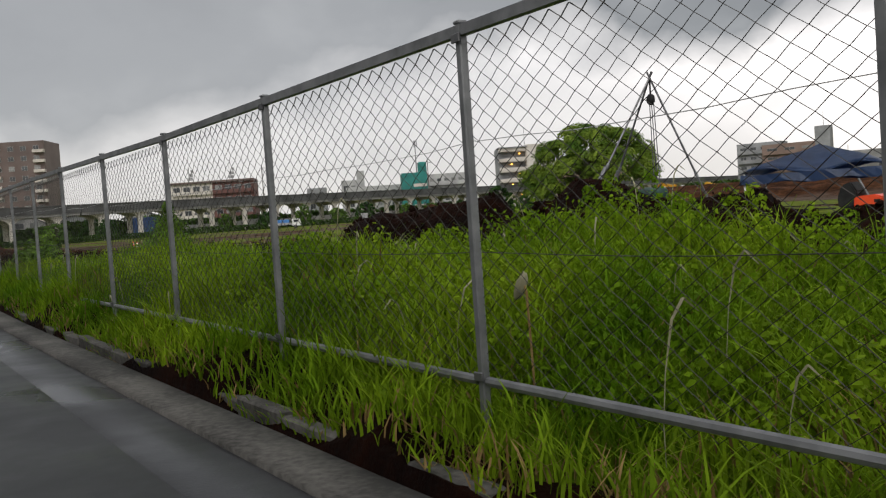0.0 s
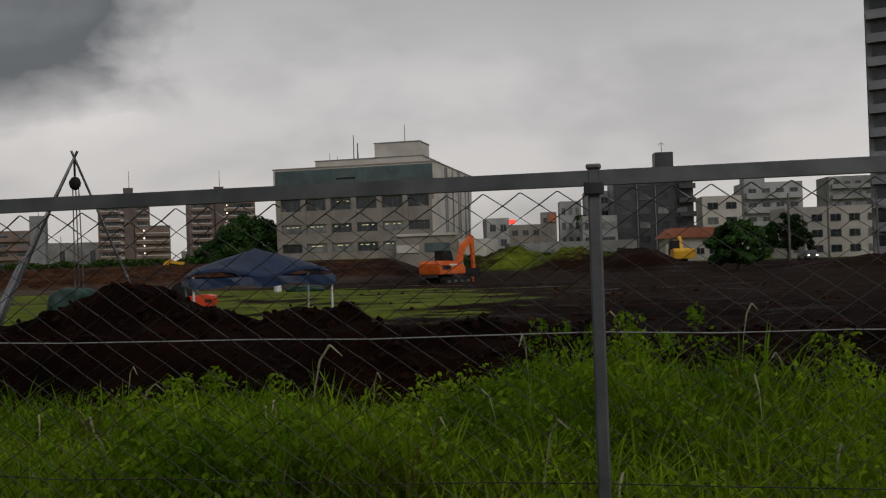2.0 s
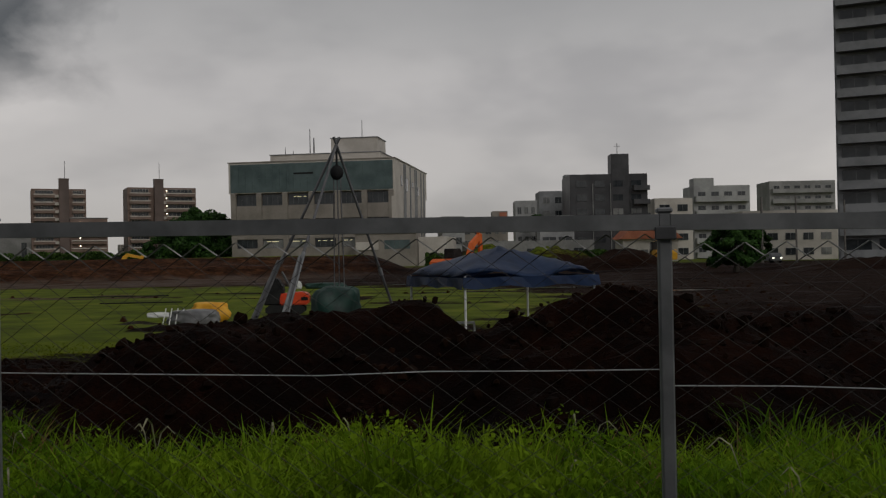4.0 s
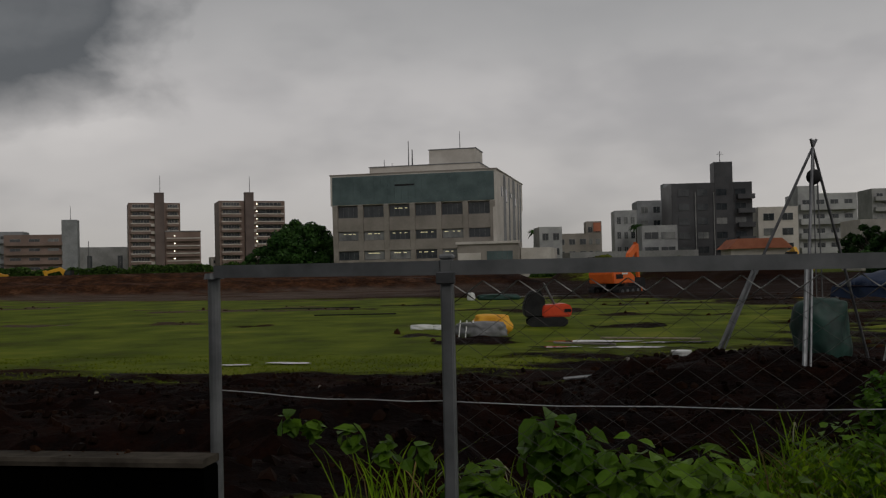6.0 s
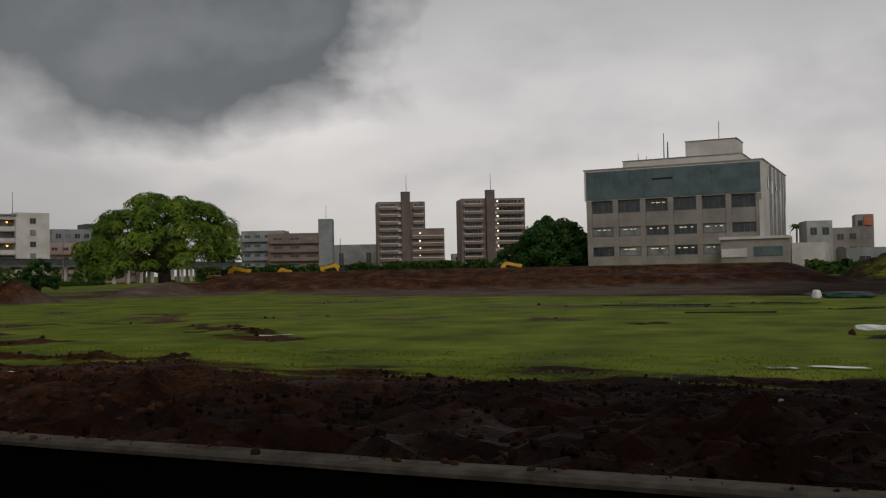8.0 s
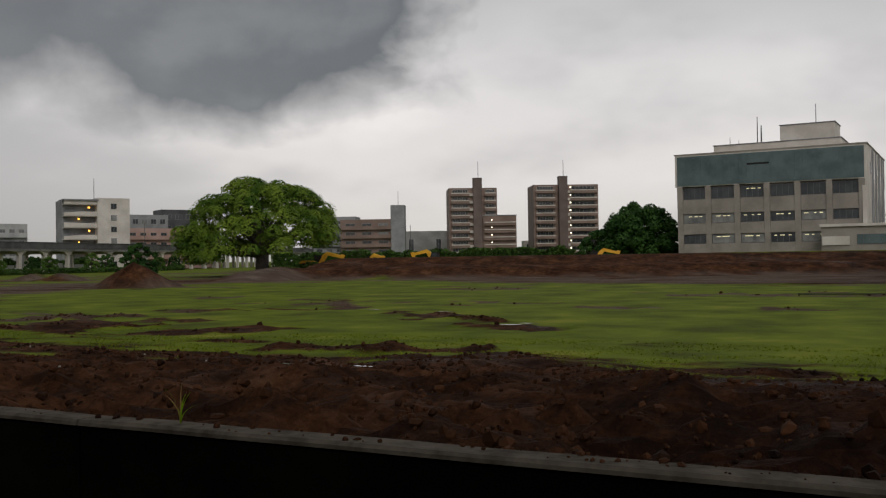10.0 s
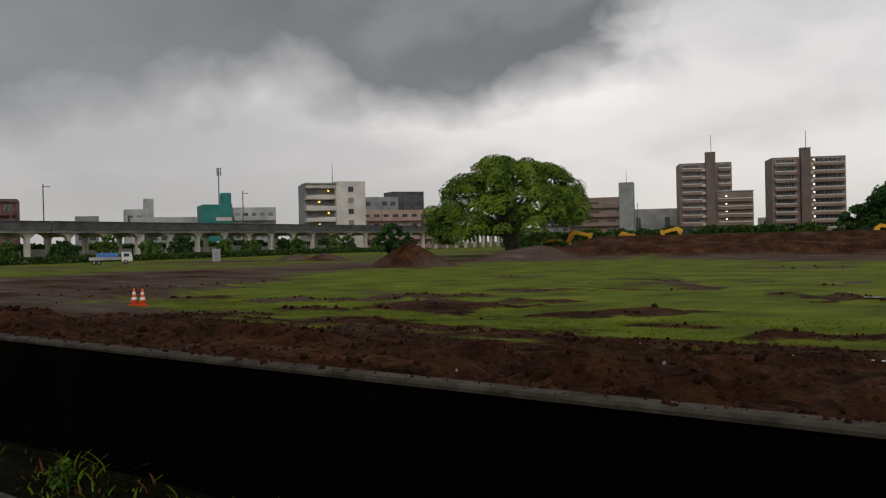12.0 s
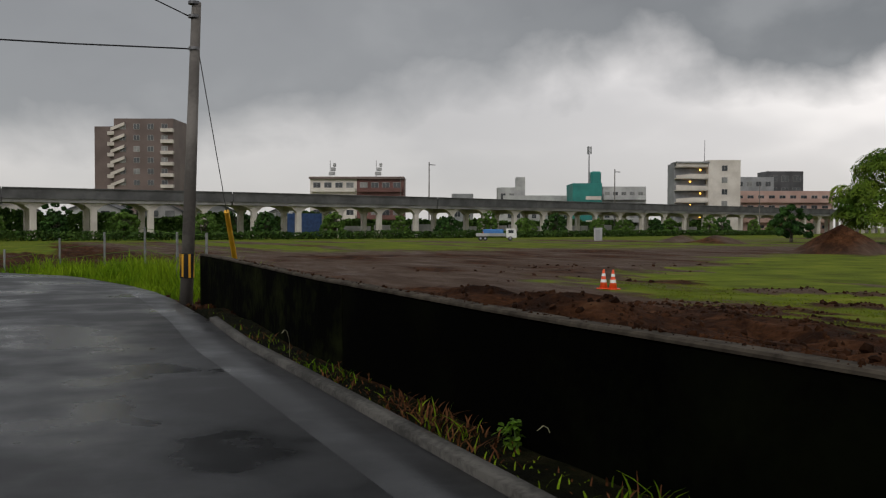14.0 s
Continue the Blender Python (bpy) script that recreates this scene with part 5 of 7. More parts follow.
camphor_tree(-110.6, 102.2)
for k, (sx, sy, sr) in enumerate(((-115.5, 110, 1.8), (-104, 111, 2.2), (-98.5, 110, 2.2), (-110, 113, 2.6))):
    broad_tree("shrub", "low leafy shrub in the shade of the camphor tree", sx, sy, sr * 0.85, sr, 90 + k, "leaf_mid", 18, 90, 0.22, 0.12, 0.05)
broad_tree("tree", "large dark evergreen beside the office block", -84.1, 199.4, 13.6, 10.2, 12, "leaf_dark", 150, 190, 0.36, 0.5, 0.04)
broad_tree("tree", "dark evergreen at the edge of the grove", -94.5, 200.5, 8.0, 4.6, 13, "leaf_dark", 30, 110, 0.33, 0.35, 0.1)
broad_tree("tree", "small dark round tree near the viaduct", -125.0, 93.5, 4.9, 2.9, 14, "leaf_dark", 28, 110, 0.26, 0.2, 0.15)
broad_tree("tree", "dark bushy tree beside the crossing", 8.6, 83.5, 4.6, 3.0, 15, "leaf_dark", 36, 120, 0.28, 0.25, 0.1)
broad_tree("tree", "street tree in front of pale apartments", 27.0, 165.0, 8.0, 4.6, 16, "leaf_dark", 34, 110, 0.34, 0.3, 0.15)
trng = random.Random(8)
for k in range(22):
    f = k / 21
    yy = -18 + 215 * f + trng.uniform(-2.5, 2.5)
    xx = float(np.interp(yy, [p[1] for p in VIA], [p[0] for p in VIA])) + trng.uniform(9, 15)
    broad_tree("street_tree", "young leafy tree planted along the viaduct", xx, yy, trng.uniform(3.6, 5.2), trng.uniform(1.7, 2.7), 30 + k, "leaf_mid" if k % 3 else "leaf_dark", 44, 60, 0.20, 0.12, 0.16)


# ---- growing things along the road ----
def blades(name, label, x, y, h, width, material, seed, lean=0.45, category="grass"):
    """Curved grass blades standing at the given places, as one mesh."""
    rng = np.random.default_rng(seed)
    n = len(x)
    z = height(x, y) - 0.02
    az = rng.uniform(0, 2 * math.pi, n)
    bend = h * lean * rng.uniform(0.2, 1.3, n)
    dxx, dyy = np.cos(az), np.sin(az)
    wx, wy = -dyy, dxx
    w = width * rng.uniform(0.6, 1.4, n)
    rows = []
    for f, wf in ((0.0, 1.0), (0.4, 0.95), (0.75, 0.7)):
        cx, cy, cz = x + dxx * bend * f * f, y + dyy * bend * f * f, z + h * f * (1 - 0.12 * f * lean * 2)
        for s in (-1, 1):
            rows.append(np.stack([cx + s * wx * w * wf / 2, cy + s * wy * w * wf / 2, cz], 1))
    rows.append(np.stack([x + dxx * bend, y + dyy * bend, z + h * (1 - 0.25 * lean)], 1))
    vs = np.stack(rows, 1).reshape(-1, 3)
    b = np.arange(n)[:, None] * 7
    quads = np.concatenate([b + [0, 1, 3, 2], b + [2, 3, 5, 4]], 0)
    tris = b + [4, 5, 6]
    return soup(name, vs.tolist(), quads.tolist() + tris.tolist(), M[material], label, category)


def scatter(seed, n, x0, x1, y0, y1, keep=None):
    rng = np.random.default_rng(seed)
    x, y = rng.uniform(x0, x1, n), rng.uniform(y0, y1, n)
    if keep is not None:
        k = keep(x, y, rng)
        x, y = x[k], y[k]
    return x, y


# tall verge behind and in front of the fence
x, y = scatter(1, 115000, -16.6, 9.5, 1.58, 6.2, lambda x, y, r: (r.random(len(x)) < (0.45 + 0.9 * fbm(x / 0.9, y / 0.9, 61)) * (0.07 + 0.93 * sstep(x, -15.1, -14.0))) & (y < 5.2 + 1.6 * fbm(x / 1.5, y * 0, 62)))
rng = np.random.default_rng(2)
hh = (0.34 + 0.55 * fbm(x / 1.1, y / 1.1, 63)) * rng.uniform(0.55, 1.25, len(x)) * np.interp(y, [1.58, 1.7, 1.9, 2.3], [0.30, 0.46, 0.62, 1.0]) * np.interp(x, [-17, -8, -5, -3, 0, 3], [0.70, 0.77, 0.80, 0.84, 0.78, 0.66])
dry = rng.random(len(x)) < 0.05 + 0.30 * sstep(fbm(x / 1.3, y / 1.3, 66), 0.58, 0.72) + 0.18 * (y < 1.7)
blades("tall_grass", "tall wet green grass on the verge by the fence", x[~dry], y[~dry], hh[~dry], 0.011, "weed", 3, 0.75)
blades("dry_grass", "brown dead stems among the verge grass", x[dry], y[dry], hh[dry] * 0.85, 0.010, "straw", 4, 0.8)
# leafy tops among the blades
rng = np.random.default_rng(77)
cx, cy = rng.uniform(-14.6, 9, 4200), rng.uniform(2.3, 5.5, 4200)
cz = height(cx, cy) + (0.12 + 0.40 * fbm(cx / 1.1, cy / 1.1, 63) + 0.24 * sstep(fbm(cx / 0.45, cy / 0.45, 67), 0.60, 0.76)) * np.interp(cx, [-17, -8, -5, -3, 0, 3], [0.62, 0.66, 0.74, 0.78, 0.70, 0.60])
vs, fs = leaves(rng, list(zip(cx, cy, cz)), rng.uniform(0.07, 0.17, len(cx)), 34, 0.021, 1.25)
bx, by = rng.uniform(-4.8, 7, 620), rng.uniform(4.3, 6.0, 620)
keep = rng.random(620) < 0.25 + 1.3 * sstep(fbm(bx / 0.5, by / 0.5, 68), 0.42, 0.62)
bx, by = bx[keep], by[keep]
tall = np.interp(bx, [-5, -3.5, -0.5, 5], [0.38, 0.54, 0.70, 0.66]) * (0.62 + 0.55 * fbm(bx / 0.6, by / 0.6, 69))
for f, rad in ((0.35, 0.17), (0.6, 0.15), (0.82, 0.11), (1.0, 0.06)):
    more, faces = leaves(rng, list(zip(bx + rng.normal(scale=0.02, size=len(bx)), by, height(bx, by) + tall * f)), np.full(len(bx), rad), 40, 0.018, 1.0)
    fs += [tuple(i + len(vs) for i in q) for q in faces]
    vs += more
soup("leafy_weeds", vs, fs, M["weed"], "leafy green weeds mixed into the verge grass", "weeds")
# weeds at the foot of the wall
x, y = scatter(5, 30000, -57, -17, 1.3, 2.9, lambda x, y, r: (y > kerb_y(x) + 0.03) & (y < np.interp(x, [-55, -50, -46, -16], [2.72, 2.33, 2.17, 2.17])) & (r.random(len(x)) < 0.06 + 2.4 * np.clip(fbm(x / 0.7, y / 0.5, 71) - 0.46, 0, None) + 0.5 * np.exp(-(((x + 47.2) / 2.2) ** 2))))
rng = np.random.default_rng(6)
hh = (0.03 + 0.20 * fbm(x / 0.8, y / 0.8, 72) ** 1.7) * rng.uniform(0.4, 1.5, len(x))
dry = rng.random(len(x)) < 0.38 + 0.5 * np.exp(-(((x + 47.2) / 1.6) ** 2))
blades("gutter_weeds", "low green weeds along the foot of the wall", x[~dry], y[~dry], hh[~dry], 0.012, "weed", 7, 0.9)
blades("dead_weeds", "brown withered weeds along the foot of the wall", x[dry], y[dry], hh[dry], 0.012, "withered", 8, 1.1)
# rough bank past the bend
x, y = scatter(9, 34000, -78, -59.8, -3, 9, lambda x, y, r: (y > kerb_y(x) + 0.05) & (y < kerb_y(x) + 2.6 + 1.2 * r.random(len(x))))
rng = np.random.default_rng(10)
hh = (0.30 + 0.75 * fbm(x / 1.5, y / 1.5, 73)) * rng.uniform(0.5, 1.2, len(x)) * np.interp(y - kerb_y(x), [0, 0.8], [0.35, 1]) * np.interp(x, [-64, -60], [1.0, 0.45])
blades("bank_grass", "rank green grass on the bank past the bend", x, y, hh, 0.022, "weed", 11, 0.6)
# turf of the field
x, y = scatter(12, 60000, -66, -12, 12.5, 21, lambda x, y, r: (grass_field(x, y) > 0.32) & (fbm(x / 1.2, y / 0.8, 157) > 0.42))
rng = np.random.default_rng(13)
blades("field_turf", "short uneven turf of the open field", x, y, rng.uniform(0.03, 0.09, len(x)), 0.022, "turf_blade", 14, 1.3)

# arching pale seed heads
rng = np.random.default_rng(15)
vs, fs = [], []
for k in range(146):
    if k < 142:
        px, py = rng.uniform(-16, 8), rng.uniform(1.9, 5.4)
        hgt = rng.uniform(0.40, 0.80) * (0.75 if px < -4 else 1.0)
    else:
        px = rng.uniform(-52, -18)
        py, hgt = float(kerb_y(px)) + rng.uniform(0.1, 0.5), rng.uniform(0.12, 0.3)
    gz = float(height(np.array([px]), np.array([py]))[0])
    az = rng.uniform(0, 6.28)
    dx_, dy_ = math.cos(az), math.sin(az)
    head = 0.09 * rng.uniform(0.6, 1.3)
    for i in range(7):
        f = i / 6
        reach = head * 3.0 * max(0, f - 0.35) ** 1.5
        zz = gz + hgt * min(f / 0.75, 1) - head * 1.3 * max(0, f - 0.75) ** 1.2 * 3
        r = 0.0018 if f < 0.62 else 0.0048 * math.sin(math.pi * min(1, (f - 0.55) / 0.47)) + 0.002
        b = len(vs)
        for q in range(3):
            a = q * 2.094
            vs.append((px + dx_ * reach + r * math.cos(a), py + dy_ * reach + r * math.sin(a), zz))
        if i:
            for q in range(3):
                fs.append((b - 3 + q, b - 3 + (q + 1) % 3, b + (q + 1) % 3, b + q))
soup("seed_heads", vs, fs, M["seedhead"], "pale arching grass seed heads in the verge", "grass")


def broad_leaves(rng, centres, radii, per, size):
    """Pointed leaves, folded along the midrib, facing up and outwards."""
    vs, fs = [], []
    for c, r in zip(centres, radii):
        for _ in range(per):
            u = Vector(rng.normal(size=3)).normalized()
            p = Vector(c) + u * r * (0.35 + 0.65 * rng.random())
            nrm = (u * 0.6 + Vector((0, -0.25, 0.8)) + Vector(rng.normal(size=3)) * 0.35).normalized()
            d = nrm.cross(Vector(rng.normal(size=3))).normalized()
            w = nrm.cross(d)
            q = size * (0.55 + 0.75 * rng.random())
            b = len(vs)
            vs += [tuple(p + d * (q * a) + w * (q * e) + nrm * (q * h)) for a, e, h in ((-1, 0, 0), (-0.55, 0.62, 0.12), (0.2, 0.55, 0.1), (1.1, 0, -0.25), (0.2, -0.55, 0.1), (-0.55, -0.62, 0.12), (0.1, 0, -0.06))]
            fs += [(b, b + 6, b + 2, b + 1), (b + 6, b + 3, b + 2), (b, b + 5, b + 4, b + 6), (b + 6, b + 4, b + 3)]
    return vs, fs


def weed_bush(label, centres, radii, per, size, seed, stems):
    rng = np.random.default_rng(seed)
    cx, cy, _ = np.mean(np.array(centres), 0)
    gz = ground_z(cx, cy)
    t = thing("weed_bush", label, "weed", pose(cx, cy, gz))
    vs, fs = broad_leaves(rng, [(a - cx, b - cy, c - gz) for a, b, c in centres], radii, per, size)
    me = bpy.data.meshes.new("foliage")
    me.from_pydata(vs, [], fs)
    me.materials.append(M["broadleaf"])
    f = new("foliage", me)
    f.parent = t
    for (a, b, c) in centres[:stems]:
        bm = bmesh.new()
        rod(bm, (a - cx + 0.05, b - cy, -0.05), (a - cx, b - cy, c - gz), 0.012, 0.004, 5)
        part("stem", bm, M["leaf_mid"], t)


weed_bush("tall leafy weed bush growing behind the fence line", [(-13.5, 4.6, 1.0), (-13.1, 4.6, 1.15), (-12.7, 4.6, 1.12), (-12.35, 4.5, 0.95), (-11.95, 4.4, 0.78), (-13.05, 4.6, 1.42), (-12.95, 4.6, 1.66), (-13.85, 4.5, 0.92), (-12.6, 4.4, 0.72), (-13.4, 4.4, 0.72), (-11.5, 4.3, 0.7), (-13.55, 4.7, 1.28), (-12.55, 4.6, 1.33)], [0.38, 0.4, 0.4, 0.36, 0.36, 0.24, 0.10, 0.3, 0.5, 0.5, 0.32, 0.2, 0.16], 420, 0.030, 21, 13)
weed_bush("broad-leaved creeper sprawling at the end of the fence", [(-15.25, 3.0, 1.33), (-15.0, 3.0, 1.2), (-15.55, 3.0, 1.12), (-14.7, 2.9, 1.18), (-15.3, 2.7, 1.0), (-14.9, 2.6, 0.95), (-14.4, 2.8, 1.05), (-14.0, 2.8, 0.98), (-14.5, 2.5, 0.85), (-13.6, 2.7, 0.9), (-15.7, 2.8, 0.85)], [0.17, 0.22, 0.18, 0.2, 0.26, 0.28, 0.24, 0.26, 0.28, 0.26, 0.2], 170, 0.046, 22, 10)
weed_bush("trailing creeper shoot over the dark ground", [(-15.8, 3.0, 1.30), (-15.95, 3.0, 1.33), (-16.1, 3.0, 1.38), (-16.25, 3.0, 1.42), (-16.34, 3.0, 1.44)], [0.07, 0.06, 0.06, 0.06, 0.05], 13, 0.04, 24, 1)
tuft = thing("grass_tuft", "small yellow-green grass tuft rooted on the coping", "grass", pose(-31.1, 2.27, wall_top(-31.1)))
trnd = random.Random(61)
for k in range(15):
    az, tall, out = trnd.uniform(0, 6.28), trnd.uniform(0.06, 0.23), trnd.uniform(0.02, 0.10)
    bm, prev = bmesh.new(), None
    for i in range(6):
        f = i / 5
        c = Vector((math.cos(az) * out * f * f, math.sin(az) * out * f * f * 0.6, tall * f * (1 - 0.25 * f) - 0.004))
        w = 0.0045 * (1 - 0.85 * f)
        row = [bm.verts.new(c + Vector((-math.sin(az) * w * q, math.cos(az) * w * q, 0))) for q in (-1, 1)]
        if prev:
            bm.faces.new((prev[0], prev[1], row[1], row[0]))
        prev = row
    part("blade", bm, M["straw"] if k % 3 == 0 else M["weed"], tuft)
for k, (a, off) in enumerate(((-42.9, 0.55), (-44.0, 0.35), (-41.6, 0.6), (-39.8, 0.3), (-43.4, 0.2), (-46.0, 0.35), (-37.2, 0.5))):
    b = ky(a) + off
    g = ground_z(a, b)
    weed_bush("leafy green weed growing in the gutter", [(a, b, g + 0.07), (a + 0.05, b, g + 0.15), (a - 0.08, b + 0.05, g + 0.06)], [0.10, 0.05, 0.09], 36, 0.02, 40 + k, 2)


# ---- loose soil ----
def clods(name, label, x, y, size, seed, material="clod", sink=0.35, z=None):
    rng = np.random.default_rng(seed)
    g = (1 + 5**0.5) / 2
    ico = np.array([(-1, g, 0), (1, g, 0), (-1, -g, 0), (1, -g, 0), (0, -1, g), (0, 1, g), (0, -1, -g), (0, 1, -g), (g, 0, -1), (g, 0, 1), (-g, 0, -1), (-g, 0, 1)]) / 1.9
    tri = np.array([(0, 11, 5), (0, 5, 1), (0, 1, 7), (0, 7, 10), (0, 10, 11), (1, 5, 9), (5, 11, 4), (11, 10, 2), (10, 7, 6), (7, 1, 8), (3, 9, 4), (3, 4, 2), (3, 2, 6), (3, 6, 8), (3, 8, 9), (4, 9, 5), (2, 4, 11), (6, 2, 10), (8, 6, 7), (9, 8, 1)])
    n = len(x)
    p = ico[None] * rng.uniform(0.65, 1.3, (n, 12, 1)) * size[:, None, None] * rng.uniform(0.7, 1.3, (n, 1, 3))
    c = np.stack([x, y, (height(x, y) if z is None else z) + size * (0.5 - sink)], 1)
    vs = (p + c[:, None]).reshape(-1, 3)
    fs = (tri[None] + np.arange(n)[:, None, None] * 12).reshape(-1, 3)
    return soup(name, vs.tolist(), fs.tolist(), M[material], label, "soil")


def on_soil(x, y, r):
    return (grass_field(x, y) < 0.2) & (r.random(len(x)) < 0.25 + 1.2 * (fbm(x / 1.4, y / 1.0, 81) - 0.25))


x, y = scatter(31, 30000, -60, -16.6, 2.5, 18, on_soil)
rng = np.random.default_rng(32)
# clods past about x -29 use the copy with shade in its colour
sz, shade_side = 0.014 + 0.055 * rng.random(len(x)) ** 3, x > -29 + 5 * (fbm(x / 3, y / 3, 155) - 0.5)
clods("soil_clods", "wet brown clods on the bank behind the wall", x[~shade_side], y[~shade_side], sz[~shade_side], 33, "clod", 0.42)
clods("shade_toned_clods", "wet blackish clods behind the wall, shade put into their colour", x[shade_side], y[shade_side], sz[shade_side], 33, "clod_shade", 0.42)
x, y = scatter(131, 5200, -60, -16.6, 3.2, 16, on_soil)
rng = np.random.default_rng(132)
# the same split for the lumps: shade in the colour past x -29
sz, shade_side = 0.03 + 0.07 * rng.random(len(x)) ** 3, x > -29 + 5 * (fbm(x / 3, y / 3, 155) - 0.5)
clods("soil_lumps", "larger sods and lumps of turned brown soil", x[~shade_side], y[~shade_side], sz[~shade_side], 133, "clod", 0.86)
clods("shade_toned_lumps", "larger blackish soil lumps with shade put into their colour", x[shade_side], y[shade_side], sz[shade_side], 137, "clod_shade", 0.86)
x, y = scatter(134, 5200, -62, -40, 16.5, 30, lambda x, y, r: ruts(x, y) > 0.5)
rng = np.random.default_rng(135)
clods("scar_lumps", "dark sods thrown up along the ruts", x, y, 0.02 + 0.055 * rng.random(len(x)) ** 2.5, 136, "clod", 0.75)
x, y = scatter(34, 16000, -16.6, 6, 5.2, 16, on_soil)
rng = np.random.default_rng(35)
# heap clods also carry the shade in their colour
clods("heap_clods", "dark wet clods over the soil heaps, shade put into their colour", x, y, 0.014 + 0.06 * rng.random(len(x)) ** 3, 36, "clod_shade", 0.42)
x, y = scatter(37, 2600, -80, 6, 16, 60, lambda x, y, r: grass_field(x, y) < 0.35)
rng = np.random.default_rng(38)
clods("far_clods", "scattered soil lumps across the torn field", x, y, 0.03 + 0.10 * rng.random(len(x)) ** 3, 39, "clod", 0.6)
x, y = scatter(40, 130, -58, 4, 2.6, 17, on_soil)
rng = np.random.default_rng(41)
clods("pebbles", "pale pebbles and roots in the soil", x, y, 0.010 + 0.02 * rng.random(len(x)) ** 2, 42, "conc", 0.2)


rng = np.random.default_rng(43)
x = rng.uniform(-54.4, -16.6, 1100)
x = x[rng.random(len(x)) < 0.15 + 1.1 * fbm(x / 0.6, x * 0, 83)]
y = np.array([wall_y(v) for v in x]) + 0.004 + 0.115 * rng.random(len(x)) ** 0.6
clods("coping_grit", "soil crumbs and moss lying on the coping", x, y, 0.004 + 0.015 * rng.random(len(x)) ** 3, 44, "clod", 0.3, np.array([wall_top(v) for v in x]))


def puddle(px, py, rx, ry, seed):
    rnd = random.Random(seed)
    bm = bmesh.new()
    z = ground_z(px, py) + 0.035
    ring = [bm.verts.new((px + rx * math.cos(a) * r, py + ry * math.sin(a) * r, z)) for a, r in ((i * math.pi / 10, rnd.uniform(0.55, 1.15)) for i in range(20))]
    bm.faces.new(ring)
    tagged(part("puddle", bm, M["water"]), "shallow puddle reflecting the pale sky", "puddle", "puddles on the field", "structure")


wm = bpy.data.materials.new("puddle_water")
wm.use_nodes = True
wb = wm.node_tree.nodes["Principled BSDF"]
wb.inputs["Base Color"].default_value, wb.inputs["Roughness"].default_value = (0.02, 0.018, 0.015, 1), 0.06
M["water"] = wm
for k, (a, b, rx, ry) in enumerate(((-15.6, 24.6, 1.3, 0.35), (-14.6, 22.6, 1.0, 0.3), (-16.6, 22.8, 0.7, 0.22), (-13.4, 24.0, 1.1, 0.3), (-22.0, 18.6, 0.7, 0.2), (-23.1, 18.2, 0.4, 0.16), (-44.1, 29.7, 0.4, 0.14), (-42.7, 27.7, 0.45, 0.16), (-41.0, 25.9, 0.4, 0.12), (-39.4, 24.9, 0.5, 0.15), (-39.1, 25.6, 0.35, 0.12), (-48.1, 31.0, 0.4, 0.12), (-36.8, 12.6, 0.22, 0.08), (-38.4, 12.6, 0.2, 0.08), (-32.0, 64.5, 12, 0.7), (-20, 62, 7, 0.6), (-6, 52, 4, 0.7), (-2, 46, 3, 0.6))):
    puddle(a, b, rx, ry, k)


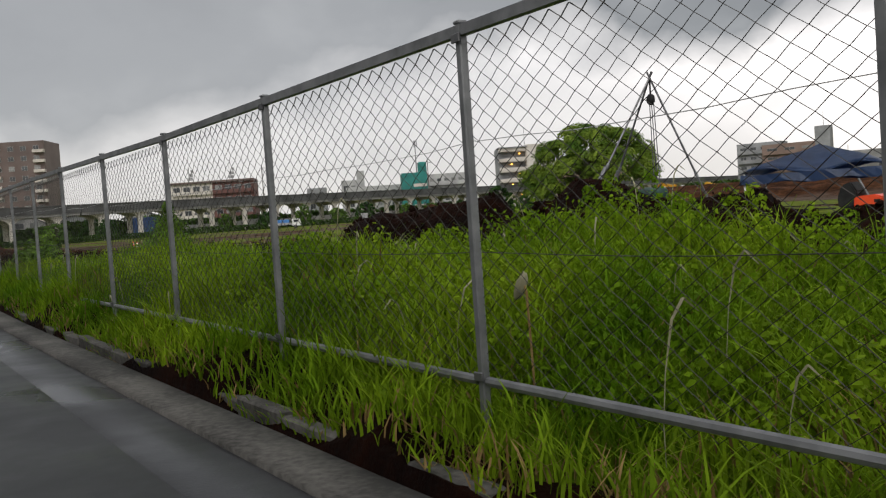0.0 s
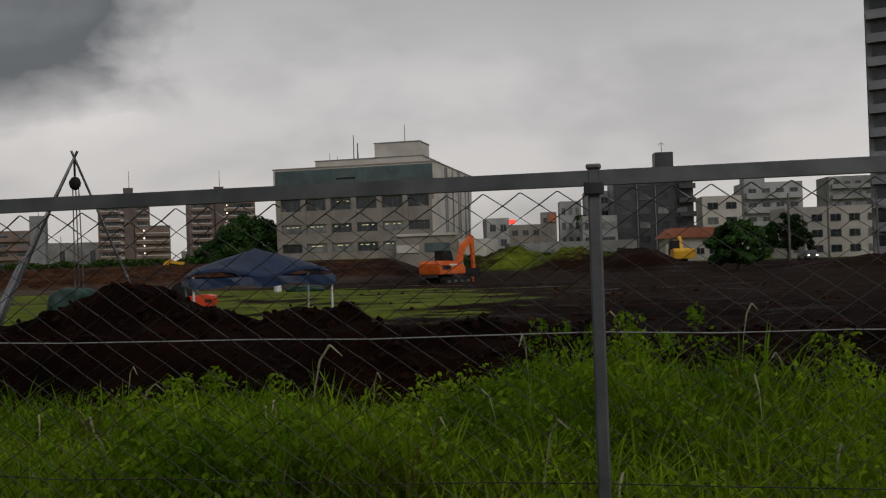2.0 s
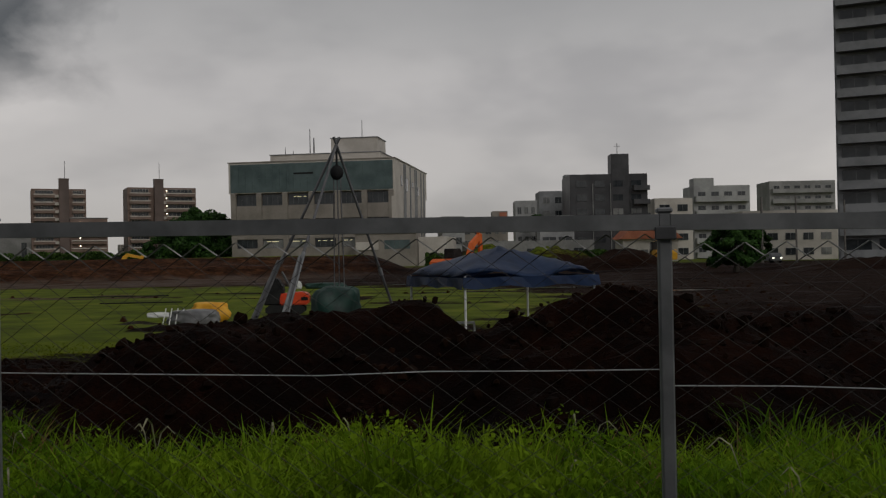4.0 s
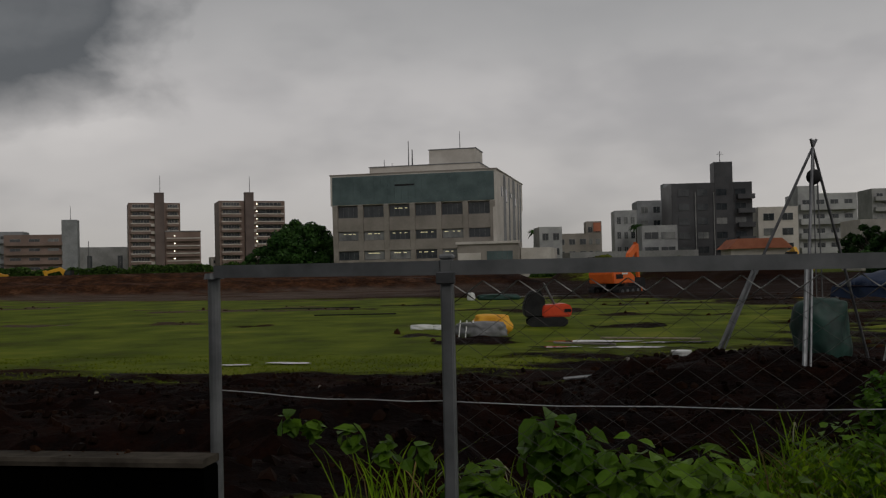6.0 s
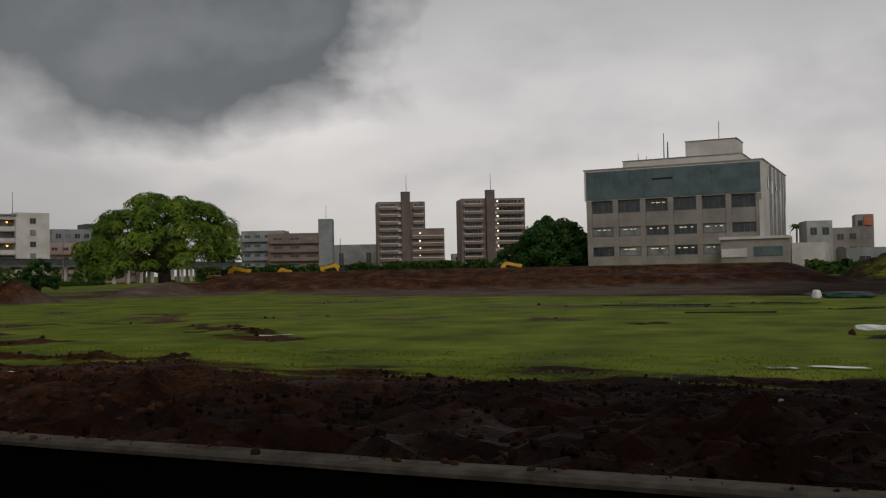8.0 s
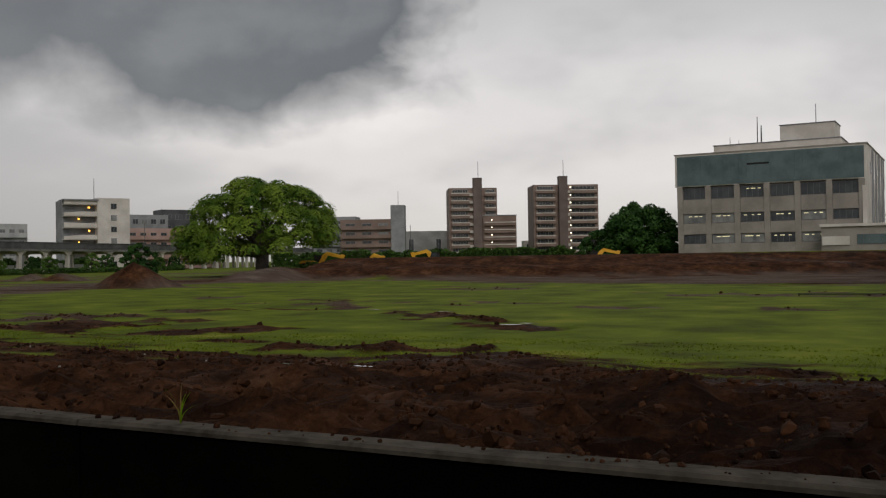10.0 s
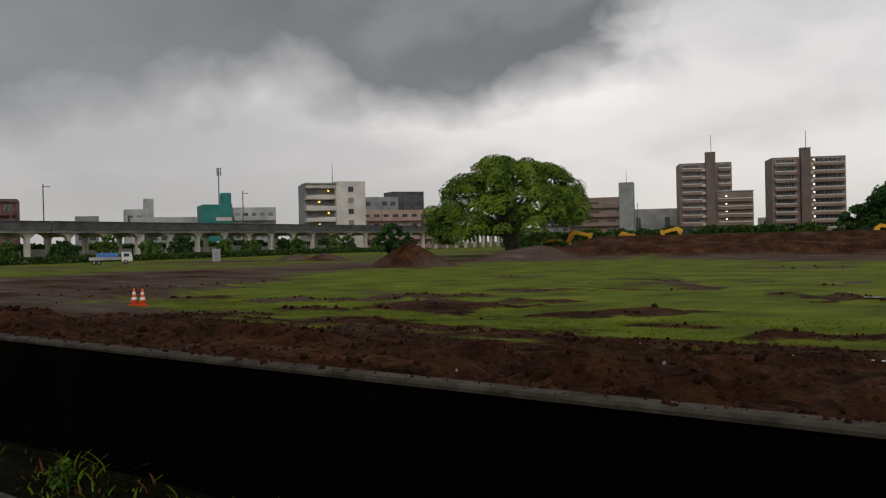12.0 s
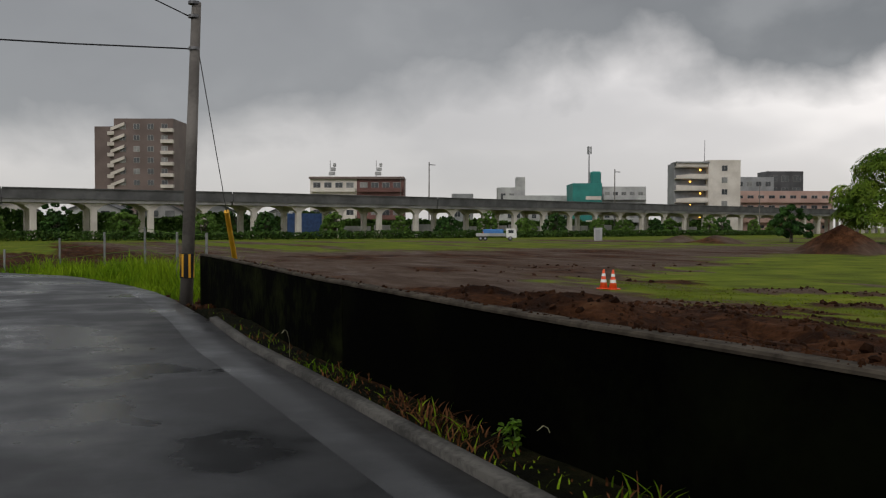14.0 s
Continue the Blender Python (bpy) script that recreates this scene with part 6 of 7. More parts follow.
# ---- things on the site ----
def excavator(label, x, y, z, yaw, scale, paint, boom_up=True, group=""):
    """Tracks, slewing house, cab, boom, arm and bucket; the boom points along local x."""
    e = thing("excavator", label, "excavator", pose(x, y, z, 0, 0, yaw) @ Matrix.Scale(scale, 4), group)
    for s in (-1, 1):
        bm = bmesh.new()
        prism(bm, [(-1.5, 0.22), (-1.3, 0.02), (1.3, 0.02), (1.5, 0.22), (1.5, 0.45), (1.3, 0.62), (-1.3, 0.62), (-1.5, 0.45)], s * 0.95 - 0.22, s * 0.95 + 0.22)
        tr = part("track", bm, M["black"], e)
        for q in range(4):
            bm = bmesh.new()
            rod(bm, (-1.05 + 0.7 * q, s * 0.95 - 0.25, 0.3), (-1.05 + 0.7 * q, s * 0.95 + 0.25, 0.3), 0.17, sides=10)
            part("roller", bm, M["steel"], tr)
    bm = bmesh.new()
    rod(bm, (0, 0, 0.55), (0, 0, 0.85), 0.6, sides=16)
    part("turntable", bm, M["black"], e)
    bm = bmesh.new()
    prism(bm, [(-1.75, 0.85), (1.1, 0.85), (1.1, 1.35), (0.2, 1.75), (-1.55, 1.80), (-1.85, 1.55)], -0.95, 0.95)
    bmesh.ops.bevel(bm, geom=list(bm.edges), offset=0.06, segments=2, affect="EDGES")
    house = part("house", bm, M[paint], e)
    bm = bmesh.new()
    box(bm, -1.0, -0.96, 1.32, 0.9, 0.02, 0.3)
    part("vent_grille", bm, M["black"], house)
    bm = bmesh.new()
    box(bm, -0.3, -0.965, 1.5, 0.75, 0.02, 0.12)
    part("marking_bar", bm, M["stripe"], house)
    bm = bmesh.new()
    prism(bm, [(-0.1, 1.3), (1.05, 1.0), (1.15, 1.6), (0.85, 2.5), (-0.1, 2.5)], 0.12, 0.95)
    bmesh.ops.bevel(bm, geom=list(bm.edges), offset=0.05, segments=2, affect="EDGES")
    cab = part("cab", bm, M["black"], e)
    bm = bmesh.new()
    box(bm, 0.45, 0.97, 2.05, 0.75, 0.02, 0.65)
    part("cab_window", bm, M["pane"], cab)
    pts = [(0.7, 1.2), (1.5, 2.9), (2.55, 3.55), (2.75, 3.25), (1.85, 2.6), (1.15, 1.1)] if boom_up else [(0.6, 1.2), (1.3, 2.55), (1.95, 2.95), (4.3, 2.35), (4.2, 2.0), (2.0, 2.45), (1.15, 1.1)]
    bm = bmesh.new()
    prism(bm, pts, -0.38, -0.10)
    part("boom", bm, M[paint], e)
    bm = bmesh.new()
    if boom_up:
        prism(bm, [(2.45, 3.65), (2.85, 3.5), (2.95, 1.2), (2.72, 1.1)], -0.34, -0.14)
    else:
        prism(bm, [(3.95, 2.6), (4.4, 2.45), (3.6, 0.7), (3.35, 0.75)], -0.34, -0.14)
    part("arm", bm, M[paint], e)
    bm = bmesh.new()
    rod(bm, (1.05, -0.24, 1.3), (1.75, -0.24, 2.45), 0.06, sides=8)
    part("hydraulic_ram", bm, M["steel"], e)
    ox, oz = (2.8, 1.1) if boom_up else (3.4, 0.7)
    bm = bmesh.new()
    prism(bm, [(ox - 0.15, oz + 0.1), (ox + 0.25, oz), (ox + 0.3, oz - 0.45), (ox - 0.15, oz - 0.75), (ox - 0.65, oz - 0.6), (ox - 0.45, oz - 0.2)], -0.65, 0.17)
    part("bucket", bm, M["black"], e)
    bm = bmesh.new()
    box(bm, 1.7, 0, 0.32, 0.12, 2.3, 0.5, 0, 0.03)
    part("dozer_blade", bm, M[paint], e)
    return e


excavator("orange crawler excavator with raised boom on muddy ground", -14.9, 70.0, ground_z(-14.9, 70) - 0.3, 60, 1.1, "orange")
excavator("yellow crawler excavator half hidden behind the soil terrace", -111.8, 116.5, ground_z(-111.8, 116.5), 14, 1.15, "yellow", False, "yellow excavators")
excavator("yellow crawler excavator half hidden behind the soil terrace", -106.6, 123.2, ground_z(-106.6, 123.2), -14, 1.0, "yellow", False, "yellow excavators")
excavator("yellow crawler excavator half hidden behind the soil terrace", -98.8, 133.0, ground_z(-98.8, 133.0), 190, 1.15, "yellow", False, "yellow excavators")
excavator("yellow crawler excavator half hidden behind the soil terrace", -74.8, 138.2, ground_z(-74.8, 138.2) - 0.05, 8, 1.05, "yellow", False, "yellow excavators")
excavator("yellow excavator beside a dark soil mound", 5.4, 108.0, ground_z(5.4, 108) - 0.05, 96, 1.25, "yellow", False)

# small tracked dumper
md = thing("mini_dumper", "small red and black tracked machine parked on turf", "machine", pose(-17.3, 31.3, ground_z(-17.3, 31.3), 0, 0, 10) @ Matrix.Scale(0.9, 4))
for s in (-1, 1):
    bm = bmesh.new()
    prism(bm, [(-0.75, 0.1), (-0.6, 0.0), (0.6, 0.0), (0.75, 0.1), (0.75, 0.25), (0.6, 0.36), (-0.6, 0.36), (-0.75, 0.25)], s * 0.4 - 0.12, s * 0.4 + 0.12)
    part("track", bm, M["black"], md)
bm = bmesh.new()
prism(bm, [(-0.2, 0.36), (0.88, 0.36), (0.92, 0.75), (0.7, 0.86), (-0.2, 0.8)], -0.5, 0.5)
bmesh.ops.bevel(bm, geom=list(bm.edges), offset=0.05, segments=2, affect="EDGES")
part("engine_hood", bm, M["red"], md)
bm = bmesh.new()
prism(bm, [(-0.85, 0.36), (-0.2, 0.36), (-0.05, 1.0), (-0.3, 1.42), (-0.7, 1.3), (-0.9, 0.8)], -0.45, 0.45)
bmesh.ops.bevel(bm, geom=list(bm.edges), offset=0.06, segments=2, affect="EDGES")
part("seat_cover", bm, M["black"], md)
bm = bmesh.new()
rod(bm, (0.3, -0.2, 0.8), (-0.12, -0.25, 1.65), 0.05, sides=8)
part("arm", bm, M["steel"], md)
bm = bmesh.new()
box(bm, 0.75, -0.51, 0.6, 0.25, 0.02, 0.12)
part("lamp", bm, M["black"], md)


def lumpy(name, label, category, x, y, sx, sy, sz, material, seed, yaw=0.0, rest=0.0, flat_top=0.6):
    bm = bmesh.new()
    bmesh.ops.create_icosphere(bm, subdivisions=4, radius=1.0)
    for v in bm.verts:
        n = 0.22 * noise.noise(Vector(v.co) * 1.7 + Vector((seed, 0, 0))) + 0.10 * noise.noise(Vector(v.co) * 4.5 + Vector((0, seed, 0)))
        c = v.co * (1 + n)
        c.z = max(c.z, -0.55)
        c.z = min(c.z, flat_top + 0.25 * (c.z - flat_top)) if c.z > flat_top else c.z
        v.co = (c.x * sx, c.y * sy, (c.z + 0.55) * sz)
    ob = part(name, bm, M[material], None, "", True)
    ob.matrix_basis = pose(x, y, ground_z(x, y) + rest - 0.03, 0, 0, yaw)
    return tagged(ob, label, category)


lumpy("sack", "crumpled white sack lying on the turf", "sack", -21.4, 30.0, 0.42, 0.3, 0.16, "sack", 1, 10)
lumpy("sack", "crumpled white sack lying on the turf", "sack", -20.85, 30.1, 0.34, 0.25, 0.14, "sack", 5, -15)
lumpy("sandbag_stack", "yellow sandbags stacked on the turf", "sandbags", -18.75, 27.7, 0.62, 0.4, 0.52, "sack_yellow", 2, 5)
lumpy("tarpaulin", "grey tarpaulin thrown over stacked gear", "tarpaulin", -19.0, 26.9, 0.85, 0.5, 0.38, "tarp_grey", 3, 8)
for k in range(4):
    bm = bmesh.new()
    rod(bm, (-19.75 + 0.2 * k, 26.4, ground_z(-19.4, 26.4)), (-19.7 + 0.19 * k, 26.55, ground_z(-19.4, 26.4) + 0.5), 0.018, sides=6)
    tagged(part("stake", bm, M["stripe"]), "thin white stake leaning on the tarpaulin", "stake", "stakes by the tarpaulin")
lumpy("tarpaulin", "green tarpaulin bundle at the foot of the tripod", "tarpaulin", -11.8, 14.9, 0.46, 0.42, 0.80, "tarp_green", 6, 30)
lumpy("tarpaulin", "green tarpaulin heap near the orange excavator", "tarpaulin", -22.2, 58.0, 1.3, 0.6, 0.32, "tarp_green", 7, 0)
lumpy("sack", "small white sack beside the green heap", "sack", -23.9, 57.5, 0.25, 0.22, 0.42, "sack", 8)
lumpy("sack", "blue-green bag of gear on the soil", "bag", -9.3, 15.2, 0.4, 0.25, 0.22, "tarp_green", 9, 20)
lumpy("sandbag", "orange-yellow bag half sunk in the soil", "sandbag", -8.1, 13.4, 0.3, 0.25, 0.22, "sack_yellow", 10)
plume = thing("seed_plume", "pale drooping seed plume on a stem by the fence", "grass", pose(0.15, 2.12, ground_z(0.15, 2.12)))
bm = bmesh.new()
tube(bm, [(0, 0, 0), (0.01, 0, 0.4), (0.0, 0, 0.72), (-0.02, 0, 0.77)], 0.005)
part("stem", bm, M["straw"], plume)
bm = bmesh.new()
bmesh.ops.create_icosphere(bm, subdivisions=3, radius=1.0)
for v in bm.verts:
    k = 1 + 0.25 * noise.noise(v.co * 2.3)
    v.co = (v.co.x * 0.026 * k - 0.035 + 0.03 * v.co.z, v.co.y * 0.02 * k, 0.74 + v.co.z * 0.055 * k)
part("plume", bm, M["seedhead"], plume, smooth=True)

# white sawhorse frame
sh = thing("sawhorse", "white tubular sawhorse standing on the soil", "sawhorse", pose(-9.9, 17.4, ground_z(-9.9, 17.4), 0, 0, 8))
bm = bmesh.new()
box(bm, 0, 0, 0.55, 0.5, 0.05, 0.05)
part("top_bar", bm, M["stripe"], sh)
for s in (-1, 1):
    for q in (-1, 1):
        bm = bmesh.new()
        rod(bm, (s * 0.24, 0, 0.53), (s * 0.27, q * 0.2, 0.0), 0.018, sides=6)
        part("leg", bm, M["stripe"], sh)

# drilling tripod
tp = thing("tripod", "tall pole tripod with a chain hoist over a soil heap", "tripod", pose(-11.8, 15.1, 0))
apex = Vector((0, 0, 3.88))
for fx, fy in ((-1.68, -0.28), (-0.59, -1.95), (1.1, 1.1)):
    g = ground_z(-11.8 + fx, 15.1 + fy)
    bm = bmesh.new()
    foot = Vector((fx, fy, g - 0.05))
    rod(bm, foot, apex + (apex - foot).normalized() * 0.14, 0.026, 0.022, 10)
    leg = part("leg", bm, M["steel"], tp)
    bm = bmesh.new()
    mid = foot + (apex - foot) * 0.42
    rod(bm, mid, mid + (apex - foot).normalized() * 0.12, 0.036, sides=10)
    part("collar", bm, M["galv"], leg)
    if fx < 0:
        bm = bmesh.new()
        rod(bm, foot + Vector((0.07, 0, 0)), mid + Vector((0.05, 0, 0.1)), 0.017, sides=8)
        part("brace_pole", bm, M["galv"], leg, "pale pole lashed along the leg")
        bm = bmesh.new()
        rod(bm, foot + Vector((-0.02, 0, 0)), mid + Vector((-0.03, 0, 0.05)), 0.028, sides=8)
        part("leg_sleeve", bm, M["galv"], leg, "pale lower sleeve")
bm = bmesh.new()
rod(bm, (0, 0, 3.88), (0, 0, 3.5), 0.02, sides=6)
part("hook", bm, M["black"], tp)
bm = bmesh.new()
bmesh.ops.create_icosphere(bm, subdivisions=2, radius=0.12, matrix=Matrix.Translation((0, 0, 3.4)) @ Matrix.Diagonal((1, 0.6, 1.1, 1)))
part("hoist", bm, M["black"], tp, smooth=True)
for s in (-0.06, 0.0, 0.06):
    bm = bmesh.new()
    rod(bm, (s, 0.02, 3.3), (s * 1.5, 0.05, 1.3), 0.011, sides=5)
    part("chain", bm, M["steel"], tp)

# blue pop-up canopy
cn = thing("canopy_tent", "blue tarpaulin pop-up canopy on thin white legs", "canopy", pose(-9.15, 17.2, -0.08, 0, 0, 29))
bm = bmesh.new()
n = 14
grid = {}
for i in range(n + 1):
    for j in range(n + 1):
        u, v = 2 * i / n - 1, 2 * j / n - 1
        r = max(abs(u), abs(v))
        zz = 2.20 - 0.54 * r**1.05 - 0.07 * math.cos(math.pi * u * 1.5) * r - 0.05 * noise.noise((u * 2.5, v * 2.5, 2.0))
        grid[i, j] = bm.verts.new((u * 1.36, v * 1.36, zz))
for i in range(n):
    for j in range(n):
        bm.faces.new((grid[i, j], grid[i + 1, j], grid[i + 1, j + 1], grid[i, j + 1]))
bmesh.ops.solidify(bm, geom=list(bm.faces), thickness=0.012)
cv = part("cover", bm, M["tarp"], cn, "sagging blue tarpaulin", True)
for k in range(4):
    bm = bmesh.new()
    a = k * math.pi / 2
    c, s = math.cos(a), math.sin(a)
    m = 12
    top = [bm.verts.new((c * 1.36 - s * 1.36 * (2 * i / m - 1), s * 1.36 + c * 1.36 * (2 * i / m - 1), 1.64 - 0.02 * abs(math.sin(i * 0.9)))) for i in range(m + 1)]
    bot = [bm.verts.new((c * (1.38 + 0.02 * math.sin(i * 1.7)) - s * 1.38 * (2 * i / m - 1), s * (1.38 + 0.02 * math.sin(i * 1.7)) + c * 1.38 * (2 * i / m - 1), 1.45 + 0.03 * math.sin(i * 1.3 + k))) for i in range(m + 1)]
    for i in range(m):
        bm.faces.new((top[i], top[i + 1], bot[i + 1], bot[i]))
    bmesh.ops.solidify(bm, geom=list(bm.faces), thickness=0.008)
    part("valance", bm, M["tarp"], cv)
for s in (-1, 1):
    for q in (-1, 1):
        at = Matrix.Rotation(radians(29), 3, "Z") @ Vector((s * 1.3, q * 1.3, 0))
        g = ground_z(-9.15 + at.x, 17.2 + at.y)
        bm = bmesh.new()
        rod(bm, (s * 1.3, q * 1.3, g - 0.05), (s * 1.3, q * 1.3, 1.66), 0.022, sides=8)
        part("leg", bm, M["stripe"], cn)

# planks, pipes, buckets
for k, (a, b, c, d, mm, lab) in enumerate(((-15.9, 15.4, -13.9, 15.6, "galv", "long white pipe lying on the mud"), (-15.2, 15.2, -12.6, 15.4, "wood", "pale plank lying on the mud"), (-16.6, 23.9, -15.0, 23.2, "conc", "wet pale plank on the mud"), (-15.4, 25.4, -12.8, 24.6, "wood", "wet plank on the mud"), (-28.5, 40.0, -24.8, 40.6, "black", "dark plank lying on the turf"), (-34.0, 47.5, -28.5, 47.9, "black", "dark plank lying on the turf"), (-14.4, 19.8, -12.4, 20.6, "conc", "wet pale plank on the mud"), (-19.4, 4.9, -18.6, 4.6, "straw", "pale broken root on the soil"), (-23.6, 5.3, -22.9, 5.5, "straw", "pale broken root on the soil"))):
    bm = bmesh.new()
    rod(bm, (a, b, ground_z(a, b) + 0.05), (c, d, ground_z(c, d) + 0.05), 0.03 if k < 7 else 0.012, sides=8)
    tagged(part("pipe" if mm == "galv" else "plank" if k < 7 else "root", bm, M[mm]), lab, "pipe" if mm == "galv" else "plank" if k < 7 else "root")
bk = thing("bucket", "white plastic bucket on the muddy ground", "bucket", pose(-13.75, 18.0, ground_z(-13.75, 18.0)))
bm = bmesh.new()
rod(bm, (0, 0, 0), (0, 0, 0.36), 0.15, 0.18, 16)
part("pail", bm, M["sack"], bk)
bm = bmesh.new()
rod(bm, (0, 0, 0.34), (0, 0, 0.37), 0.195, sides=16)
part("rim", bm, M["stripe"], bk)

# traffic cones
for a, b in ((-64.28, 16.92), (-64.10, 17.14)):
    cone = thing("traffic_cone", "red-orange traffic cone with white reflective bands", "traffic cone", pose(a, b, ground_z(a, b) + 0.01) @ Matrix.Scale(0.86, 4), "traffic cones")
    bm = bmesh.new()
    box(bm, 0, 0, 0.02, 0.38, 0.38, 0.04, 0, 0.01)
    part("base", bm, M["cone"], cone)
    bm = bmesh.new()
    rod(bm, (0, 0, 0.04), (0, 0, 0.70), 0.145, 0.03, 18)
    part("body", bm, M["cone"], cone, smooth=True)
    for z0, z1 in ((0.24, 0.35), (0.46, 0.56)):
        bm = bmesh.new()
        rod(bm, (0, 0, z0), (0, 0, z1), 0.149 - 0.174 * (z0 - 0.04), 0.149 - 0.174 * (z1 - 0.04), 18)
        part("band", bm, M["stripe"], cone)

# flatbed truck
tk = thing("truck", "small white flatbed truck with a blue load", "truck", pose(-150.7, 65.0, ground_z(-150.7, 65.0), 0, 0, 60) @ Matrix.Scale(0.78, 4))
bm = bmesh.new()
prism(bm, [(2.1, 0.5), (3.9, 0.5), (3.9, 1.3), (3.65, 2.1), (2.1, 2.15)], -0.95, 0.95)
bmesh.ops.bevel(bm, geom=list(bm.edges), offset=0.08, segments=2, affect="EDGES")
cab = part("cab", bm, M["sack"], tk)
bm = bmesh.new()
box(bm, 2.9, -0.96, 1.6, 0.9, 0.03, 0.55)
part("side_window", bm, M["pane"], cab)
bm = bmesh.new()
box(bm, -0.6, 0, 0.85, 5.2, 1.95, 0.14)
bed = part("bed", bm, M["white"], tk)
for s in (-1, 1):
    bm = bmesh.new()
    box(bm, -0.6, s * 0.97, 1.1, 5.2, 0.05, 0.4)
    part("drop_side", bm, M["white"], bed)
bm = bmesh.new()
box(bm, -0.2, 0, 1.55, 3.6, 1.5, 0.9, 0, 0.12)
part("load", bm, M["blue"], tk, "blue sheeted load")
bm = bmesh.new()
box(bm, -1.6, -0.2, 1.35, 0.9, 1.0, 0.6, 0, 0.08)
part("orange_crate", bm, M["orange"], tk)
for wx in (2.8, -1.6, -2.4):
    for s in (-1, 1):
        bm = bmesh.new()
        rod(bm, (wx, s * 0.95, 0.4), (wx, s * 0.7, 0.4), 0.4, sides=16)
        wh = part("wheel", bm, M["black"], tk)
        bm = bmesh.new()
        rod(bm, (wx, s * 0.955, 0.4), (wx, s * 0.93, 0.4), 0.2, sides=12)
        part("rim", bm, M["grey"], wh)

# site toilet
st = thing("site_cabin", "white portable toilet cabin with a door", "cabin", pose(-144.8, 78.2, ground_z(-144.8, 78.2), 0, 0, 55))
bm = bmesh.new()
box(bm, 0, 0, 0.85, 1.1, 1.1, 1.7, 0, 0.04)
part("body", bm, M["white"], st)
bm = bmesh.new()
box(bm, -0.1, -0.565, 0.85, 0.6, 0.03, 1.4)
part("door", bm, M["grey"], st)
bm = bmesh.new()
box(bm, 0, 0, 1.74, 1.2, 1.2, 0.08, 0, 0.03)
part("roof", bm, M["white"], st)

# ---- utility pole at the bend ----
up = thing("utility_pole", "weathered utility pole with a black and yellow striped guard", "utility pole", pose(-58.2, 2.93, 0))
base_z = 0.55
bm = bmesh.new()
rod(bm, (0, 0, base_z - 0.2), (-0.03, 0.22, 5.90), 0.118, 0.082, 18)
part("shaft", bm, M["pole"], up, smooth=True)
bm = bmesh.new()
rod(bm, (0.0, 0.015, 0.98), (-0.003, 0.035, 1.42), 0.121, 0.119, 18)
gd = part("guard_band", bm, M["black"], up)
for k in range(6):
    a = k * math.pi / 3 + 0.15
    bm = bmesh.new()
    box(bm, 0.119 * math.cos(a), 0.024 + 0.119 * math.sin(a), 1.2, 0.012, 0.042, 0.42, 0, 0.0, (0, 0, math.degrees(a)))
    part("stripe", bm, M["guard"], gd)
for zz in (5.86, 5.05, 5.62):
    bm = bmesh.new()
    rod(bm, (-0.02, 0.17, zz), (-0.02, 0.17, zz + 0.05), 0.1, sides=16)
    part("pole_band", bm, M["steel"], up)
foot = Vector((-4.2, 2.1, 0.75))
head = Vector((-0.05, 0.25, 5.08))
bm = bmesh.new()
rod(bm, head, foot, 0.009, sides=6)
gw = part("guy_wire", bm, M["steel"], up)
bm = bmesh.new()
rod(bm, head + (foot - head) * 0.66, head + (foot - head) * 0.90, 0.055, sides=10)
part("guy_guard", bm, M["guard"], gw, "yellow plastic guy guard")


def cable(name, a, b, sag, r, parent):
    bm = bmesh.new()
    a, b = Vector(a), Vector(b)
    pts = [a.lerp(b, k / 14) - Vector((0, 0, sag * 4 * (k / 14) * (1 - k / 14))) for k in range(15)]
    tube(bm, pts, r)
    return part(name, bm, M["black"], parent)


cable("cable", (-0.1, 0.1, 5.08), (-3.5, -27.0, 7.2), 0.75, 0.014, up)
cable("cable", (-0.1, 0.1, 5.66), (7.5, -14.0, 9.5), 0.2, 0.012, up)


def far_pole(x, y, h, r=0.16, arm=1.6):
    p = thing("utility_pole", "slim grey utility pole near the viaduct", "utility pole", pose(x, y, 0), "far utility poles")
    bm = bmesh.new()
    rod(bm, (0, 0, 0), (0, 0, h), r, r * 0.7, 8)
    part("shaft", bm, M["pole"], p)
    if arm:
        bm = bmesh.new()
        box(bm, 0.2, 0.6, h - 0.6, 0.15, arm, 0.15)
        part("cross_arm", bm, M["steel"], p)


far_pole(-213.8, 87.1, 15.4)
far_pole(-212.0, 134.2, 15.2)
far_pole(-219.0, 83.0, 12.6, 0.12, 1.0)
far_pole(-196.0, 33.5, 14.2, 0.16, 0)
far_pole(-214.5, 183.0, 12.8, 0.14, 0)
far_pole(41.5, 158.0, 13.5, 0.16, 1.4)
far_pole(54.0, 162.0, 13.0, 0.16, 1.4)
far_pole(19.3, 120.0, 8.6, 0.17, 0)
far_pole(25.6, 128.0, 9.0, 0.15, 0)
far_pole(30.6, 124.0, 8.2, 0.15, 1.0)

# ---- along the viaduct: hedge, pale wall, houses ----
rng = np.random.default_rng(51)
hy = rng.uniform(-60, 190, 26000)
hx = np.interp(hy, [p[1] for p in VIA], [p[0] for p in VIA]) + 19 + rng.uniform(-0.7, 0.7, len(hy))
hz = rng.uniform(0.05, 1.25, len(hy)) * (0.75 + 0.4 * fbm(hy / 4, hy * 0, 91))
a = rng.normal(size=(len(hy), 3))
a /= np.linalg.norm(a, axis=1)[:, None]
b = np.cross(a, rng.normal(size=(len(hy), 3)))
b /= np.linalg.norm(b, axis=1)[:, None]
c = np.stack([hx, hy, hz], 1)
s = rng.uniform(0.13, 0.26, (len(hy), 1))
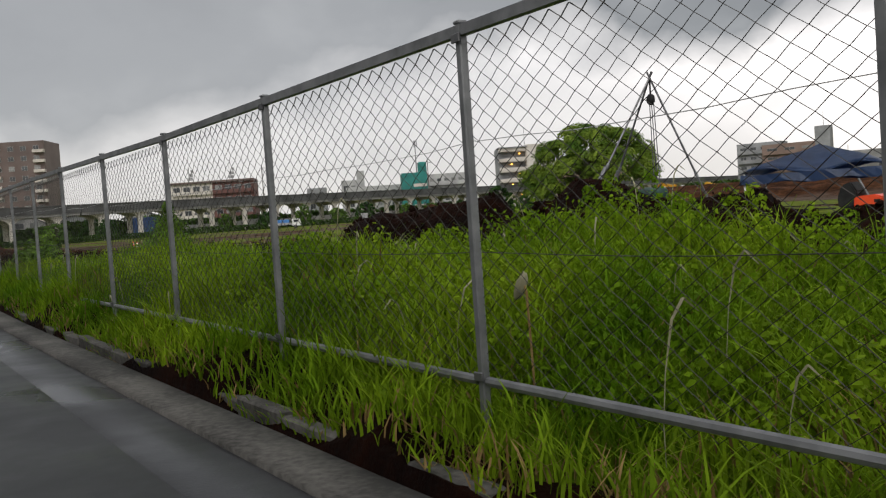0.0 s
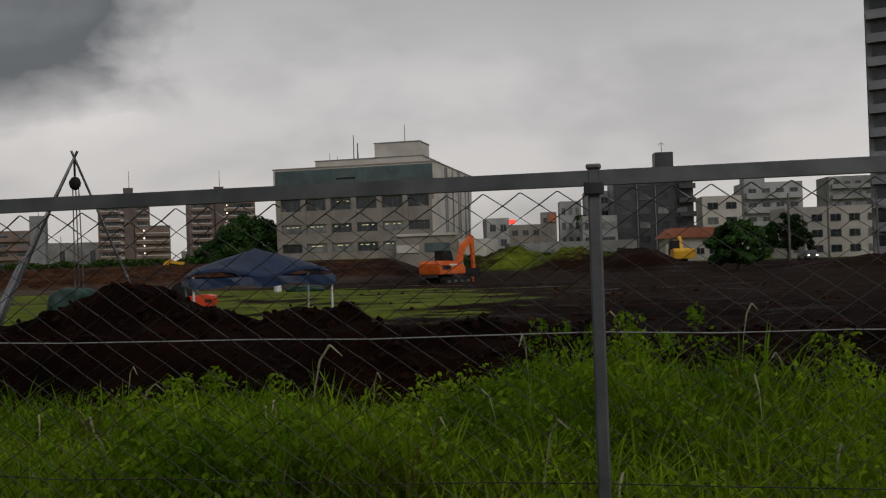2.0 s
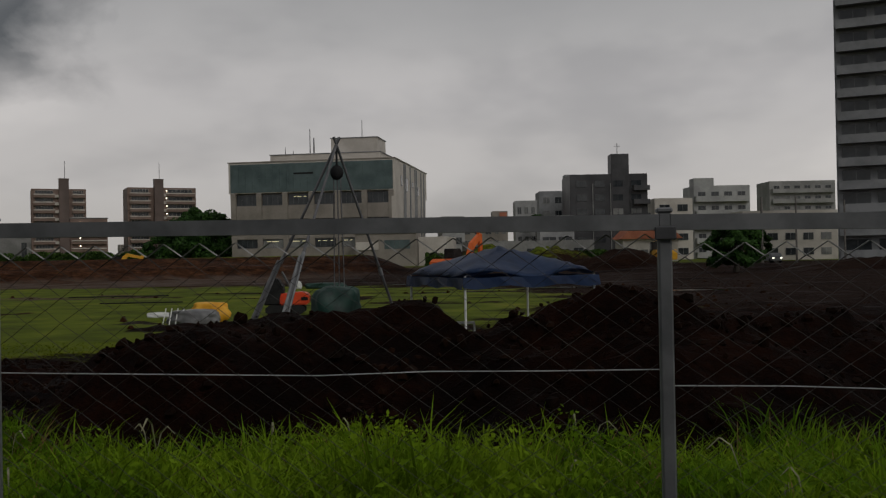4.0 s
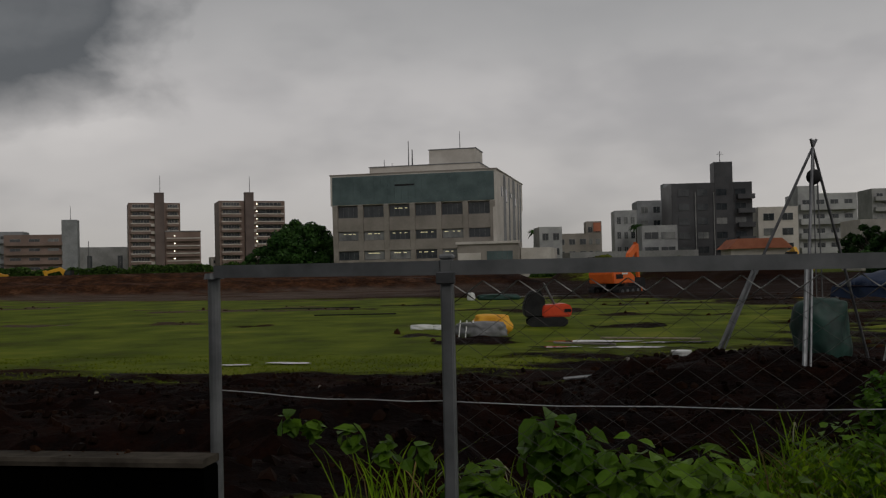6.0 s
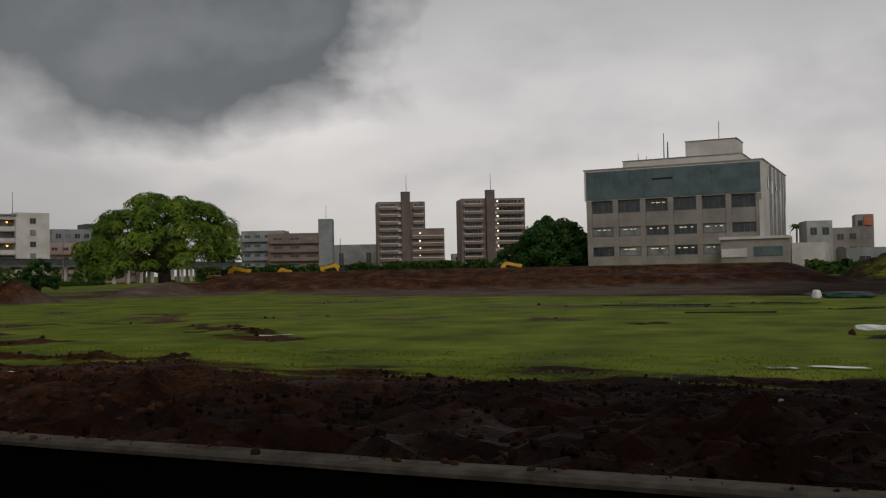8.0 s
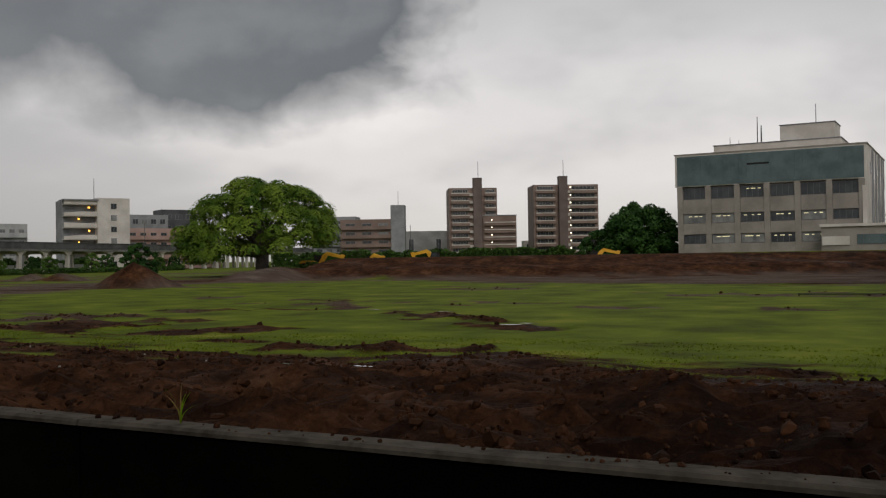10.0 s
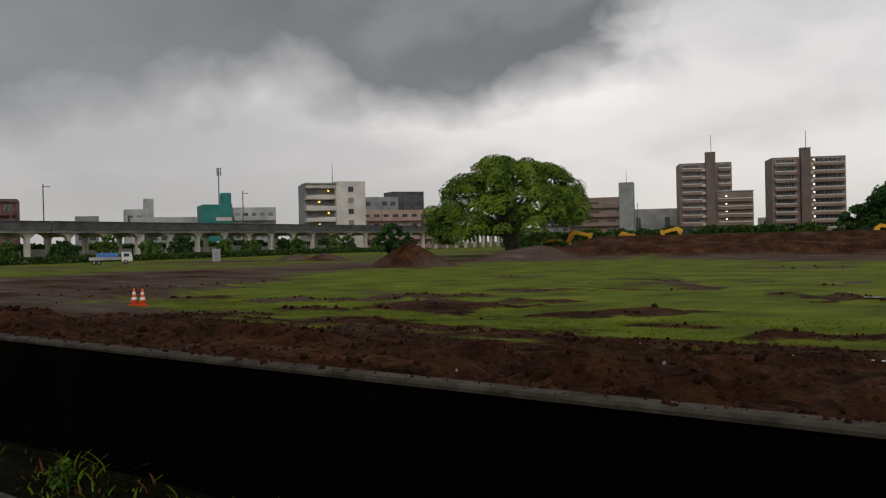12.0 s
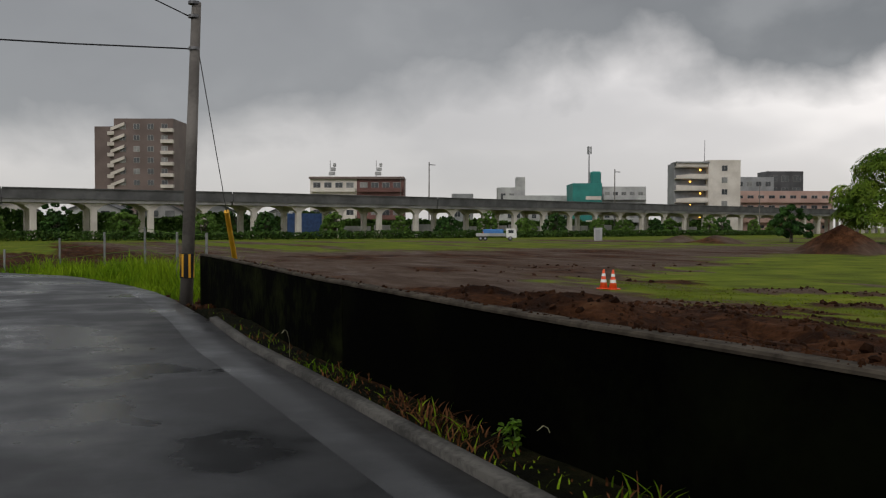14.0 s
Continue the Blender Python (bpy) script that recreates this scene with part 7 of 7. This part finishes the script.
quad = np.stack([c - a * s, c + b * s * 0.7, c + a * s, c - b * s * 0.7], 1).reshape(-1, 3)
soup("hedge", quad.tolist(), (np.arange(len(hy))[:, None] * 4 + np.arange(4)).tolist(), M["hedge"], "long clipped dark green hedge along the viaduct", "hedge")
for k in range(13):
    yy = 66 + 9.0 * k
    xx = float(np.interp(yy, [p[1] for p in VIA], [p[0] for p in VIA])) - 9
    bm = bmesh.new()
    box(bm, 0, 0, 1.0, 0.25, 8.7, 2.0 + 0.4 * (k % 3), 0, 0.02)
    w = part("garden_wall", bm, M["offwhite"])
    w.matrix_basis = pose(xx, yy, 0, 0, 0, math.degrees(math.atan2(15.5, 59)))
    tagged(w, "pale block wall standing behind the viaduct piers", "garden wall", "garden walls")


def hedgerow(label, ax, ay, bx, by, tall, n, seed, leaf=0.42):
    """A ragged row of dark evergreens between two places."""
    rng = np.random.default_rng(seed)
    f = rng.random(n)
    top = tall * (0.62 + 0.6 * fbm(f * 22, f * 0, seed))
    c = np.stack([ax + (bx - ax) * f, ay + (by - ay) * f + rng.uniform(-1.2, 1.2, n), rng.random(n) ** 0.8 * top], 1)
    a = rng.normal(size=(n, 3))
    a /= np.linalg.norm(a, axis=1)[:, None]
    b = np.cross(a, rng.normal(size=(n, 3)))
    b /= np.linalg.norm(b, axis=1)[:, None]
    q = leaf * rng.uniform(0.6, 1.3, (n, 1))
    quad = np.stack([c - a * q, c + b * q * 0.7, c + a * q, c - b * q * 0.7], 1).reshape(-1, 3)
    soup("hedgerow", quad.tolist(), (np.arange(n)[:, None] * 4 + np.arange(4)).tolist(), M["hedge"], label, "hedge")


hedgerow("dark ragged hedgerow at the foot of the apartment towers", -205, 226, -112, 236, 4.6, 15000, 161)
hedgerow("tangled garden trees behind the viaduct piers", -199, -58, -207, 62, 4.4, 16000, 163, 0.5)
hedgerow("tangled garden trees behind the viaduct piers", -207, 62, -238, 185, 3.6, 14000, 164, 0.5)
hedgerow("low dark shrubs in front of the long pale hall", -30, 172, 4, 178, 2.4, 4500, 162)


def cottage(x, y, yaw, w, d, h, roof_m, wall_m):
    c = thing("house", "two-storey house with a tiled gable roof behind the viaduct", "house", pose(x, y, 0, 0, 0, yaw), "houses behind the viaduct")
    bm = bmesh.new()
    prism(bm, [(-w / 2, 0), (w / 2, 0), (w / 2, h), (0, h + 1.7), (-w / 2, h)], 0, d)
    part("wall", bm, M[wall_m], c)
    for s in (-1, 1):
        bm = bmesh.new()
        prism(bm, [(s * (w / 2 + 0.5), h - 0.34), (0, h + 1.72), (0, h + 1.95), (s * (w / 2 + 0.5), h - 0.1)], -0.5, d + 0.5)
        part("roof_slope", bm, M[roof_m], c)
    window_rows(c, w * 0.8, h, 2, 2, 1.6, 1.1, 0, 0, 1.0, 2.6, "steel", "pane", 0, int(abs(y) * 3))


for k, (yy, off, w, wall_m) in enumerate(((-22, 26, 9, "white"), (-6, 34, 8, "offwhite"), (8, 24, 8, "conc_light"), (22, 30, 9, "white"), (32, 20, 7, "offwhite"), (46, 36, 8, "grey"), (58, 24, 8, "white"), (-40, 30, 9, "conc_light"))):
    cottage(float(np.interp(yy, [p[1] for p in VIA], [p[0] for p in VIA])) - off, yy, 70 + 12 * (k % 3), w, 8, 4.6 + 0.4 * (k % 2), "roofdark", wall_m)
for k, yy in enumerate((-45, -30, -14, 2, 14, 28, 44)):
    xx = float(np.interp(yy, [p[1] for p in VIA], [p[0] for p in VIA])) - 12 - 5 * (k % 3)
    broad_tree("tree", "dark garden tree behind the viaduct", xx, yy, 5.2 + (k % 3), 3.2, 70 + k, "leaf_dark", 18, 80, 0.28, 0.18, 0.12)
bs = thing("container", "dark blue shipping container parked under the viaduct", "container", pose(-205.5, 57.0, 0, 0, 0, 74))
bm = bmesh.new()
box(bm, 0, 0, 2.2, 8.0, 3.0, 4.2, 0, 0.05)
part("body", bm, M["tarp"], bs)
for k in range(8):
    bm = bmesh.new()
    box(bm, -3.6 + 1.03 * k, 1.53, 2.2, 0.3, 0.06, 4.0)
    part("rib", bm, M["tarp"], bs)

# wire fence on the far bank
ff = thing("wire_fence", "sagging green wire fence on thin posts along the bank", "fence")
fpts = [(-61.5, 4.1), (-64.0, 4.0), (-66.5, 3.7), (-68.7, 3.0), (-70.4, 2.0), (-71.6, 0.6), (-72.4, -1.2), (-73.0, -3.4)]
for (a, b) in fpts:
    g = ground_z(a, b)
    bm = bmesh.new()
    rod(bm, (a, b, g - 0.1), (a, b, g + 1.25), 0.03, sides=8)
    part("post", bm, M["galv"], ff)
for (a, b), (c, d) in zip(fpts, fpts[1:]):
    for zz in (0.35, 0.65, 0.95, 1.2):
        bm = bmesh.new()
        rod(bm, (a, b, ground_z(a, b) + zz), (c, d, ground_z(c, d) + zz), 0.007, sides=5, caps=False)
        part("strand", bm, M["leaf_mid"], ff)


# palms, a parked car and a far sign light
def palm(x, y, h, seed):
    rnd = random.Random(seed)
    p = thing("palm_tree", "tall thin palm with a tuft of drooping fronds", "palm tree", pose(x, y, 0), "palms behind the office block")
    bm = bmesh.new()
    rod(bm, (0, 0, 0), (0.2, 0, h), 0.28, 0.2, 10)
    part("trunk", bm, M["bark"], p)
    for k in range(18):
        az, lift = k * 2.4, rnd.uniform(-0.5, 1.0)
        bm = bmesh.new()
        prev = None
        for i in range(6):
            f = i / 5
            r, zz = 1.9 * f, h + lift * f * 1.3 - 1.6 * f * f
            w = 0.34 * math.sin(math.pi * min(1, f * 0.85 + 0.12)) + 0.03
            cx, cy = 0.2 + r * math.cos(az), r * math.sin(az)
            row = [bm.verts.new((cx - s * w * math.sin(az), cy + s * w * math.cos(az), zz - 0.12 * abs(s))) for s in (-1, 0, 1)]
            if prev:
                for q in range(2):
                    bm.faces.new((prev[q], prev[q + 1], row[q + 1], row[q]))
            prev = row
        part("frond", bm, M["leaf_dark"], p)


palm(-35.8, 250.0, 11.8, 1)
palm(-9.6, 212.0, 10.8, 2)
palm(-7.6, 211.0, 9.6, 3)
cr = thing("car", "silver hatchback with lit headlamps on the far street", "car", pose(25.4, 141.0, ground_z(25.4, 141), 0, 0, 100))
bm = bmesh.new()
prism(bm, [(-2.0, 0.3), (2.0, 0.3), (2.05, 0.75), (1.2, 0.95), (0.6, 1.45), (-1.3, 1.48), (-2.0, 0.95)], -0.82, 0.82)
bmesh.ops.bevel(bm, geom=list(bm.edges), offset=0.08, segments=2, affect="EDGES")
bd = part("body", bm, M["grey"], cr)
bm = bmesh.new()
prism(bm, [(0.66, 1.38), (1.1, 1.0), (1.12, 1.02), (0.7, 1.42)], -0.7, 0.7)
part("windscreen", bm, M["pane"], bd)
for s in (-1, 1):
    bm = bmesh.new()
    box(bm, -2.03, s * 0.6, 0.72, 0.06, 0.3, 0.16, 0, 0.02)
    part("headlamp", bm, M["lit_white"], bd)
    for wx in (-1.25, 1.25):
        bm = bmesh.new()
        rod(bm, (wx, s * 0.84, 0.32), (wx, s * 0.62, 0.32), 0.32, sides=16)
        part("wheel", bm, M["black"], cr)
sg = thing("sign", "small lit red sign on a post over the roofs", "sign", pose(-29.5, 252.0, 0, 0, 0, 6))
bm = bmesh.new()
rod(bm, (0, 0, 0), (0, 0, 11), 0.15, sides=8)
part("post", bm, M["steel"], sg)
bm = bmesh.new()
box(bm, 0, 0, 11.6, 2.0, 0.3, 1.2, 0, 0.03)
part("panel", bm, M["redlight"], sg)
bm = bmesh.new()
rod(bm, (-46.6, 4.4, ground_z(-46.6, 4.4) - 0.05), (-46.65, 4.4, ground_z(-46.6, 4.4) + 0.32), 0.02, sides=6)
tagged(part("marker_stake", bm, M["stripe"]), "short white marker stake in the soil", "stake")
